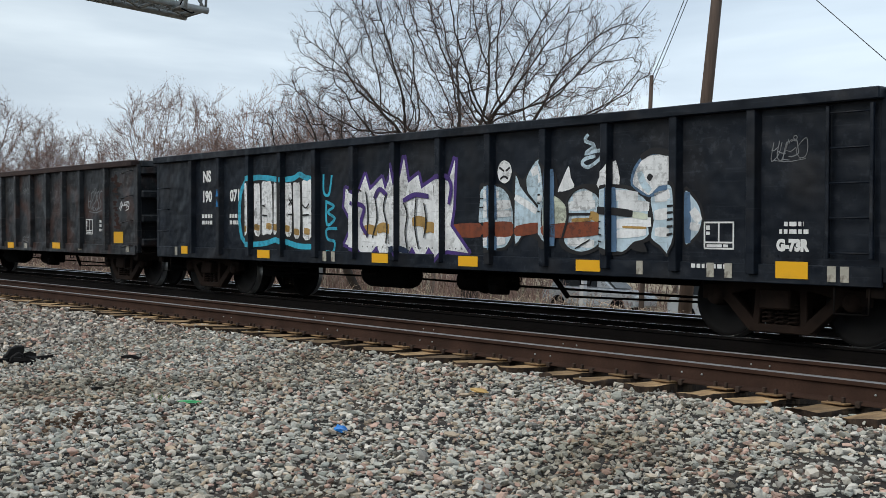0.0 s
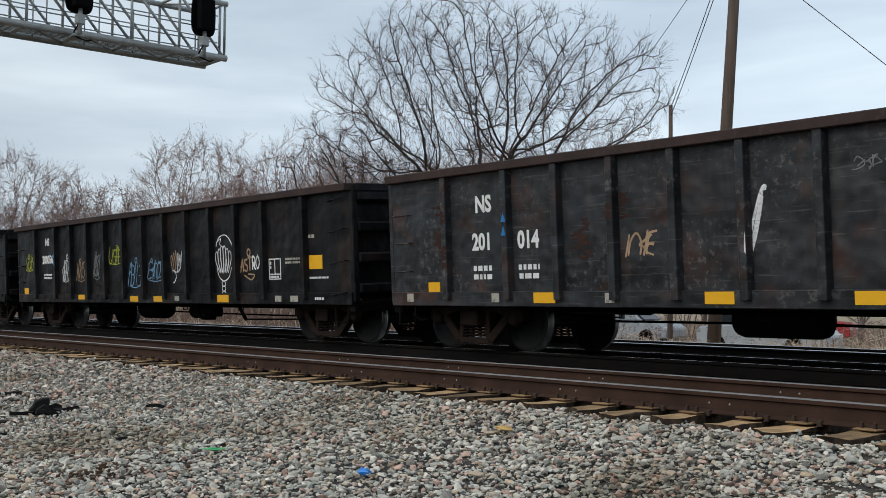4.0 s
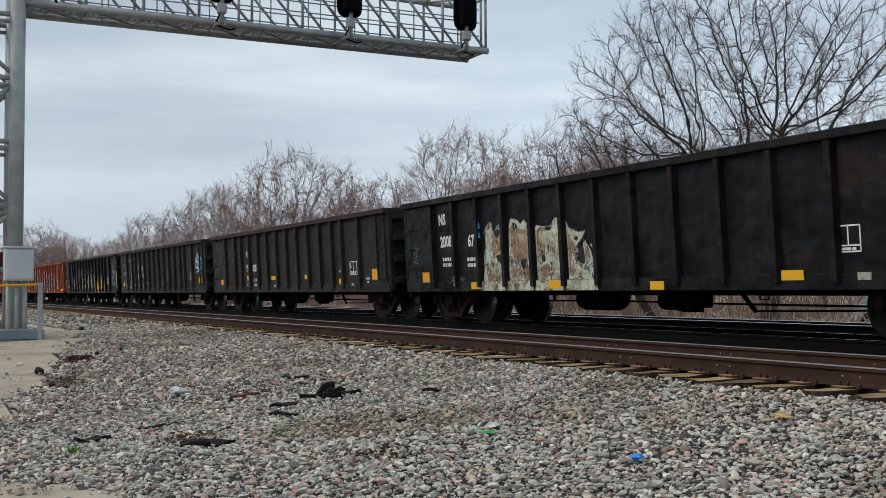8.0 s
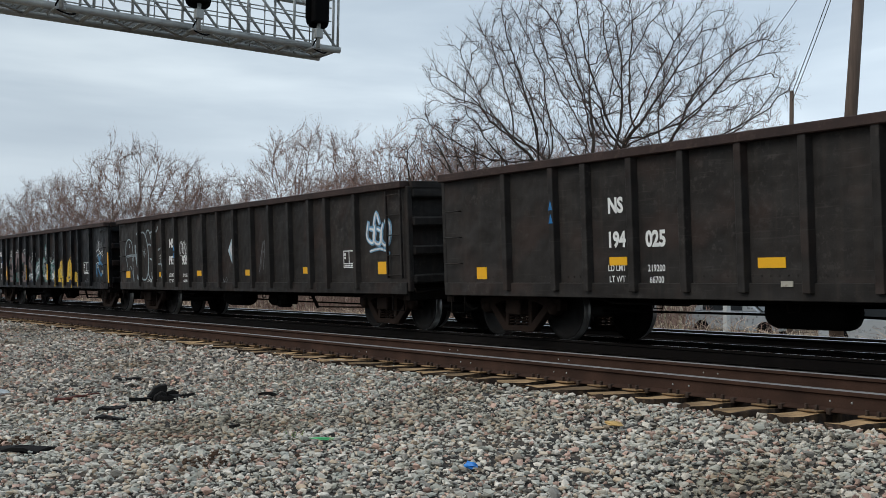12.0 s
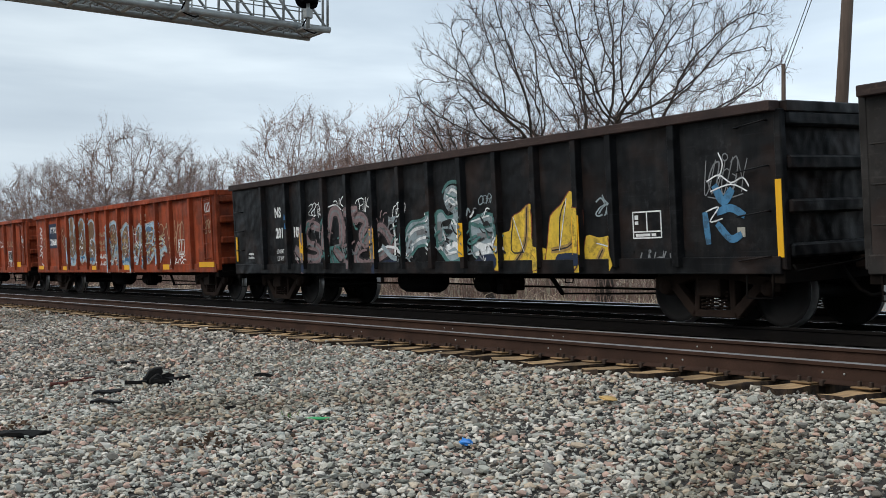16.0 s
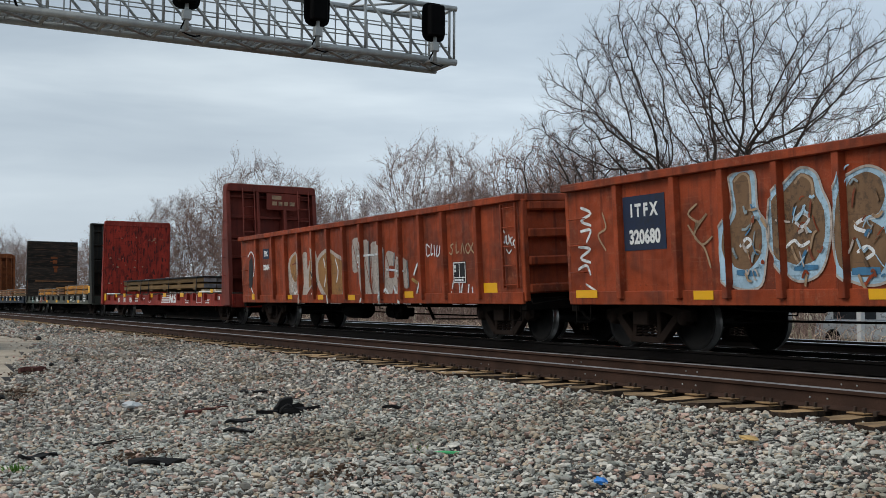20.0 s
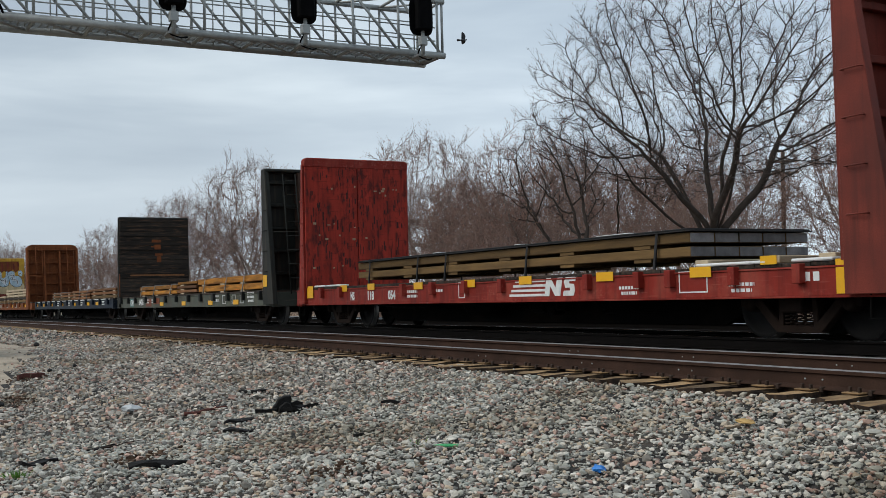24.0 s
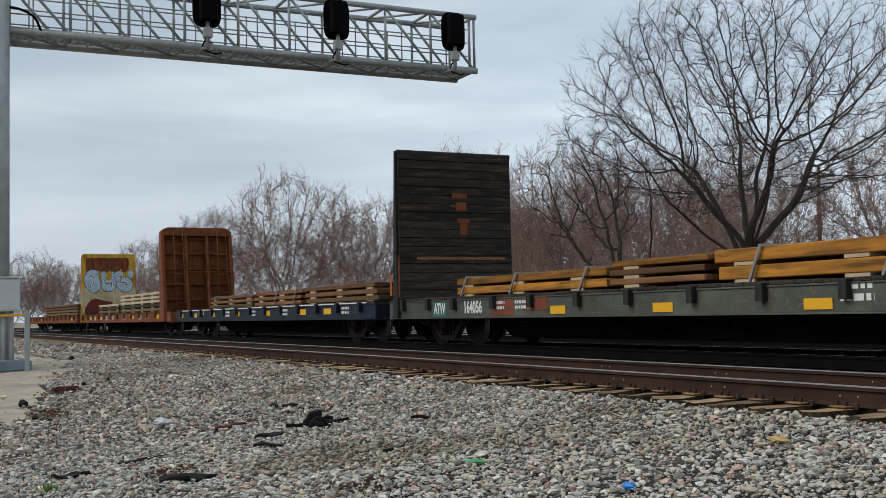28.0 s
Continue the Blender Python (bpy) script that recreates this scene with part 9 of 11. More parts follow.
for i, (y, z) in enumerate(((-0.95, 4.1), (-0.5, 4.25), (-0.1, 4.05), (0.3, 4.2), (0.75, 4.05), (1.1, 4.2))):
    part("dark_rust_streak", prism([(y - 0.07, z + 0.25), (y + 0.05, z + 0.22), (y + 0.09, z - 0.1), (y + 0.02, z - 0.4), (y - 0.05, z - 0.15)], -9.898, -9.8965, plane="yz"), M["maroon"], yb)
for i, pts in enumerate(BUBBLES):
    bm = bmesh.new()
    rim, fill = closed(on_bulkhead(pts)), closed(scaled_poly(on_bulkhead(pts), 0.95))
    for d, q, shape in ((0.004 + 0.002 * i, 1, rim), (0.005 + 0.002 * i, 0, fill), (0.0058 + 0.002 * i, 2, broad(on_bulkhead(FOLDS[i]), 0.16, 4)), (0.0064 + 0.002 * i, 1, broad(on_bulkhead(FOLDS[i]), 0.04, 4))):
        f = bm.faces.new([bm.verts.new((-9.9 + d, y, z)) for y, z in shape])
        f.material_index = q
    tagged(part("graffiti_letter", bm, [INK["paleblue"], INK["black"], INK["white"]], yb, "pale blue bubble letter rimmed in black"), kind="stuff")
part("rust_patch", prism(on_bulkhead(closed([(-1.29, 1.56), (-1.0, 1.92), (-0.71, 2.02), (0.0, 1.85), (0.35, 1.78), (0.34, 1.17), (-1.3, 1.05)])), -9.898, -9.896, plane="yz"), M["maroon"], yb)
for x in (-7.5, -4.5, 3.5, 6.5, 8.5):
    placard(c13, x, 0.82, 0.5, 0.17, -1.507, lean=False)
for i, x in enumerate((-6.3, -3.0, -1.4, 1.5, 5.0)):
    placard(c13, x, 0.82, 0.6, 0.22, -1.506, "faded", "paint_patch", False)
timber_load("pale and dark lumber piled on the rusty flat car", S3, [(-6.5, -1.0, DECK + 0.05, 3, 5, 0.12), (-0.6, 8.0, DECK + 0.05, 5, 5, 0.13)], ("palewood", "oldwood", "darkwood"), (), 4)

# last flat car
c14, h14 = flat_car(-267.6, -248.0, "rustorange", "rust-orange flat car with dark lumber at the end of the view")
S4 = -257.8
for x in (-8, -4, 0, 4, 8):
    placard(c14, x, 0.82, 0.5, 0.15, -1.507, lean=False)
timber_load("dark lumber stacked on the last rusty flat car", S4, [(-4.0, 8.5, DECK + 0.05, 4, 5, 0.13)], ("oldwood", "darkwood"), (), 5)

# ---- signal bridge ----
GX, FX = -24.95, -26.1      # near and far trusses
GZ, TZ = 7.0, 8.42


def signal_bridge():
    g = new("signal_bridge")
    tagged(g, "galvanised cantilever signal bridge reaching over the tracks", "signal bridge")
    G = M["galv"]
    legs = [(GX, 1.95), (FX, 1.95), (GX, 0.45), (FX, 0.45)]
    for x, y in legs:
        part("tower_leg", rod(bmesh.new(), (x, y, -0.45), (x, y, 9.0), 0.165 if y > 1 else 0.13, 14), G, g)
    z = -0.2
    k = 0
    while z < 8.6:
        for x in (GX, FX):
            part("tower_strut", rod(bmesh.new(), (x, 0.45, z), (x, 1.95, z), 0.055, 8), G, g)
            part("tower_strut", rod(bmesh.new(), (x, 0.45, z - 0.16), (x, 1.95, z - 0.16), 0.045, 8), G, g)
            a, b = (0.45, 1.95) if k % 2 else (1.95, 0.45)
            part("tower_brace", rod(bmesh.new(), (x, a, z), (x, b, z + 1.3), 0.05, 8), G, g)
        for y in (1.95, 0.45):
            part("tower_strut", rod(bmesh.new(), (GX, y, z), (FX, y, z), 0.05, 8), G, g)
            part("tower_brace", rod(bmesh.new(), (GX, y, z), (FX, y, z + 1.3), 0.045, 8), G, g)
        z += 1.38
        k += 1
    # tower ladder
    ld = part("tower_ladder", tube([(GX + 0.1, 0.9, 0), (GX + 0.1, 0.9, 8.6)], 0.02), G, g)
    part("ladder_rail", tube([(GX + 0.1, 1.25, 0), (GX + 0.1, 1.25, 8.6)], 0.02), G, ld)
    for i in range(28):
        part("rung", tube([(GX + 0.1, 0.9, 0.3 + i * 0.3), (GX + 0.1, 1.25, 0.3 + i * 0.3)], 0.012), G, ld)
    for x in (GX, FX):
        for z in (GZ, TZ):
            part("chord", rod(bmesh.new(), (x, 1.9, z), (x, 13.5, z), 0.085 if z == GZ else 0.07, 12), G, g)
    ys = [2.1 + i * 1.26 for i in range(10)]
    for x in (GX, FX):
        for i, y in enumerate(ys):
            part("truss_post", rod(bmesh.new(), (x, y, GZ), (x, y, TZ), 0.035, 8), G, g)
            if i < len(ys) - 1:
                part("truss_diagonal", rod(bmesh.new(), (x, y, TZ), (x, ys[i + 1], GZ), 0.035, 8), G, g)
    for i, y in enumerate(ys):
        part("cross_beam", rod(bmesh.new(), (GX, y, GZ), (FX, y, GZ), 0.045, 8), G, g)
        part("cross_beam", rod(bmesh.new(), (GX, y, TZ), (FX, y, TZ), 0.04, 8), G, g)
        if i < len(ys) - 1:
            part("truss_diagonal", rod(bmesh.new(), (GX, y, GZ), (FX, ys[i + 1], GZ), 0.035, 8), G, g)
            part("truss_diagonal", rod(bmesh.new(), (FX, y, TZ), (GX, ys[i + 1], TZ), 0.03, 8), G, g)
    walk_mat = M["galv"]
    bm = bmesh.new()
    for y in np.arange(2.0, 13.3, 0.16):
        box(bm, FX + 0.12, GX - 0.12, y, y + 0.03, GZ + 0.05, GZ + 0.09)
    for x in np.linspace(FX + 0.15, GX - 0.15, 7):
        box(bm, x - 0.012, x + 0.012, 1.95, 13.35, GZ + 0.045, GZ + 0.088)
    part("walkway_grating", bm, walk_mat, g)
    for x in (GX - 0.12, FX + 0.12):
        for z in (GZ + 0.4, GZ + 0.75, GZ + 1.1):
            part("handrail", rod(bmesh.new(), (x, 2.0, z), (x, 13.3, z), 0.018, 6), G, g)
        for y in np.arange(2.6, 13.3, 1.26):
            part("rail_post", rod(bmesh.new(), (x, y, GZ), (x, y, GZ + 1.12), 0.018, 6), G, g)
    for x in (GX, FX):
        part("end_post", rod(bmesh.new(), (x, 13.3, GZ), (x, 13.3, TZ), 0.035, 8), G, g)
    part("end_beam", rod(bmesh.new(), (GX, 13.3, GZ), (FX, 13.3, GZ), 0.045, 8), G, g)
    part("cable", tube(glide3([(GX, 2.0, GZ + 0.5), (GX + 0.1, 2.3, GZ + 0.45), (GX + 0.1, 2.6, GZ + 0.3), (GX + 0.05, 2.75, GZ)]), 0.03), M["signalblack"], g)
    return g


def glide3(pts):
    xy = glide([(p[0], p[1]) for p in pts], 4)
    zz = glide([(p[2], 0) for p in pts], 4)
    return [(a[0], a[1], b[0]) for a, b in zip(xy, zz)]


bridge = signal_bridge()


def signal_head(y):
    s = new("railway_signal")
    tagged(s, "black railway signal with a rounded backing plate on the bridge", "signal", "signal heads on the bridge")
    s.matrix_world = pose(GX + 0.3, y, GZ, 0, 0, 180)
    plate_out = [(0.33 * math.copysign(abs(math.cos(a)) ** 0.55, math.cos(a)), 0.89 + 0.5 * math.copysign(abs(math.sin(a)) ** 0.45, math.sin(a))) for a in np.linspace(0, math.tau, 29)[:-1]]
    part("backing_plate", prism(plate_out, -0.02, 0.02, "yz"), M["signalblack"], s)
    part("lamp_case", boxed((-0.26, -0.02, -0.2, 0.2, 0.5, 1.3), bevel=0.03), M["signalblack"], s)
    for z in (0.62, 0.9, 1.18):
        part("hood", lathe([(0.02, 0.0), (0.13, 0.02), (0.13, 0.2)], 12, "x"), M["signalblack"], s, m=pose(0.02, 0, z))
    part("mast", rod(bmesh.new(), (-0.08, 0, -0.12), (-0.08, 0, 0.55), 0.05, 10), M["galv"], s)
    part("junction_box", boxed((-0.16, 0.02, -0.1, 0.1, 0.12, 0.36), bevel=0.02), M["galv"], s)
    part("clamp", boxed((-0.02, 0.4, -0.12, 0.12, -0.14, -0.08), bevel=0.01), M["galv"], s)
    part("flexible_conduit", tube(glide3([(-0.1, 0.02, 0.15), (0.02, 0.1, -0.1), (-0.05, -0.15, -0.22), (0.25, -0.4, -0.12)]), 0.02), M["signalblack"], s)
    return s


heads = [signal_head(12.68), signal_head(9.5), signal_head(6.32)]
heads.append(copy_thing(heads[0], pose(GX + 0.3, 3.2, GZ + 1.6, 0, 0, 180)))

# ---- things by the mast ----
cab = new("equipment_cabinet")
tagged(cab, "light grey metal cabinet on conduit legs beside the mast", "cabinet")
cab.matrix_world = pose(-24.25, 1.95, 0)
part("box", boxed((-0.16, 0.16, -0.27, 0.3, 0.94, 1.62), bevel=0.012), M["cabinet"], cab)
part("door", boxed((0.162, 0.18, -0.24, 0.27, 0.97, 1.59), bevel=0.006), M["cabinet"], cab)
part("rain_hood", boxed((-0.19, 0.2, -0.3, 0.33, 1.62, 1.65), bevel=0.006), M["cabinet"], cab)
for y in (-0.18, -0.02, 0.14):
    part("conduit", rod(bmesh.new(), (0, y, -0.42), (0, y, 0.94), 0.05, 10), M["galv"], cab)
part("foot_plate", boxed((-0.2, 0.2, -0.3, 0.3, -0.1, -0.06)), M["galv"], cab)

deck_p = new("retaining_planks")
tagged(deck_p, "blue-grey steel planks holding the gravel pad of the mast", "retaining wall")
deck_p.matrix_world = pose(-24.0, 0, 0)
for i in range(2):
    part("plank", boxed((-0.03, 0.03, -3.4, 2.46, -0.47 + i * 0.2, -0.28 + i * 0.2), bevel=0.008), M["platform"], deck_p)
    part("side_plank", boxed((-3.0, -0.035, 2.4, 2.46, -0.47 + i * 0.2, -0.28 + i * 0.2), bevel=0.008), M["platform"], deck_p)
part("corner_post", boxed((-0.02, 0.05, 2.32, 2.42, -0.55, 0.9), bevel=0.008), M["galv"], deck_p)
part("gravel_fill", boxed((-3.0, -0.04, -3.4, 2.39, -0.5, -0.11)), M["dirt"], deck_p)
part("yellow_rail", tube([(0.0, -3.0, 0.8), (0.0, 1.2, 0.83), (0.02, 2.36, 0.86)], 0.025), M["yellow"], deck_p)

# ---- trees ----


def stick_arrays(segs, sides):
    """Corners and triangles of tapered sticks (x0 y0 z0 x1 y1 z1 r0 r1); sides < 0 gives pointed ones, -1 slivers for far twigs."""
    s = np.array(segs, float)
    n, k = len(s), abs(sides)
    a, b = s[:, :3], s[:, 3:6]
    d = b - a
    d /= np.linalg.norm(d, axis=1)[:, None] + 1e-9
    ref = np.where(np.abs(d[:, 2:3]) < 0.9, np.array([[0, 0, 1.0]]), np.array([[1.0, 0, 0]]))
    u = np.cross(d, ref)
    u /= np.linalg.norm(u, axis=1)[:, None] + 1e-9
    w = np.cross(d, u)
    if sides == -1:
        turn = np.random.default_rng(n).uniform(0, math.pi, n)[:, None]
        u = (np.cos(turn) * u + np.sin(turn) * w) * s[:, 6][:, None]
        verts = np.stack([a - u, a + u, b], 1).reshape(-1, 3)
        return verts, np.arange(n * 3).reshape(-1, 3)
    ang = np.arange(k) * math.tau / k
    ring = np.cos(ang)[None, :, None] * u[:, None, :] + np.sin(ang)[None, :, None] * w[:, None, :]
    low = a[:, None, :] + ring * s[:, 6][:, None, None]
    j = np.arange(k)
    if sides < 0:
        verts = np.concatenate([low, b[:, None, :]], 1).reshape(-1, 3)
        tris = np.stack([j, (j + 1) % k, 0 * j + k], -1)
        base = np.arange(n) * (k + 1)
    else:
        verts = np.concatenate([low, b[:, None, :] + ring * s[:, 7][:, None, None]], 1).reshape(-1, 3)
        tris = np.concatenate([np.stack([j, (j + 1) % k, (j + 1) % k + k], -1), np.stack([j, (j + 1) % k + k, j + k], -1)])
        base = np.arange(n) * 2 * k
    return verts, (base[:, None, None] + tris[None]).reshape(-1, 3)


def prisms(segs, sides, name, mat, points=(), point_sides=-3):
    """Tapered sticks, and pointed ones, as one mesh."""
    v, f = stick_arrays(segs, sides)
    if len(points):
        v2, f2 = stick_arrays(points, point_sides)
        v, f = np.concatenate([v, v2]), np.concatenate([f, f2 + len(v)])
    return fast_mesh(name, v, f, mat)


def fast_mesh(name, verts, faces, mat, flat=False):
    me = bpy.data.meshes.new(name)
    k = faces.shape[1]
    me.vertices.add(len(verts))
    me.vertices.foreach_set("co", verts.astype(np.float32).ravel())
    me.loops.add(faces.size)
    me.loops.foreach_set("vertex_index", faces.astype(np.int32).ravel())
    me.polygons.add(len(faces))
    me.polygons.foreach_set("loop_start", np.arange(0, faces.size, k, dtype=np.int32))
    me.update(calc_edges=True)
    me.materials.append(mat)
    if flat:
        me.shade_flat()
    return me


def crown_points(rnd, n, centre, rx, ry, up, down, hollow, seed):
    """Places that the twigs of a crown reach for: an uneven dome, thinner inside."""
    out = []
    while len(out) < n:
        q = Vector((rnd.uniform(-1.15, 1.15), rnd.uniform(-1.15, 1.15), rnd.uniform(-1.1, 1.15)))
        edge = 0.93 + 0.2 * noise.noise(q.normalized() * 2.4 + Vector((seed * 1.7, 0, 0))) + 0.1 * noise.noise(q.normalized() * 6 + Vector((0, seed, 0)))
        if q.length > edge or rnd.random() > hollow + (1 - hollow) * (q.length / edge) ** 2:
            continue
        if noise.noise(q * 3.1 + Vector((seed, 3, 1))) < -0.32:
            continue
        out.append((centre[0] + q.x * rx, centre[1] + q.y * ry, centre[2] + q.z * (up if q.z > 0 else down)))
    return np.array(out)


def grow(seed, fork, trunk_r, limbs, crown, n, step, reach, kill, twig, rounds=70, sway=0.16, outward=0.35, taper=0.62, sprigs=1.3, sprig=0.8, lean=0.0):
    """Sticks of a bare tree that grows towards the places of its crown. limbs: turn, tilt and length of the first limbs."""
    rnd = random.Random(seed)
    rng = np.random.default_rng(seed)
    want = crown_points(rnd, n, *crown, seed)
    nodes, parent = [Vector((0, 0, -0.5))], [-1]

    def run_on(at, d, length, bend_up):
        k = max(1, int(length / step))
        for i in range(k):
            d = (d + Vector((rnd.gauss(0, sway * 0.5), rnd.gauss(0, sway * 0.5), rnd.gauss(0, sway * 0.3) + bend_up))).normalized()
            nodes.append(nodes[at] + d * step)
            parent.append(at)
            at = len(nodes) - 1
        return at
    top = run_on(0, Vector((lean, 0, 1)).normalized(), fork + 0.5, 0.0)
    for turn, tilt, length in limbs:
        a, b = radians(turn), radians(tilt)
        start = max(1, top - rnd.randint(0, max(1, int(0.9 / step))))
        run_on(start, Vector((math.cos(a) * math.sin(b), math.sin(a) * math.sin(b), math.cos(b))), length, 0.012)
    P = np.array([v[:] for v in nodes])
    first = len(P)
    best, dist = np.zeros(len(want), int), np.full(len(want), 1e9)
    fresh = np.arange(1, len(P))
    busy = np.zeros(len(P), int)
    busy[:max(1, top - 2)] = 9
    heart = np.array([crown[0][0] * 0.5, 0.0, fork - 1.0])
    for _ in range(rounds):
        d = np.linalg.norm(want[:, None, :] - P[fresh][None], axis=2)
        k = d.argmin(1)
        dk = d[np.arange(len(want)), k]
        better = dk < dist
        best[better], dist[better] = fresh[k[better]], dk[better]
        alive = dist > kill
        want, best, dist = want[alive], best[alive], dist[alive]
        near = (dist < reach) & (busy[best] < 3)
        if not near.any():
            break
        pull = (want[near] - P[best[near]]) / dist[near][:, None]
        who, inv = np.unique(best[near], return_inverse=True)
        total = np.zeros((len(who), 3))
        np.add.at(total, inv, pull)
        total /= np.linalg.norm(total, axis=1)[:, None] + 1e-6
        away = P[who] - heart
        total += outward * away / (np.linalg.norm(away, axis=1)[:, None] + 0.5) + rng.normal(0, sway, total.shape)
        total /= np.linalg.norm(total, axis=1)[:, None] + 1e-6
        add = P[who] + total * step
        fresh = np.arange(len(P), len(P) + len(add))
        P = np.concatenate([P, add])
        busy[who] += 1
        busy = np.concatenate([busy, np.zeros(len(add), int)])
        parent.extend(int(w) for w in who)
    parent = np.array(parent)
    load, kids = np.zeros(len(P)), np.zeros(len(P), int)
    for i in range(len(P) - 1, 0, -1):
        load[i] = max(load[i], 1.0)
        load[parent[i]] += load[i]
        kids[parent[i]] += 1
    r = twig + (trunk_r - twig) * (np.maximum(load, 1.0) / load[1]) ** taper
    r[0] = r[1] * 1.25
    thick, fine, tips = [], [], []
    for i in range(1, len(P)):
        a = parent[i]
        seg = (*P[a], *P[i], min(r[a], r[i] * 1.5), r[i])
        (thick if r[i] > twig * 2.6 else fine).append(seg)
        if i >= first and load[i] < 30:
            d = Vector(P[i] - P[a]).normalized()
            for k in range(int(sprigs + rnd.random()) + (1 if kids[i] == 0 else 0)):
                side = d.orthogonal().normalized()
                side.rotate(Matrix.Rotation(rnd.uniform(0, math.tau), 3, d))
                ang = rnd.uniform(0.35, 0.95)
                e = (d * math.cos(ang) + side * math.sin(ang) + Vector((0, 0, 0.18))).normalized()
                q = Vector(P[i]) - d * rnd.uniform(0, step)
                far = sprig * rnd.uniform(0.55, 1.25)
                mid = q + e * far * 0.5
                e2 = (e + Vector((rnd.gauss(0, 0.16), rnd.gauss(0, 0.16), rnd.gauss(0, 0.12) + 0.05))).normalized()
                fine.append((*q, *mid, twig * 0.95, twig * 0.8))
                tips.append((*mid, *(mid + e2 * far * 0.5), twig * 0.8, 0))
                for m in range(5):
                    f = rnd.uniform(0.2, 0.95)
                    base = q.lerp(mid, f * 2) if f < 0.5 else mid + e2 * far * (f - 0.5)
                    twist = Vector((rnd.gauss(0, 1), rnd.gauss(0, 1), rnd.gauss(0, 1))).cross(e).normalized()
                    tips.append((*base, *(base + (e2 * 0.75 + twist * 0.66 + Vector((0, 0, 0.1))) * far * rnd.uniform(0.22, 0.45)), twig * 0.75, 0))
    return thick, fine, tips


def make_tree(label, seed, place, twig_mat, bark="bark", name="bare_tree", buds=0, turn=0, **form):
    t = new(name)
    tagged(t, label, "tree", "bare winter trees")
    t.matrix_world = pose(*place, 0, 0, turn)
    thick, fine, tips = grow(seed, **form)
    part("trunk", prisms(thick, 6, "trunk", M[bark]), None, t)
    part("crown", prisms(fine, 3, "crown", M[twig_mat], tips, -1 if twig_mat == "fartwig" else -3), None, t)
    if buds:
        rnd = random.Random(seed)
        pick = rnd.sample(tips, min(buds, len(tips)))
        tw = form["twig"]
        tagged(part("bud_haze", fast_mesh("bud_haze", *stick_arrays([(*f[3:6], f[3] + rnd.uniform(-0.06, 0.06), f[4] + rnd.uniform(-0.06, 0.06), f[5] + 0.1, tw * 1.7, 0) for f in pick], -3), M["bud"]), None, t), kind="stuff")
    return t


BX, BY = -33.3, 30.6
make_tree("large bare tree with spreading limbs behind the railway line", 11, (BX, BY, ground_z(BX, BY)), "twig", buds=2500, turn=47.4, fork=4.2, trunk_r=0.43,
          limbs=((185, 50, 4.5), (172, 40, 5.0), (195, 28, 4.5), (120, 14, 4.0), (350, 8, 4.5), (5, 36, 5.2), (275, 36, 4.5), (75, 42, 4.5), (315, 24, 4.5)),
          crown=((-0.3, 0, 9.2), 7.9, 7.2, 5.6, 4.6, 0.42), n=2900, step=0.3, reach=3.6, kill=0.62, twig=0.0062, sprigs=2.2, sprig=0.75, taper=0.68)
make_tree("smaller bare tree leaning beside the large one", 12, (-36.1, 27.6, ground_z(-36.1, 27.6)), "twig", buds=500, turn=47.4, fork=2.6, trunk_r=0.17, lean=-0.3,
          limbs=((180, 45, 2.5), (150, 20, 2.5), (30, 20, 2.2), (260, 40, 2.0)), crown=((-2.6, 0, 6.4), 3.0, 3.0, 2.9, 2.6, 0.5), n=420, step=0.28, reach=3.2, kill=0.6, twig=0.0075, sprigs=1.6, sprig=0.65, taper=0.68)

FAR = []
for i, (p, hgt, wide) in enumerate((((-90.0, 29.8, -0.6), 13.8, 0.5), ((-75.6, 39.0, -0.5), 14.4, 0.42), ((-59.2, 38.0, -0.5), 12.0, 0.44))):
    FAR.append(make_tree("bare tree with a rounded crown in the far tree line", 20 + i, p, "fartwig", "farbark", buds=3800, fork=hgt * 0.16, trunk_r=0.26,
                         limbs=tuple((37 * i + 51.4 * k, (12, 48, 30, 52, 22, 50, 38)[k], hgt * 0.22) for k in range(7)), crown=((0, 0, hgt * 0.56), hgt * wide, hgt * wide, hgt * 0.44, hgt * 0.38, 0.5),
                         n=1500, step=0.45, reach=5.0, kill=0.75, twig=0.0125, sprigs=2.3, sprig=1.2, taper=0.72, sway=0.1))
rt = random.Random(5)


def far_tree(x, y, scale, i):
    t = copy_thing(FAR[i % 3], pose(x, y, -0.6, 0, 0, rt.uniform(0, 360)))
    t.scale = (scale * rt.uniform(0.95, 1.2), scale * rt.uniform(0.95, 1.2), scale * rt.uniform(0.92, 1.05))


for i, (x, y, sc) in enumerate(((-150, 14.5, 0.72), (-158, 18, 0.7), (-148, 24.5, 0.76), (-139, 25, 0.65), (-128, 25, 0.72), (-117, 26, 0.78), (-110, 27, 0.8), (-104, 28, 0.82), (-97, 31, 0.8), (-86, 35, 0.8),
                                (-82, 33, 0.7), (-73.5, 42, 0.86), (-68, 38, 0.76), (-66, 44, 0.82), (-63, 36, 0.76), (-55, 41, 0.8), (-52, 47, 0.9), (-47, 44, 0.7), (-166, 14, 0.62), (-172, 19, 0.6), (-162, 10, 0.55), (-45, 52, 0.85), (-40, 48, 0.72), (-37, 55, 0.85))):
    far_tree(x, y, sc, i)
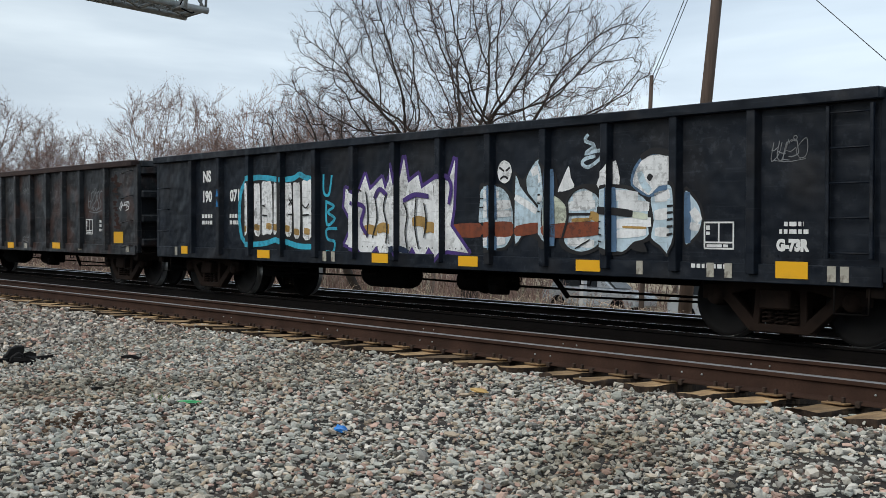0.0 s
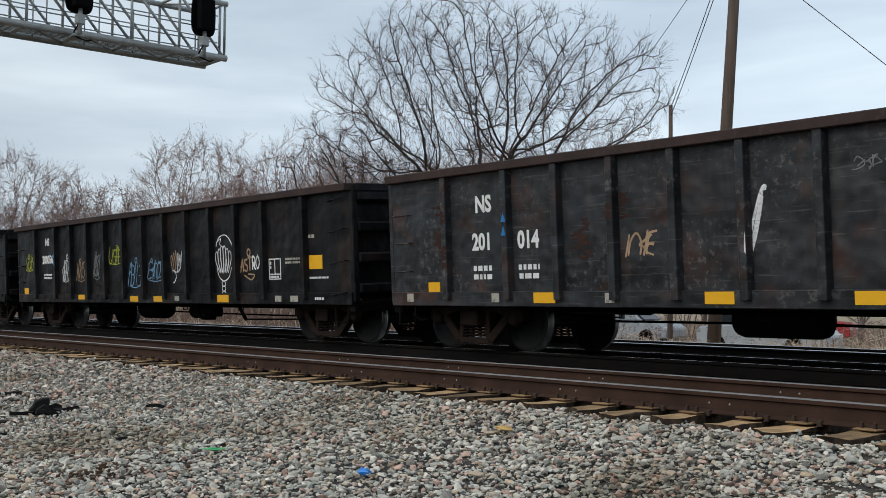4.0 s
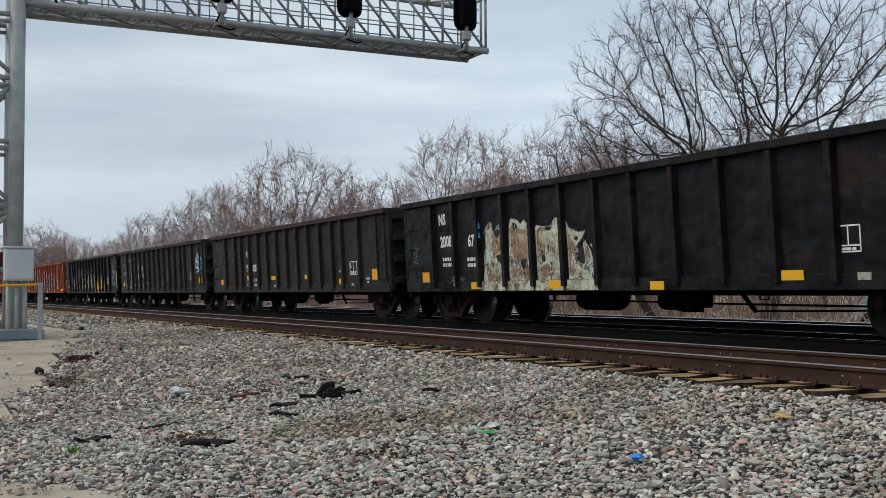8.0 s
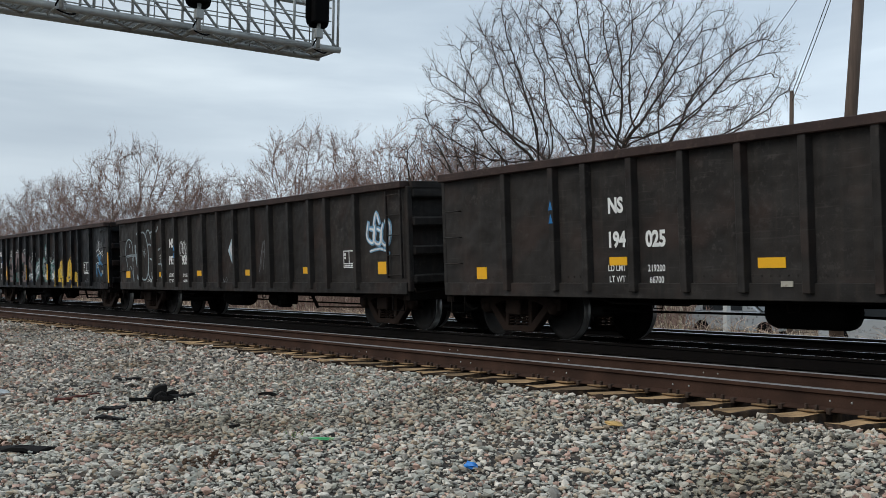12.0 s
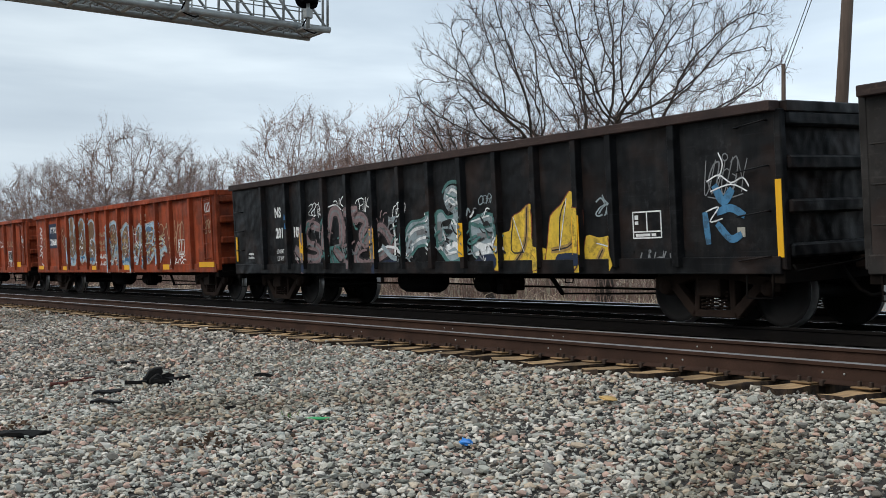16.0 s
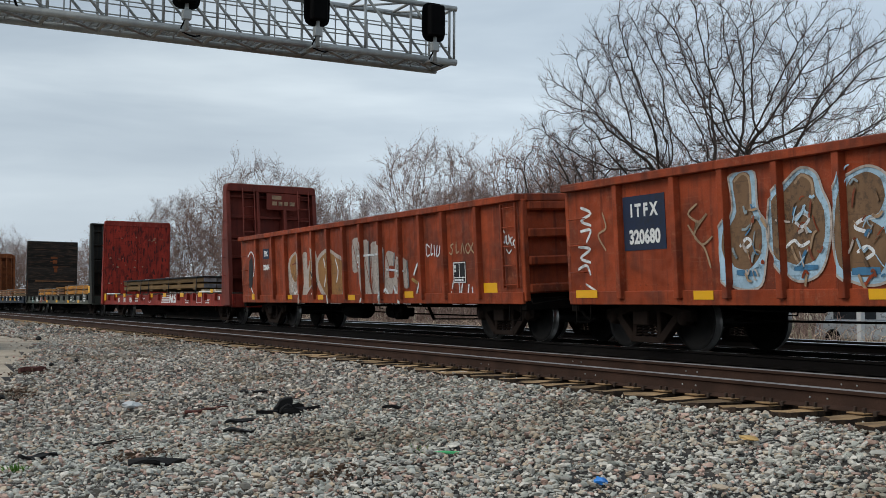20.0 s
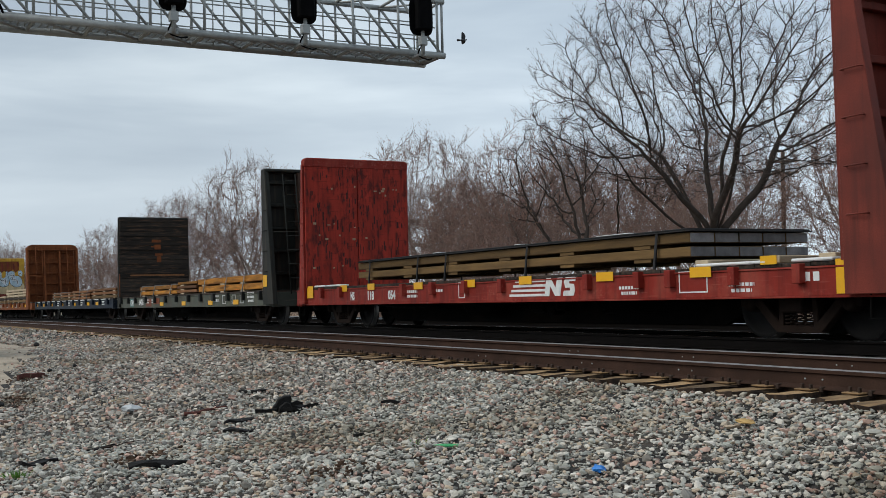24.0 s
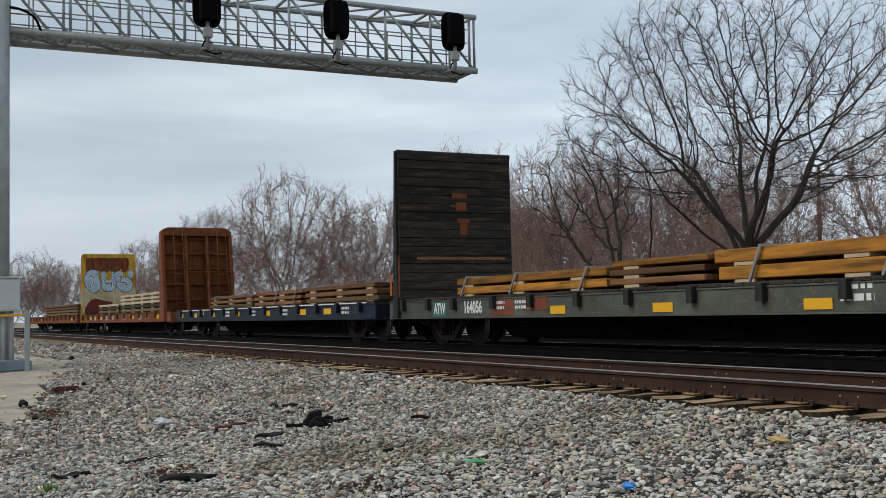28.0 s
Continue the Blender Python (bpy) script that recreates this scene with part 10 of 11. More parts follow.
for i, (x, y, sc) in enumerate(((-31, 52, 0.75), (-27, 58, 0.85), (-19, 58, 0.8), (-9, 60, 0.75), (-60, 50, 0.92), (-70, 52, 0.9), (-84, 46, 0.85), (-57, 33, 0.5),
                                (-50, 36, 0.5), (-44, 38, 0.5), (-24, 43, 0.5), (-12, 47, 0.5), (1, 50, 0.6), (8, 52, 0.6), (-170, 22, 0.7))):
    far_tree(x, y, sc, i + 1)
for i in range(3):
    x = -104 + i * 30 + rt.uniform(-1.5, 1.5)
    far_tree(x, 38 + max(0, (x + 95) * 0.32) + rt.uniform(-3, 5), rt.uniform(0.45, 0.66), i)

# tangled saplings and brush between the far track and the trees
rs = random.Random(8)
thicket, thorns = [], []
for i in range(6500):
    x = rs.uniform(-125, 6)
    y = bend(x) + rs.uniform(25, 40) + max(0, (x + 60) * 0.1)
    if noise.noise((x * 0.12, y * 0.12, 4.0)) < -0.25 or (x > -30 and rs.random() < 0.5):
        continue
    hgt = rs.uniform(0.7, 3.4) * (1.45 if x < -44 else (1.0 if x < -30 else 0.35))
    z = ground_z(x, y)
    a, b = rs.gauss(0, 0.22) * hgt, rs.gauss(0, 0.22) * hgt
    thicket.append((x, y, z, x + a * 0.5, y + b * 0.5, z + hgt * 0.55, 0.022, 0.015))
    thorns.append((x + a * 0.5, y + b * 0.5, z + hgt * 0.55, x + a * 1.3, y + b * 1.3, z + hgt, 0.015, 0))
    for k in range(5):
        f = rs.uniform(0.3, 0.9)
        thorns.append((x + a * f, y + b * f, z + hgt * f, x + a * f + rs.gauss(0, 0.4), y + b * f + rs.gauss(0, 0.4), z + hgt * (f + rs.uniform(0.1, 0.3)), 0.011, 0))
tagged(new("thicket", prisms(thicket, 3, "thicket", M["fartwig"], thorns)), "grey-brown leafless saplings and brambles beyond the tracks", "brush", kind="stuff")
grass, straws = [], []
for i in range(30000):
    x = rs.uniform(-70, 4)
    y = bend(x) + rs.uniform(20.0, 25.5)
    if noise.noise((x * 0.4, y * 0.4, 1.0)) < -0.15:
        continue
    hgt = rs.uniform(0.35, 1.05) * (1.0 if x < -9 else 0.55) * (0.8 + 0.6 * noise.noise((x * 0.3, y * 0.3, 6.0)))
    z = ground_z(x, y)
    a, b = rs.gauss(0, 0.35) * hgt, rs.gauss(0, 0.35) * hgt
    grass.append((x, y, z, x + a * 0.4, y + b * 0.4, z + hgt * 0.6, 0.010, 0.008))
    straws.append((x + a * 0.4, y + b * 0.4, z + hgt * 0.6, x + a * 1.4, y + b * 1.4, z + hgt * 0.85, 0.008, 0))
tagged(new("dry_grass", prisms(grass, 3, "dry_grass", M["brush"], straws)), "tan dry grass and weeds beside the far track", "dry grass", kind="stuff")

# ---- poles and wires ----


def utility_pole(label, base, top, r, arm=None):
    p = new("utility_pole")
    tagged(p, label, "utility pole")
    p.matrix_world = pose(*base)
    d = Vector(top) - Vector(base)
    part("shaft", rod(bmesh.new(), (0, 0, -0.3), d, r, 14, r * 0.72), M["polewood"], p)
    if arm:
        for z in arm:
            part("crossarm", boxed((-1.0, 1.0, -0.06, 0.06, z - 0.07, z + 0.07), bevel=0.01), M["polewood"], p, m=pose(0, 0.14, 0, 0, 0, 0) @ pose(0, 0, 0, 0, 0, 45))
            for x in (-0.85, -0.4, 0.4, 0.85):
                part("insulator", rod(bmesh.new(), (x, 0, z + 0.07), (x, 0, z + 0.22), 0.035, 8), M["galv"], p, m=pose(0, 0.14, 0, 0, 0, 45))
    return p


utility_pole("tall brown wooden utility pole beyond the tracks", (-18.85, 25.7, ground_z(-18.85, 25.7)), (-18.2, 26.2, 12.2), 0.2)
utility_pole("short grey pole beyond the tracks", (-24.75, 31.3, ground_z(-24.75, 31.3)), (-24.7, 31.3, 8.0), 0.1)
utility_pole("distant utility pole with two crossarms", (-49.3, 49.9, -0.4), (-49.15, 50.0, 9.1), 0.15, (8.2, 8.9))


def wire(a, b, sag, r=0.014):
    n = 14
    pts = []
    for i in range(n + 1):
        f = i / n
        p = Vector(a).lerp(Vector(b), f)
        pts.append((p.x, p.y, p.z - sag * 4 * f * (1 - f)))
    w = new("overhead_wire", mesh_of("overhead_wire", tube(pts, r, 5), M["wire"]))
    tagged(w, "thin black overhead wire strung between the poles", "wire", "overhead wires")


wire((-24.7, 31.3, 7.9), (-18.25, 26.2, 11.9), 0.1)
wire((-24.7, 31.3, 7.6), (-18.3, 26.1, 11.3), 0.1)
wire((-18.2, 26.2, 10.95), (-6.5, 27.5, -0.2), 0.0, 0.012)
wire((-49.2, 50.0, 8.9), (-18.2, 26.2, 11.8), 0.5, 0.012)

# white marker post by the far track
mp = new("marker_post")
tagged(mp, "white wooden marker post beside the far track", "marker post")
mp.matrix_world = pose(-18.45, 20.95, -0.75)
part("post", boxed((-0.07, 0.07, -0.07, 0.07, -0.2, 1.9), bevel=0.01), M["cabinet"], mp)

# ---- street beyond ----
bm = bmesh.new()
for i in range(22):
    x0, x1 = -30 + i * 3.0, -27 + i * 3.0
    vs = [bm.verts.new((x, y + (x + 30) * 0.05, ground_z(x, y + (x + 30) * 0.05) + 0.03)) for x, y in ((x0, 29), (x1, 29), (x1, 35), (x0, 35))]
    bm.faces.new(vs)
bmesh.ops.remove_doubles(bm, verts=bm.verts, dist=0.001)
M["concrete"] = material("pale_concrete", (0.55, 0.54, 0.51), 0.9, vary=0.15, scale=0.6, fine=30, bump=0.2)
tagged(new("road", mesh_of("road", bm, M["concrete"])), "pale worn street beyond the railway line", "road", kind="structure")


def parked_car(label, place, turn, paint):
    c = new("parked_car")
    tagged(c, label, "car", "parked cars")
    c.matrix_world = pose(*place, 0, 0, turn)
    P = paint
    body = prism([(-2.2, 0.35), (-2.25, 0.75), (-2.1, 0.95), (-1.2, 1.02), (1.1, 1.0), (2.0, 0.9), (2.25, 0.7), (2.25, 0.35), (1.8, 0.28), (-1.8, 0.28)], -0.88, 0.88, bevel=0.05)
    part("body", body, P, c)
    part("cabin", prism([(-1.9, 0.98), (-1.6, 1.5), (-1.2, 1.6), (0.1, 1.6), (0.5, 1.5), (1.15, 0.98)], -0.74, 0.74, bevel=0.06), P, c)
    part("side_glass", boxed((-1.45, 0.35, -0.752, -0.742, 1.05, 1.47)), M["glass"], c)
    part("windscreen", prism([(0.62, 1.45), (1.17, 1.02), (1.2, 1.04), (0.65, 1.47)], -0.66, 0.66), M["glass"], c)
    for x in (-1.4, 1.4):
        for y in (-0.82, 0.82):
            part("wheel", lathe([(0.05, -0.12), (0.2, -0.11), (0.31, -0.1), (0.33, -0.05), (0.33, 0.08), (0.2, 0.1)], 16), M["signalblack"], c, m=pose(x, y, 0.33))
    for y in (-0.62, 0.62):
        part("headlight", boxed((2.2, 2.27, y - 0.18, y + 0.18, 0.62, 0.76), bevel=0.02), M["cabinet"], c)
    return c


silver = material("silver_car_paint", (0.42, 0.45, 0.48), 0.3, 0.5, vary=0.05, bump=0)
darkblue = material("blue_grey_car_paint", (0.05, 0.07, 0.1), 0.3, 0.2, vary=0.05, bump=0)
redcar = material("red_car_paint", (0.32, 0.03, 0.03), 0.35, 0.1, vary=0.05, bump=0)
for lab, x, y, tr, pt in (("silver-blue car parked on the street", -12.4, 30.2, -60, darkblue), ("white car parked beyond the brush", -21.2, 32.0, 5, silver), ("red car parked farther up the street", -24.0, 38.0, 20, redcar), ("silver car parked far beyond the tracks", -29.5, 34.5, 10, silver)):
    parked_car(lab, (x, y, ground_z(x, y)), tr, pt)

# ---- stones ----
STONE_TONES = ((0.40, 0.40, 0.38), (0.27, 0.28, 0.275), (0.50, 0.49, 0.47), (0.34, 0.36, 0.345), (0.46, 0.31, 0.27), (0.17, 0.17, 0.17), (0.5, 0.5, 0.48), (0.31, 0.335, 0.325),
               (0.40, 0.325, 0.25), (0.43, 0.44, 0.43), (0.29, 0.19, 0.165), (0.6, 0.59, 0.57), (0.36, 0.375, 0.36), (0.11, 0.105, 0.1), (0.28, 0.3, 0.285), (0.47, 0.42, 0.36))
STONE_TONES = tuple(tuple(0.8 * v + 0.2 * g for v, g in zip(c, (0.31, 0.315, 0.3))) for c in STONE_TONES)
M["ballast"] = stone_material("grey_crushed_stone", tuple((c[0] * 1.47, c[1] * 1.39, c[2] * 1.29) for c in STONE_TONES))
M["brownballast"] = stone_material("brownish_crushed_stone", tuple((c[0] * 1.5, c[1] * 1.36, c[2] * 1.25) for c in STONE_TONES))
# grime, and the shade by the train, both in these very low tones
M["dirtyshadeballast"] = stone_material("grimy_shaded_stone", tuple((c[0] * 0.055, c[1] * 0.047, c[2] * 0.044) for c in STONE_TONES))


def stone_forms(rng, fine):
    """Broken shapes: a round or boxy body cut by flat faces."""
    bm = bmesh.new()
    if fine:
        bmesh.ops.create_icosphere(bm, subdivisions=1, radius=1)
    else:
        bmesh.ops.create_cube(bm, size=1.3)
        bmesh.ops.triangulate(bm, faces=bm.faces)
    v0 = np.array([v.co[:] for v in bm.verts])
    f0 = np.array([[v.index for v in f.verts] for f in bm.faces])
    bm.free()
    forms = []
    for i in range(16):
        k = v0 * rng.uniform(0.7, 1.12, (len(v0), 1)) + rng.normal(0, 0.1, v0.shape)
        for _ in range(6):
            d = rng.normal(size=3)
            d /= np.linalg.norm(d)
            over = np.maximum(0, k @ d - rng.uniform(0.3, 0.65))
            k = k - over[:, None] * d
        forms.append(k)
    return np.array(forms), f0


def stones(name, label, xs, ys, sizes, mat, sink=0.25, fine=True):
    """Crushed stones strewn at places: broken, flattened polyhedra."""
    rng = np.random.default_rng(len(xs))
    forms, f0 = stone_forms(rng, fine)
    n, nv = len(xs), forms.shape[1]
    pick = rng.integers(0, 16, n)
    v = forms[pick] * (np.array(sizes)[:, None, None] / 2) * rng.uniform([0.95, 0.7, 0.48], [1.55, 1.15, 0.85], (n, 3))[:, None, :]
    a, t = rng.uniform(0, math.tau, n), rng.normal(0, 0.5, n)
    ca, sa, ct, st = np.cos(a), np.sin(a), np.cos(t), np.sin(t)
    R1 = np.stack([np.stack([ca, -sa, 0 * a], -1), np.stack([sa, ca, 0 * a], -1), np.stack([0 * a, 0 * a, 1 + 0 * a], -1)], 1)
    R2 = np.stack([np.stack([1 + 0 * t, 0 * t, 0 * t], -1), np.stack([0 * t, ct, -st], -1), np.stack([0 * t, st, ct], -1)], 1)
    v = np.einsum("nij,nkj->nki", R1 @ R2, v)
    z = np.array([ground_z(x, y) for x, y in zip(xs, ys)])
    v += np.stack([xs, ys, z + np.array(sizes) * sink * rng.uniform(-0.8, 2.2, n)], -1)[:, None, :]
    faces = (f0[None] + (np.arange(n) * nv)[:, None, None]).reshape(-1, 3)
    me = fast_mesh(name, v.reshape(-1, 3), faces, mat, flat=True)
    return tagged(new(name, me), label, "ballast", kind="stuff")


rb = np.random.default_rng(3)
rk = random.Random(31)


def strew(n, x0, x1, y0, y1, keep):
    xs, ys = rb.uniform(x0, x1, n), rb.uniform(y0, y1, n)
    ok = np.array([keep(x, y) for x, y in zip(xs, ys)])
    return xs[ok], ys[ok]


def near_keep(x, y):
    az = math.degrees(math.atan2(-x, y))
    if not (20 < az < 101) or y > 7.25 + bend(x) or x * x + y * y < 10.5 or (dirt_here(x, y) and rk.random() < (0.985 if x < -12 else 0.9)):
        return False
    return noise.noise((x * 0.55, y * 0.55, 9.0)) < 0.25 or rk.random() < 0.7


xs, ys = strew(96000, -12.5, -0.8, -0.9, 7.35, near_keep)
sz = rb.gamma(7, 0.0061, len(xs)).clip(0.018, 0.09)
near = xs ** 2 + ys ** 2 < 130
for sel, fine, name in ((near, True, "ballast_stones"), (~near, False, "loose_ballast_stones")):
    stones(name, "grey, pink and white crushed stone lying loose by the track", xs[sel], ys[sel], sz[sel], M["ballast"], fine=fine)
xs, ys = strew(14000, -14, 6, -5, 7.05, lambda x, y: y < 7.02 + bend(x) and not near_keep(x, y) and not dirt_here(x, y))
stones("scattered_ballast_stones", "coarse grey crushed stone lying beside the track", xs, ys, rb.gamma(8, 0.0085, len(xs)).clip(0.03, 0.12), M["ballast"], fine=False)
xs, ys = strew(56000, -34, -12.5, 0.6, 7.3, near_keep)
stones("farther_ballast_stones", "grey and brownish crushed stone along the track", xs, ys, rb.gamma(8, 0.0075, len(xs)).clip(0.025, 0.11), M["brownballast"], fine=False)
xs, ys = strew(9000, -70, -34, 0.5, 7.2, lambda x, y: y < 7.1 + bend(x) and not dirt_here(x, y))
stones("distant_ballast_stones", "grey crushed stone along the distant track", xs, ys, rb.gamma(9, 0.012, len(xs)).clip(0.05, 0.17), M["brownballast"], fine=False)
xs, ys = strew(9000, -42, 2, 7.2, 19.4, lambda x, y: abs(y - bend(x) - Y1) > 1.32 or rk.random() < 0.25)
stones("grimy_track_stones", "grimy stones between the tracks, with shade in their dark colour", xs, ys, rb.gamma(9, 0.0062, len(xs)).clip(0.03, 0.1), M["dirtyshadeballast"], 0.1, fine=False)

# ---- litter on the stones ----
M["rubber"] = material("black_rubber_scrap", (0.006, 0.005, 0.0048), 0.8, vary=0.4, scale=8, bump=0.4)
M["bluescrap"] = material("bright_blue_plastic", (0.03, 0.22, 0.65), 0.4, vary=0.15, bump=0.1)
M["tanrag"] = material("tan_yellow_cardboard", (0.5, 0.32, 0.12), 0.9, vary=0.2, scale=8, bump=0.3)
M["greenstrip"] = material("green_plastic_strip", (0.07, 0.42, 0.16), 0.45, vary=0.15, bump=0.1)
M["weed"] = material("fresh_green_weed", (0.1, 0.24, 0.03), 0.8, vary=0.3, bump=0.0, island=0.3)
M["soil"] = material("damp_brown_soil", (0.1, 0.06, 0.038), 0.95, vary=0.4, scale=9, fine=90, bump=0.6)
M["bolewood"] = material("rotten_dark_wood", (0.035, 0.022, 0.016), 0.9, vary=0.4, scale=9, bump=0.5)
M["redstick"] = material("red_brown_stick", (0.1, 0.035, 0.028), 0.9, vary=0.3, bump=0.4)


def lump(name, label, category, place, size, mat, seed, subdiv=2, rough=0.35, turn=0, lift=0.0):
    """A crumpled or broken solid piece lying on the stones."""
    bm = bmesh.new()
    bmesh.ops.create_icosphere(bm, subdivisions=subdiv, radius=0.5)
    for v in bm.verts:
        n = noise.noise(v.co * 3.1 + Vector((seed * 3.7, seed, 0))) + 0.5 * noise.noise(v.co * 7 + Vector((seed, 0, 0)))
        v.co *= 1 + rough * n
        v.co = Vector((v.co.x * size[0], v.co.y * size[1], v.co.z * size[2]))
    ob = new(name, mesh_of(name, bm, M[mat]))
    x, y = place
    ob.matrix_world = pose(x, y, ground_z(x, y) + size[2] * 0.35 + 0.025 + lift, 0, 0, turn)
    return tagged(ob, label, category)


def torn_piece(outline, thick, seed):
    """A jagged slab of torn rubber: its outline in plan, warped up and down along its length."""
    bm = prism(outline, 0.0, thick, plane="xy")
    for v in bm.verts:
        v.co.z += 0.05 * noise.noise((v.co.x * 7, v.co.y * 7, seed * 3.1)) + (0.012 if v.co.z > thick * 0.5 else 0.0)
    return bm


clump = new("rubber_scrap")
tagged(clump, "torn black rubber scrap with ragged strips on the stones", "rubber scrap")
clump.matrix_world = pose(-11.69, 4.19, ground_z(-11.69, 4.19) + 0.02, 0, 0, 78) @ Matrix.Diagonal((0.85, 0.85, 0.9, 1))
part("torn_lump", prism([(-0.13, 0.0), (-0.14, 0.07), (-0.1, 0.1), (-0.07, 0.16), (0.0, 0.19), (0.1, 0.2), (0.11, 0.13), (0.07, 0.07), (0.1, 0.03), (0.12, 0.0)], -0.05, 0.04, bevel=0.012), M["rubber"], clump)
part("torn_lump", prism([(-0.08, 0.0), (-0.06, 0.07), (0.03, 0.13), (0.09, 0.1), (0.1, 0.0)], -0.12, -0.05, bevel=0.012), M["rubber"], clump)
for i, (outline, z) in enumerate((([(0.1, -0.03), (0.22, -0.06), (0.3, -0.02), (0.46, -0.03), (0.4, 0.03), (0.26, 0.06), (0.12, 0.05)], 0.03),
                                  ([(-0.38, -0.15), (-0.24, -0.13), (-0.1, -0.1), (-0.08, -0.03), (-0.2, -0.07), (-0.33, -0.1)], 0.015), ([(-0.05, -0.24), (0.1, -0.27), (0.2, -0.24), (0.12, -0.2), (-0.02, -0.19)], 0.01),
                                  ([(0.05, 0.12), (0.2, 0.15), (0.28, 0.14), (0.26, 0.17), (0.08, 0.17)], 0.06))):
    part("torn_strip", torn_piece(outline, 0.03, i), M["rubber"], clump, m=pose(0, 0, z))


def scrap_strip(label, a, b, w, mat, seed, thick=0.014, category="rubber scrap", name="rubber_strip"):
    """A thin ragged strip from a to b, wide in the middle."""
    rnd = random.Random(seed)
    a, b = Vector(a), Vector(b)
    d = b - a
    side = Vector((-d.y, d.x)).normalized()
    n = 7
    up, down = [], []
    for i in range(n):
        f = i / (n - 1)
        k = w * (0.25 + 0.75 * math.sin(math.pi * min(1, 0.1 + f * 0.85))) * rnd.uniform(0.55, 1.2)
        wob = side * rnd.uniform(-0.25, 0.25) * w
        up.append(d * (f - 0.5) + side * k * 0.5 + wob)
        down.append(d * (f - 0.5) - side * k * 0.5 + wob)
    ob = new(name, mesh_of(name, torn_piece([v[:] for v in down + up[::-1]], thick, seed), M[mat]))
    m = (a + b) / 2
    ob.matrix_world = pose(m.x, m.y, ground_z(m.x, m.y) + 0.02)
    return tagged(ob, label, category)


for i, (a, b, w) in enumerate((((-13.79, 4.34), (-13.4, 4.62), 0.12), ((-11.33, 3.41), (-11.4, 3.76), 0.11), ((-10.8, 3.25), (-10.63, 3.56), 0.14), ((-10.86, 1.88), (-11.04, 2.24), 0.07),
                               ((-10.46, 1.3), (-10.66, 1.66), 0.14), ((-9.31, 2.0), (-9.26, 2.62), 0.17), ((-10.75, 4.95), (-10.62, 5.22), 0.05), ((-9.27, 4.0), (-9.2, 4.12), 0.06))):
    scrap_strip("flat torn black rubber strip lying on the stones", a, b, w, "rubber", 40 + i)
for cx, cy, rx, ry in ((-9.82, 2.2, 0.16, 0.24), (-7.7, 3.2, 0.22, 0.36), (-19.0, 2.5, 0.5, 0.5), (-16.2, 1.9, 0.5, 0.25)):
    n = 160
    stones("soil_crumbs", "brown soil crumbs and wood bits among the stones", rb.normal(cx, rx * 0.6, n), rb.normal(cy, ry * 0.6, n), rb.gamma(8, 0.005, n).clip(0.02, 0.08), M["soil"], 0.7, fine=False)
scrap_strip("rotten dark wood piece at the edge of the sandy ground", (-19.1, 2.3), (-19.35, 2.75), 0.16, "redstick", 71, 0.06, "wood piece", "wood_piece")
lump("plastic_scrap", "small crumpled bright blue plastic scrap on the stones", "plastic scrap", (-6.16, 4.46), (0.1, 0.07, 0.05), "bluescrap", 2, rough=0.6)
lump("cardboard_piece", "flat tan piece of cardboard lying on the stones", "cardboard", (-6.39, 6.0), (0.26, 0.13, 0.035), "tanrag", 3, rough=0.4, turn=-20, lift=0.03)
lump("plastic_strip", "narrow green plastic strip on the stones", "plastic strip", (-7.86, 4.23), (0.26, 0.035, 0.025), "greenstrip", 4, rough=0.3, turn=50)
lump("white_rock", "pale white rock among the stones", "rock", (-13.7, 2.95), (0.24, 0.14, 0.09), "cabinet", 5, rough=0.3, turn=60)
for i, (x, y, w) in enumerate(((-20.4, 3.4, 0.12), (-20.9, 5.4, 0.11), (-17.55, 1.7, 0.24), (-15.86, 1.7, 0.16), (-30.5, 4.1, 0.24), (-19.9, 2.9, 0.14))):
    lump("dark_rock", "dark brown rock lying among the stones", "rock", (x, y), (w, w * 0.6, w * 0.5), "rubber", 10 + i, rough=0.3)


def stick(label, x, y, length, turn, mat, r=0.018):
    n = 6
    rnd = random.Random(int(x * 100))
    pts = []
    for i in range(n + 1):
        u = (i / n - 0.5) * length
        px, py = x + u * math.cos(radians(turn)), y + u * math.sin(radians(turn))
        pts.append((px, py, ground_z(px, py) + 0.035 + rnd.uniform(0, 0.025)))
    bm = bmesh.new()
    for i in range(n):
        rod(bm, pts[i], pts[i + 1], r * (1 - 0.12 * i), 6, r * (1 - 0.12 * (i + 1)))
    tagged(new("stick", mesh_of("stick", bm, M[mat])), label, "stick", "sticks on the stones")


for row_s in (("reddish broken stick lying on the stones", -12.7, 3.6, 0.5, 85, "redstick", 0.026), ("pale dry stick lying on the stones", -15.1, 3.23, 0.62, 122, "palewood", 0.012),
              ("thin grey stick lying on the stones", -10.95, 2.3, 0.45, 110, "bolewood", 0.009)):
    stick(*row_s)

for x, y, n in ((-9.73, 1.18, 90), (-8.2, 4.1, 7)):
    blades = []
    rw = random.Random(n)
    for k in range(n):
        a, b = rw.gauss(0, 0.04), rw.gauss(0, 0.04)
        blades.append((x + a, y + b, ground_z(x, y), x + a * 1.8, y + b * 1.8, ground_z(x, y) + rw.uniform(0.03, 0.075), 0.005, 0.002))
    tagged(new("weed_tuft", prisms(blades, 3, "weed_tuft", M["weed"])), "small green weed tuft between the stones", "weed")


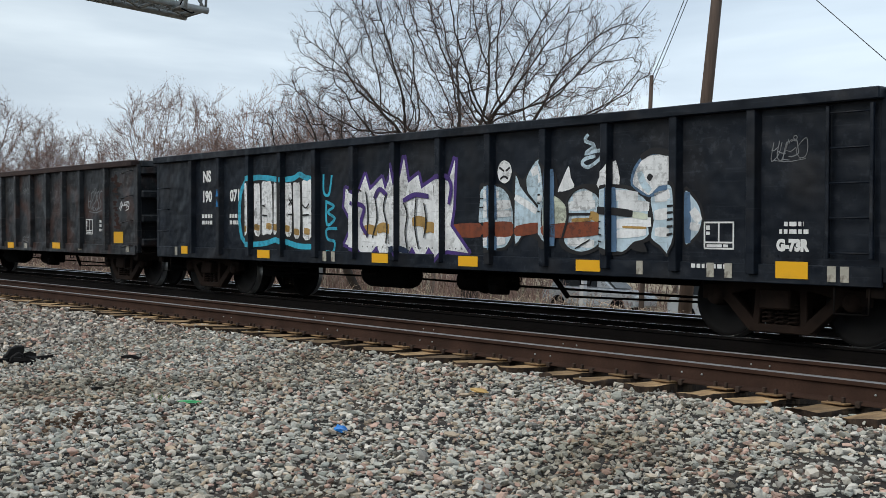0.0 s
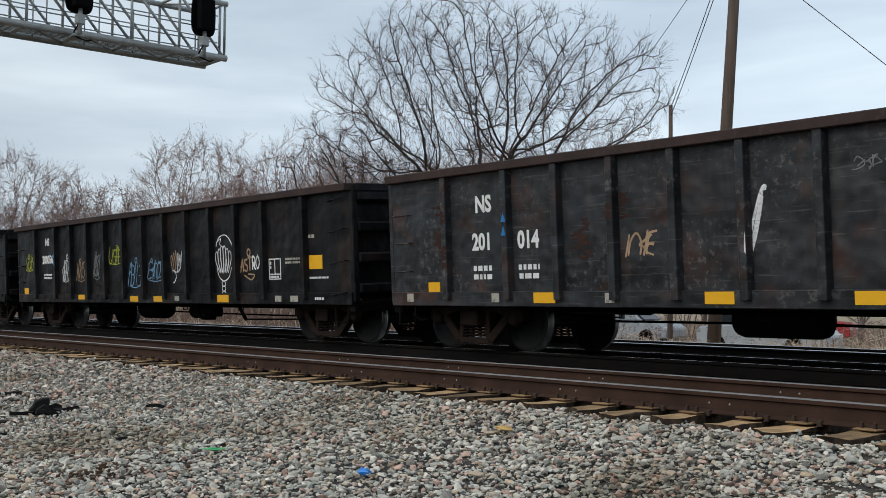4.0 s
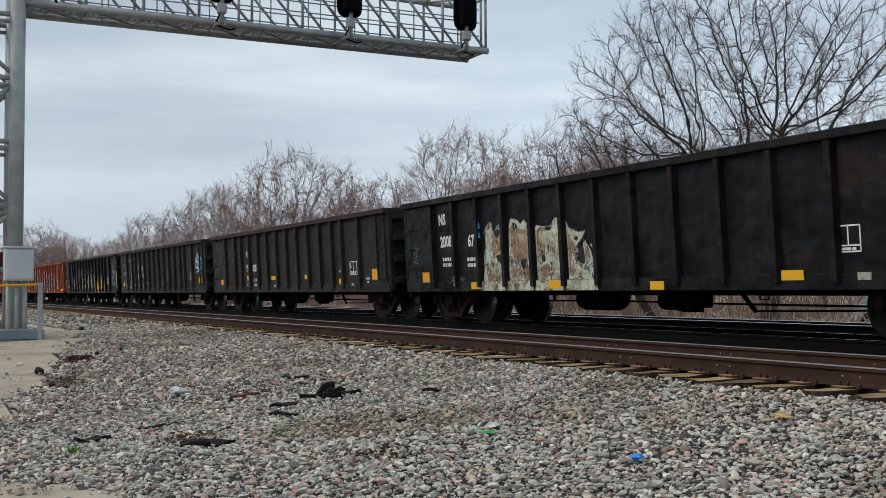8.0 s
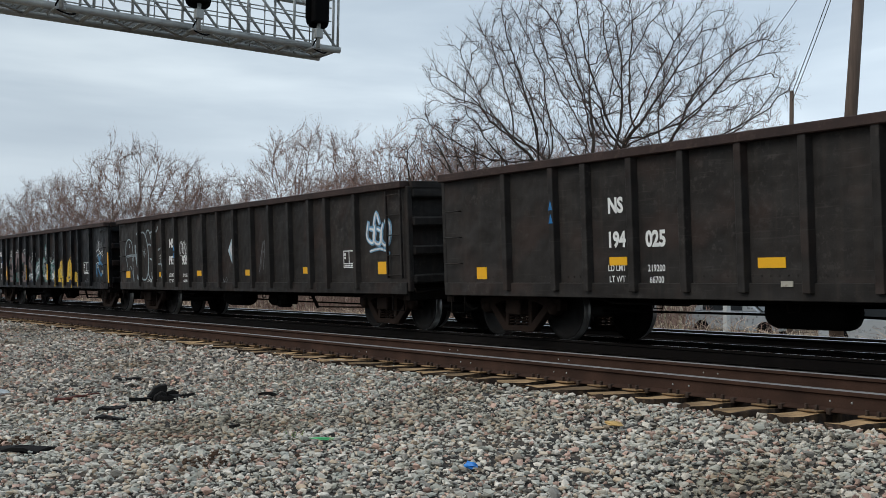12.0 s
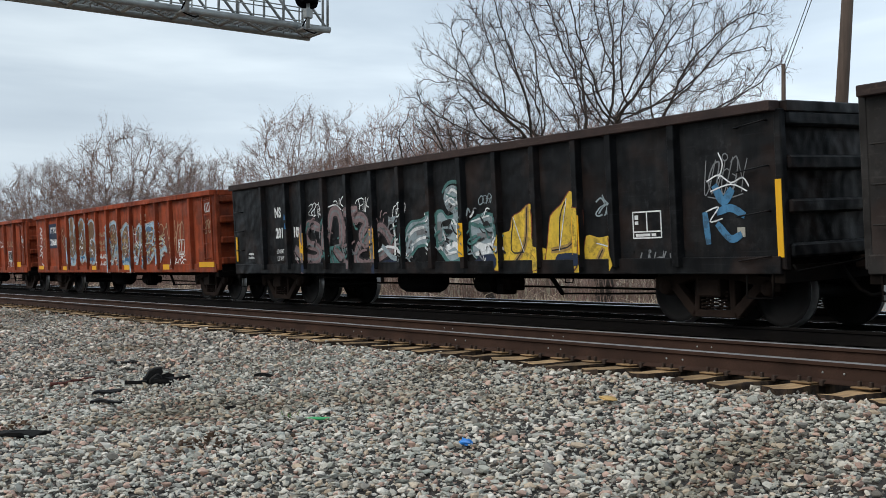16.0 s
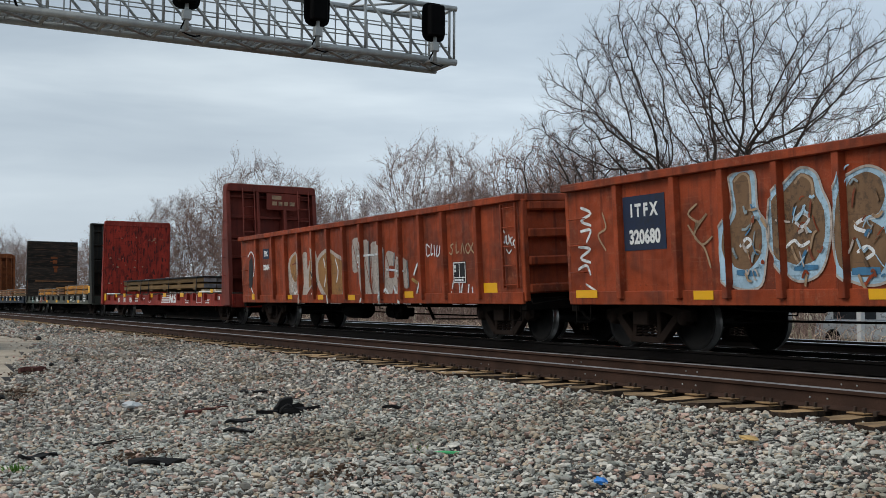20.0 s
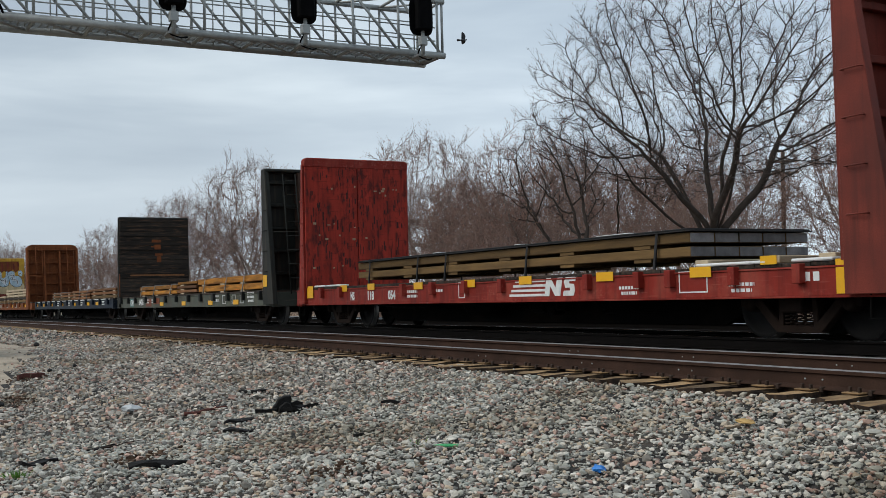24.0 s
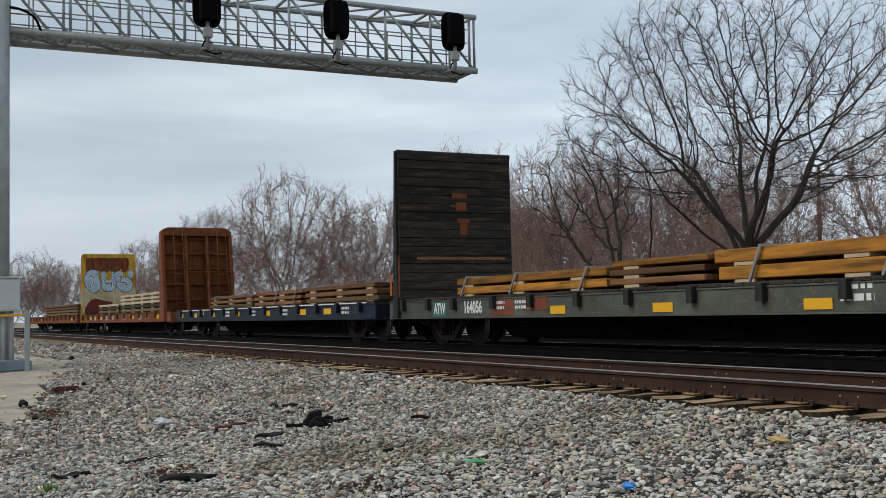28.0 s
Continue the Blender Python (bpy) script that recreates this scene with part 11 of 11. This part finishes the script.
# ---- bird in the sky ----
M["feather"] = material("dark_grey_feathers", (0.045, 0.048, 0.055), 0.85, vary=0.3, scale=12, fine=60, bump=0.2)
bird = new("bird")
tagged(bird, "dark grey bird flying past the trees", "bird")
bm = bmesh.new()
bmesh.ops.create_uvsphere(bm, u_segments=12, v_segments=8, radius=0.5)
for v in bm.verts:
    k = 1 - 0.35 * abs(v.co.x + 0.1)
    v.co = Vector((v.co.x * 0.3, v.co.y * 0.1 * k, v.co.z * 0.095 * k))
part("body", bm, M["feather"], bird)
bm = bmesh.new()
bmesh.ops.create_uvsphere(bm, u_segments=10, v_segments=6, radius=0.034)
part("head", bm, M["feather"], bird, m=pose(0.15, 0, 0.02))
part("beak", rod(bmesh.new(), (0.175, 0, 0.018), (0.21, 0, 0.01), 0.009, 6, 0.002), M["feather"], bird)
part("tail", prism([(-0.1, -0.025), (-0.27, -0.06), (-0.29, 0.0), (-0.27, 0.06), (-0.1, 0.025)], -0.006, 0.006, plane="xy"), M["feather"], bird)
wings = []
for s in (-1, 1):
    outline = [(0.09, s * 0.02), (0.12, s * 0.15), (0.07, s * 0.28), (-0.05, s * 0.38), (-0.07, s * 0.3), (-0.08, s * 0.16), (-0.09, s * 0.02)]
    wings.append((s, part("wing", prism(outline, -0.007, 0.007, plane="xy"), M["feather"], bird)))


def motions():
    for car, x0 in cars:
        rows = []
        for t in S_ROWS[::2]:
            x = x0 + run(t)
            rows.append((t, pose(x, Y2 + bend(x), 0, 0, 0, heading(x))))
        walk(car, rows)
    spin = [(i / 10, math.degrees(run(i / 10) / 0.46)) for i in range(281)]
    for ws, dx in wheelsets:
        walk(ws, [(t, pose(dx, 0, 0.459, 0, a, 0)) for t, a in spin])

    # the bird dips past the signal bridge and flies off behind the large tree
    way = ((0, -160, -120, 90, 40, 0), (20, -66, -12, 62, 60, 0), (23, -47, 17, 24, 60, 0), (23.5, -44.4, 23.2, 16.6, 62, -15), (23.7, -44.0, 24.3, 14.5, 62, -35), (23.9, -44.3, 24.4, 13.25, 62, -50), (24.0, -44.2, 24.9, 12.7, 62, -48),
           (24.1, -43.8, 25.75, 12.2, 62, -35), (24.2, -43.3, 26.8, 11.7, 62, -42), (24.3, -42.6, 28.05, 11.3, 62, -30), (24.6, -41.0, 32.0, 10.9, 65, -15), (25.2, -38.0, 40.0, 11.2, 68, 0), (28, -20.0, 82.0, 17.0, 68, 0))
    walk(bird, [(t, pose(x, y, z, roll, 0, yaw)) for t, x, y, z, yaw, roll in way])
    for side, wing in wings:
        flap = [(0, 10)] + [(23.4 + 0.1 * i, (28, 8, -22, -30, -8, 20)[i % 6]) for i in range(24)] + [(28, 10)]
        walk(wing, [(t, pose(0, 0, 0.02, side * a, 0, 0)) for t, a in flap])


build_ties()
build_web_hole_spots()
motions()
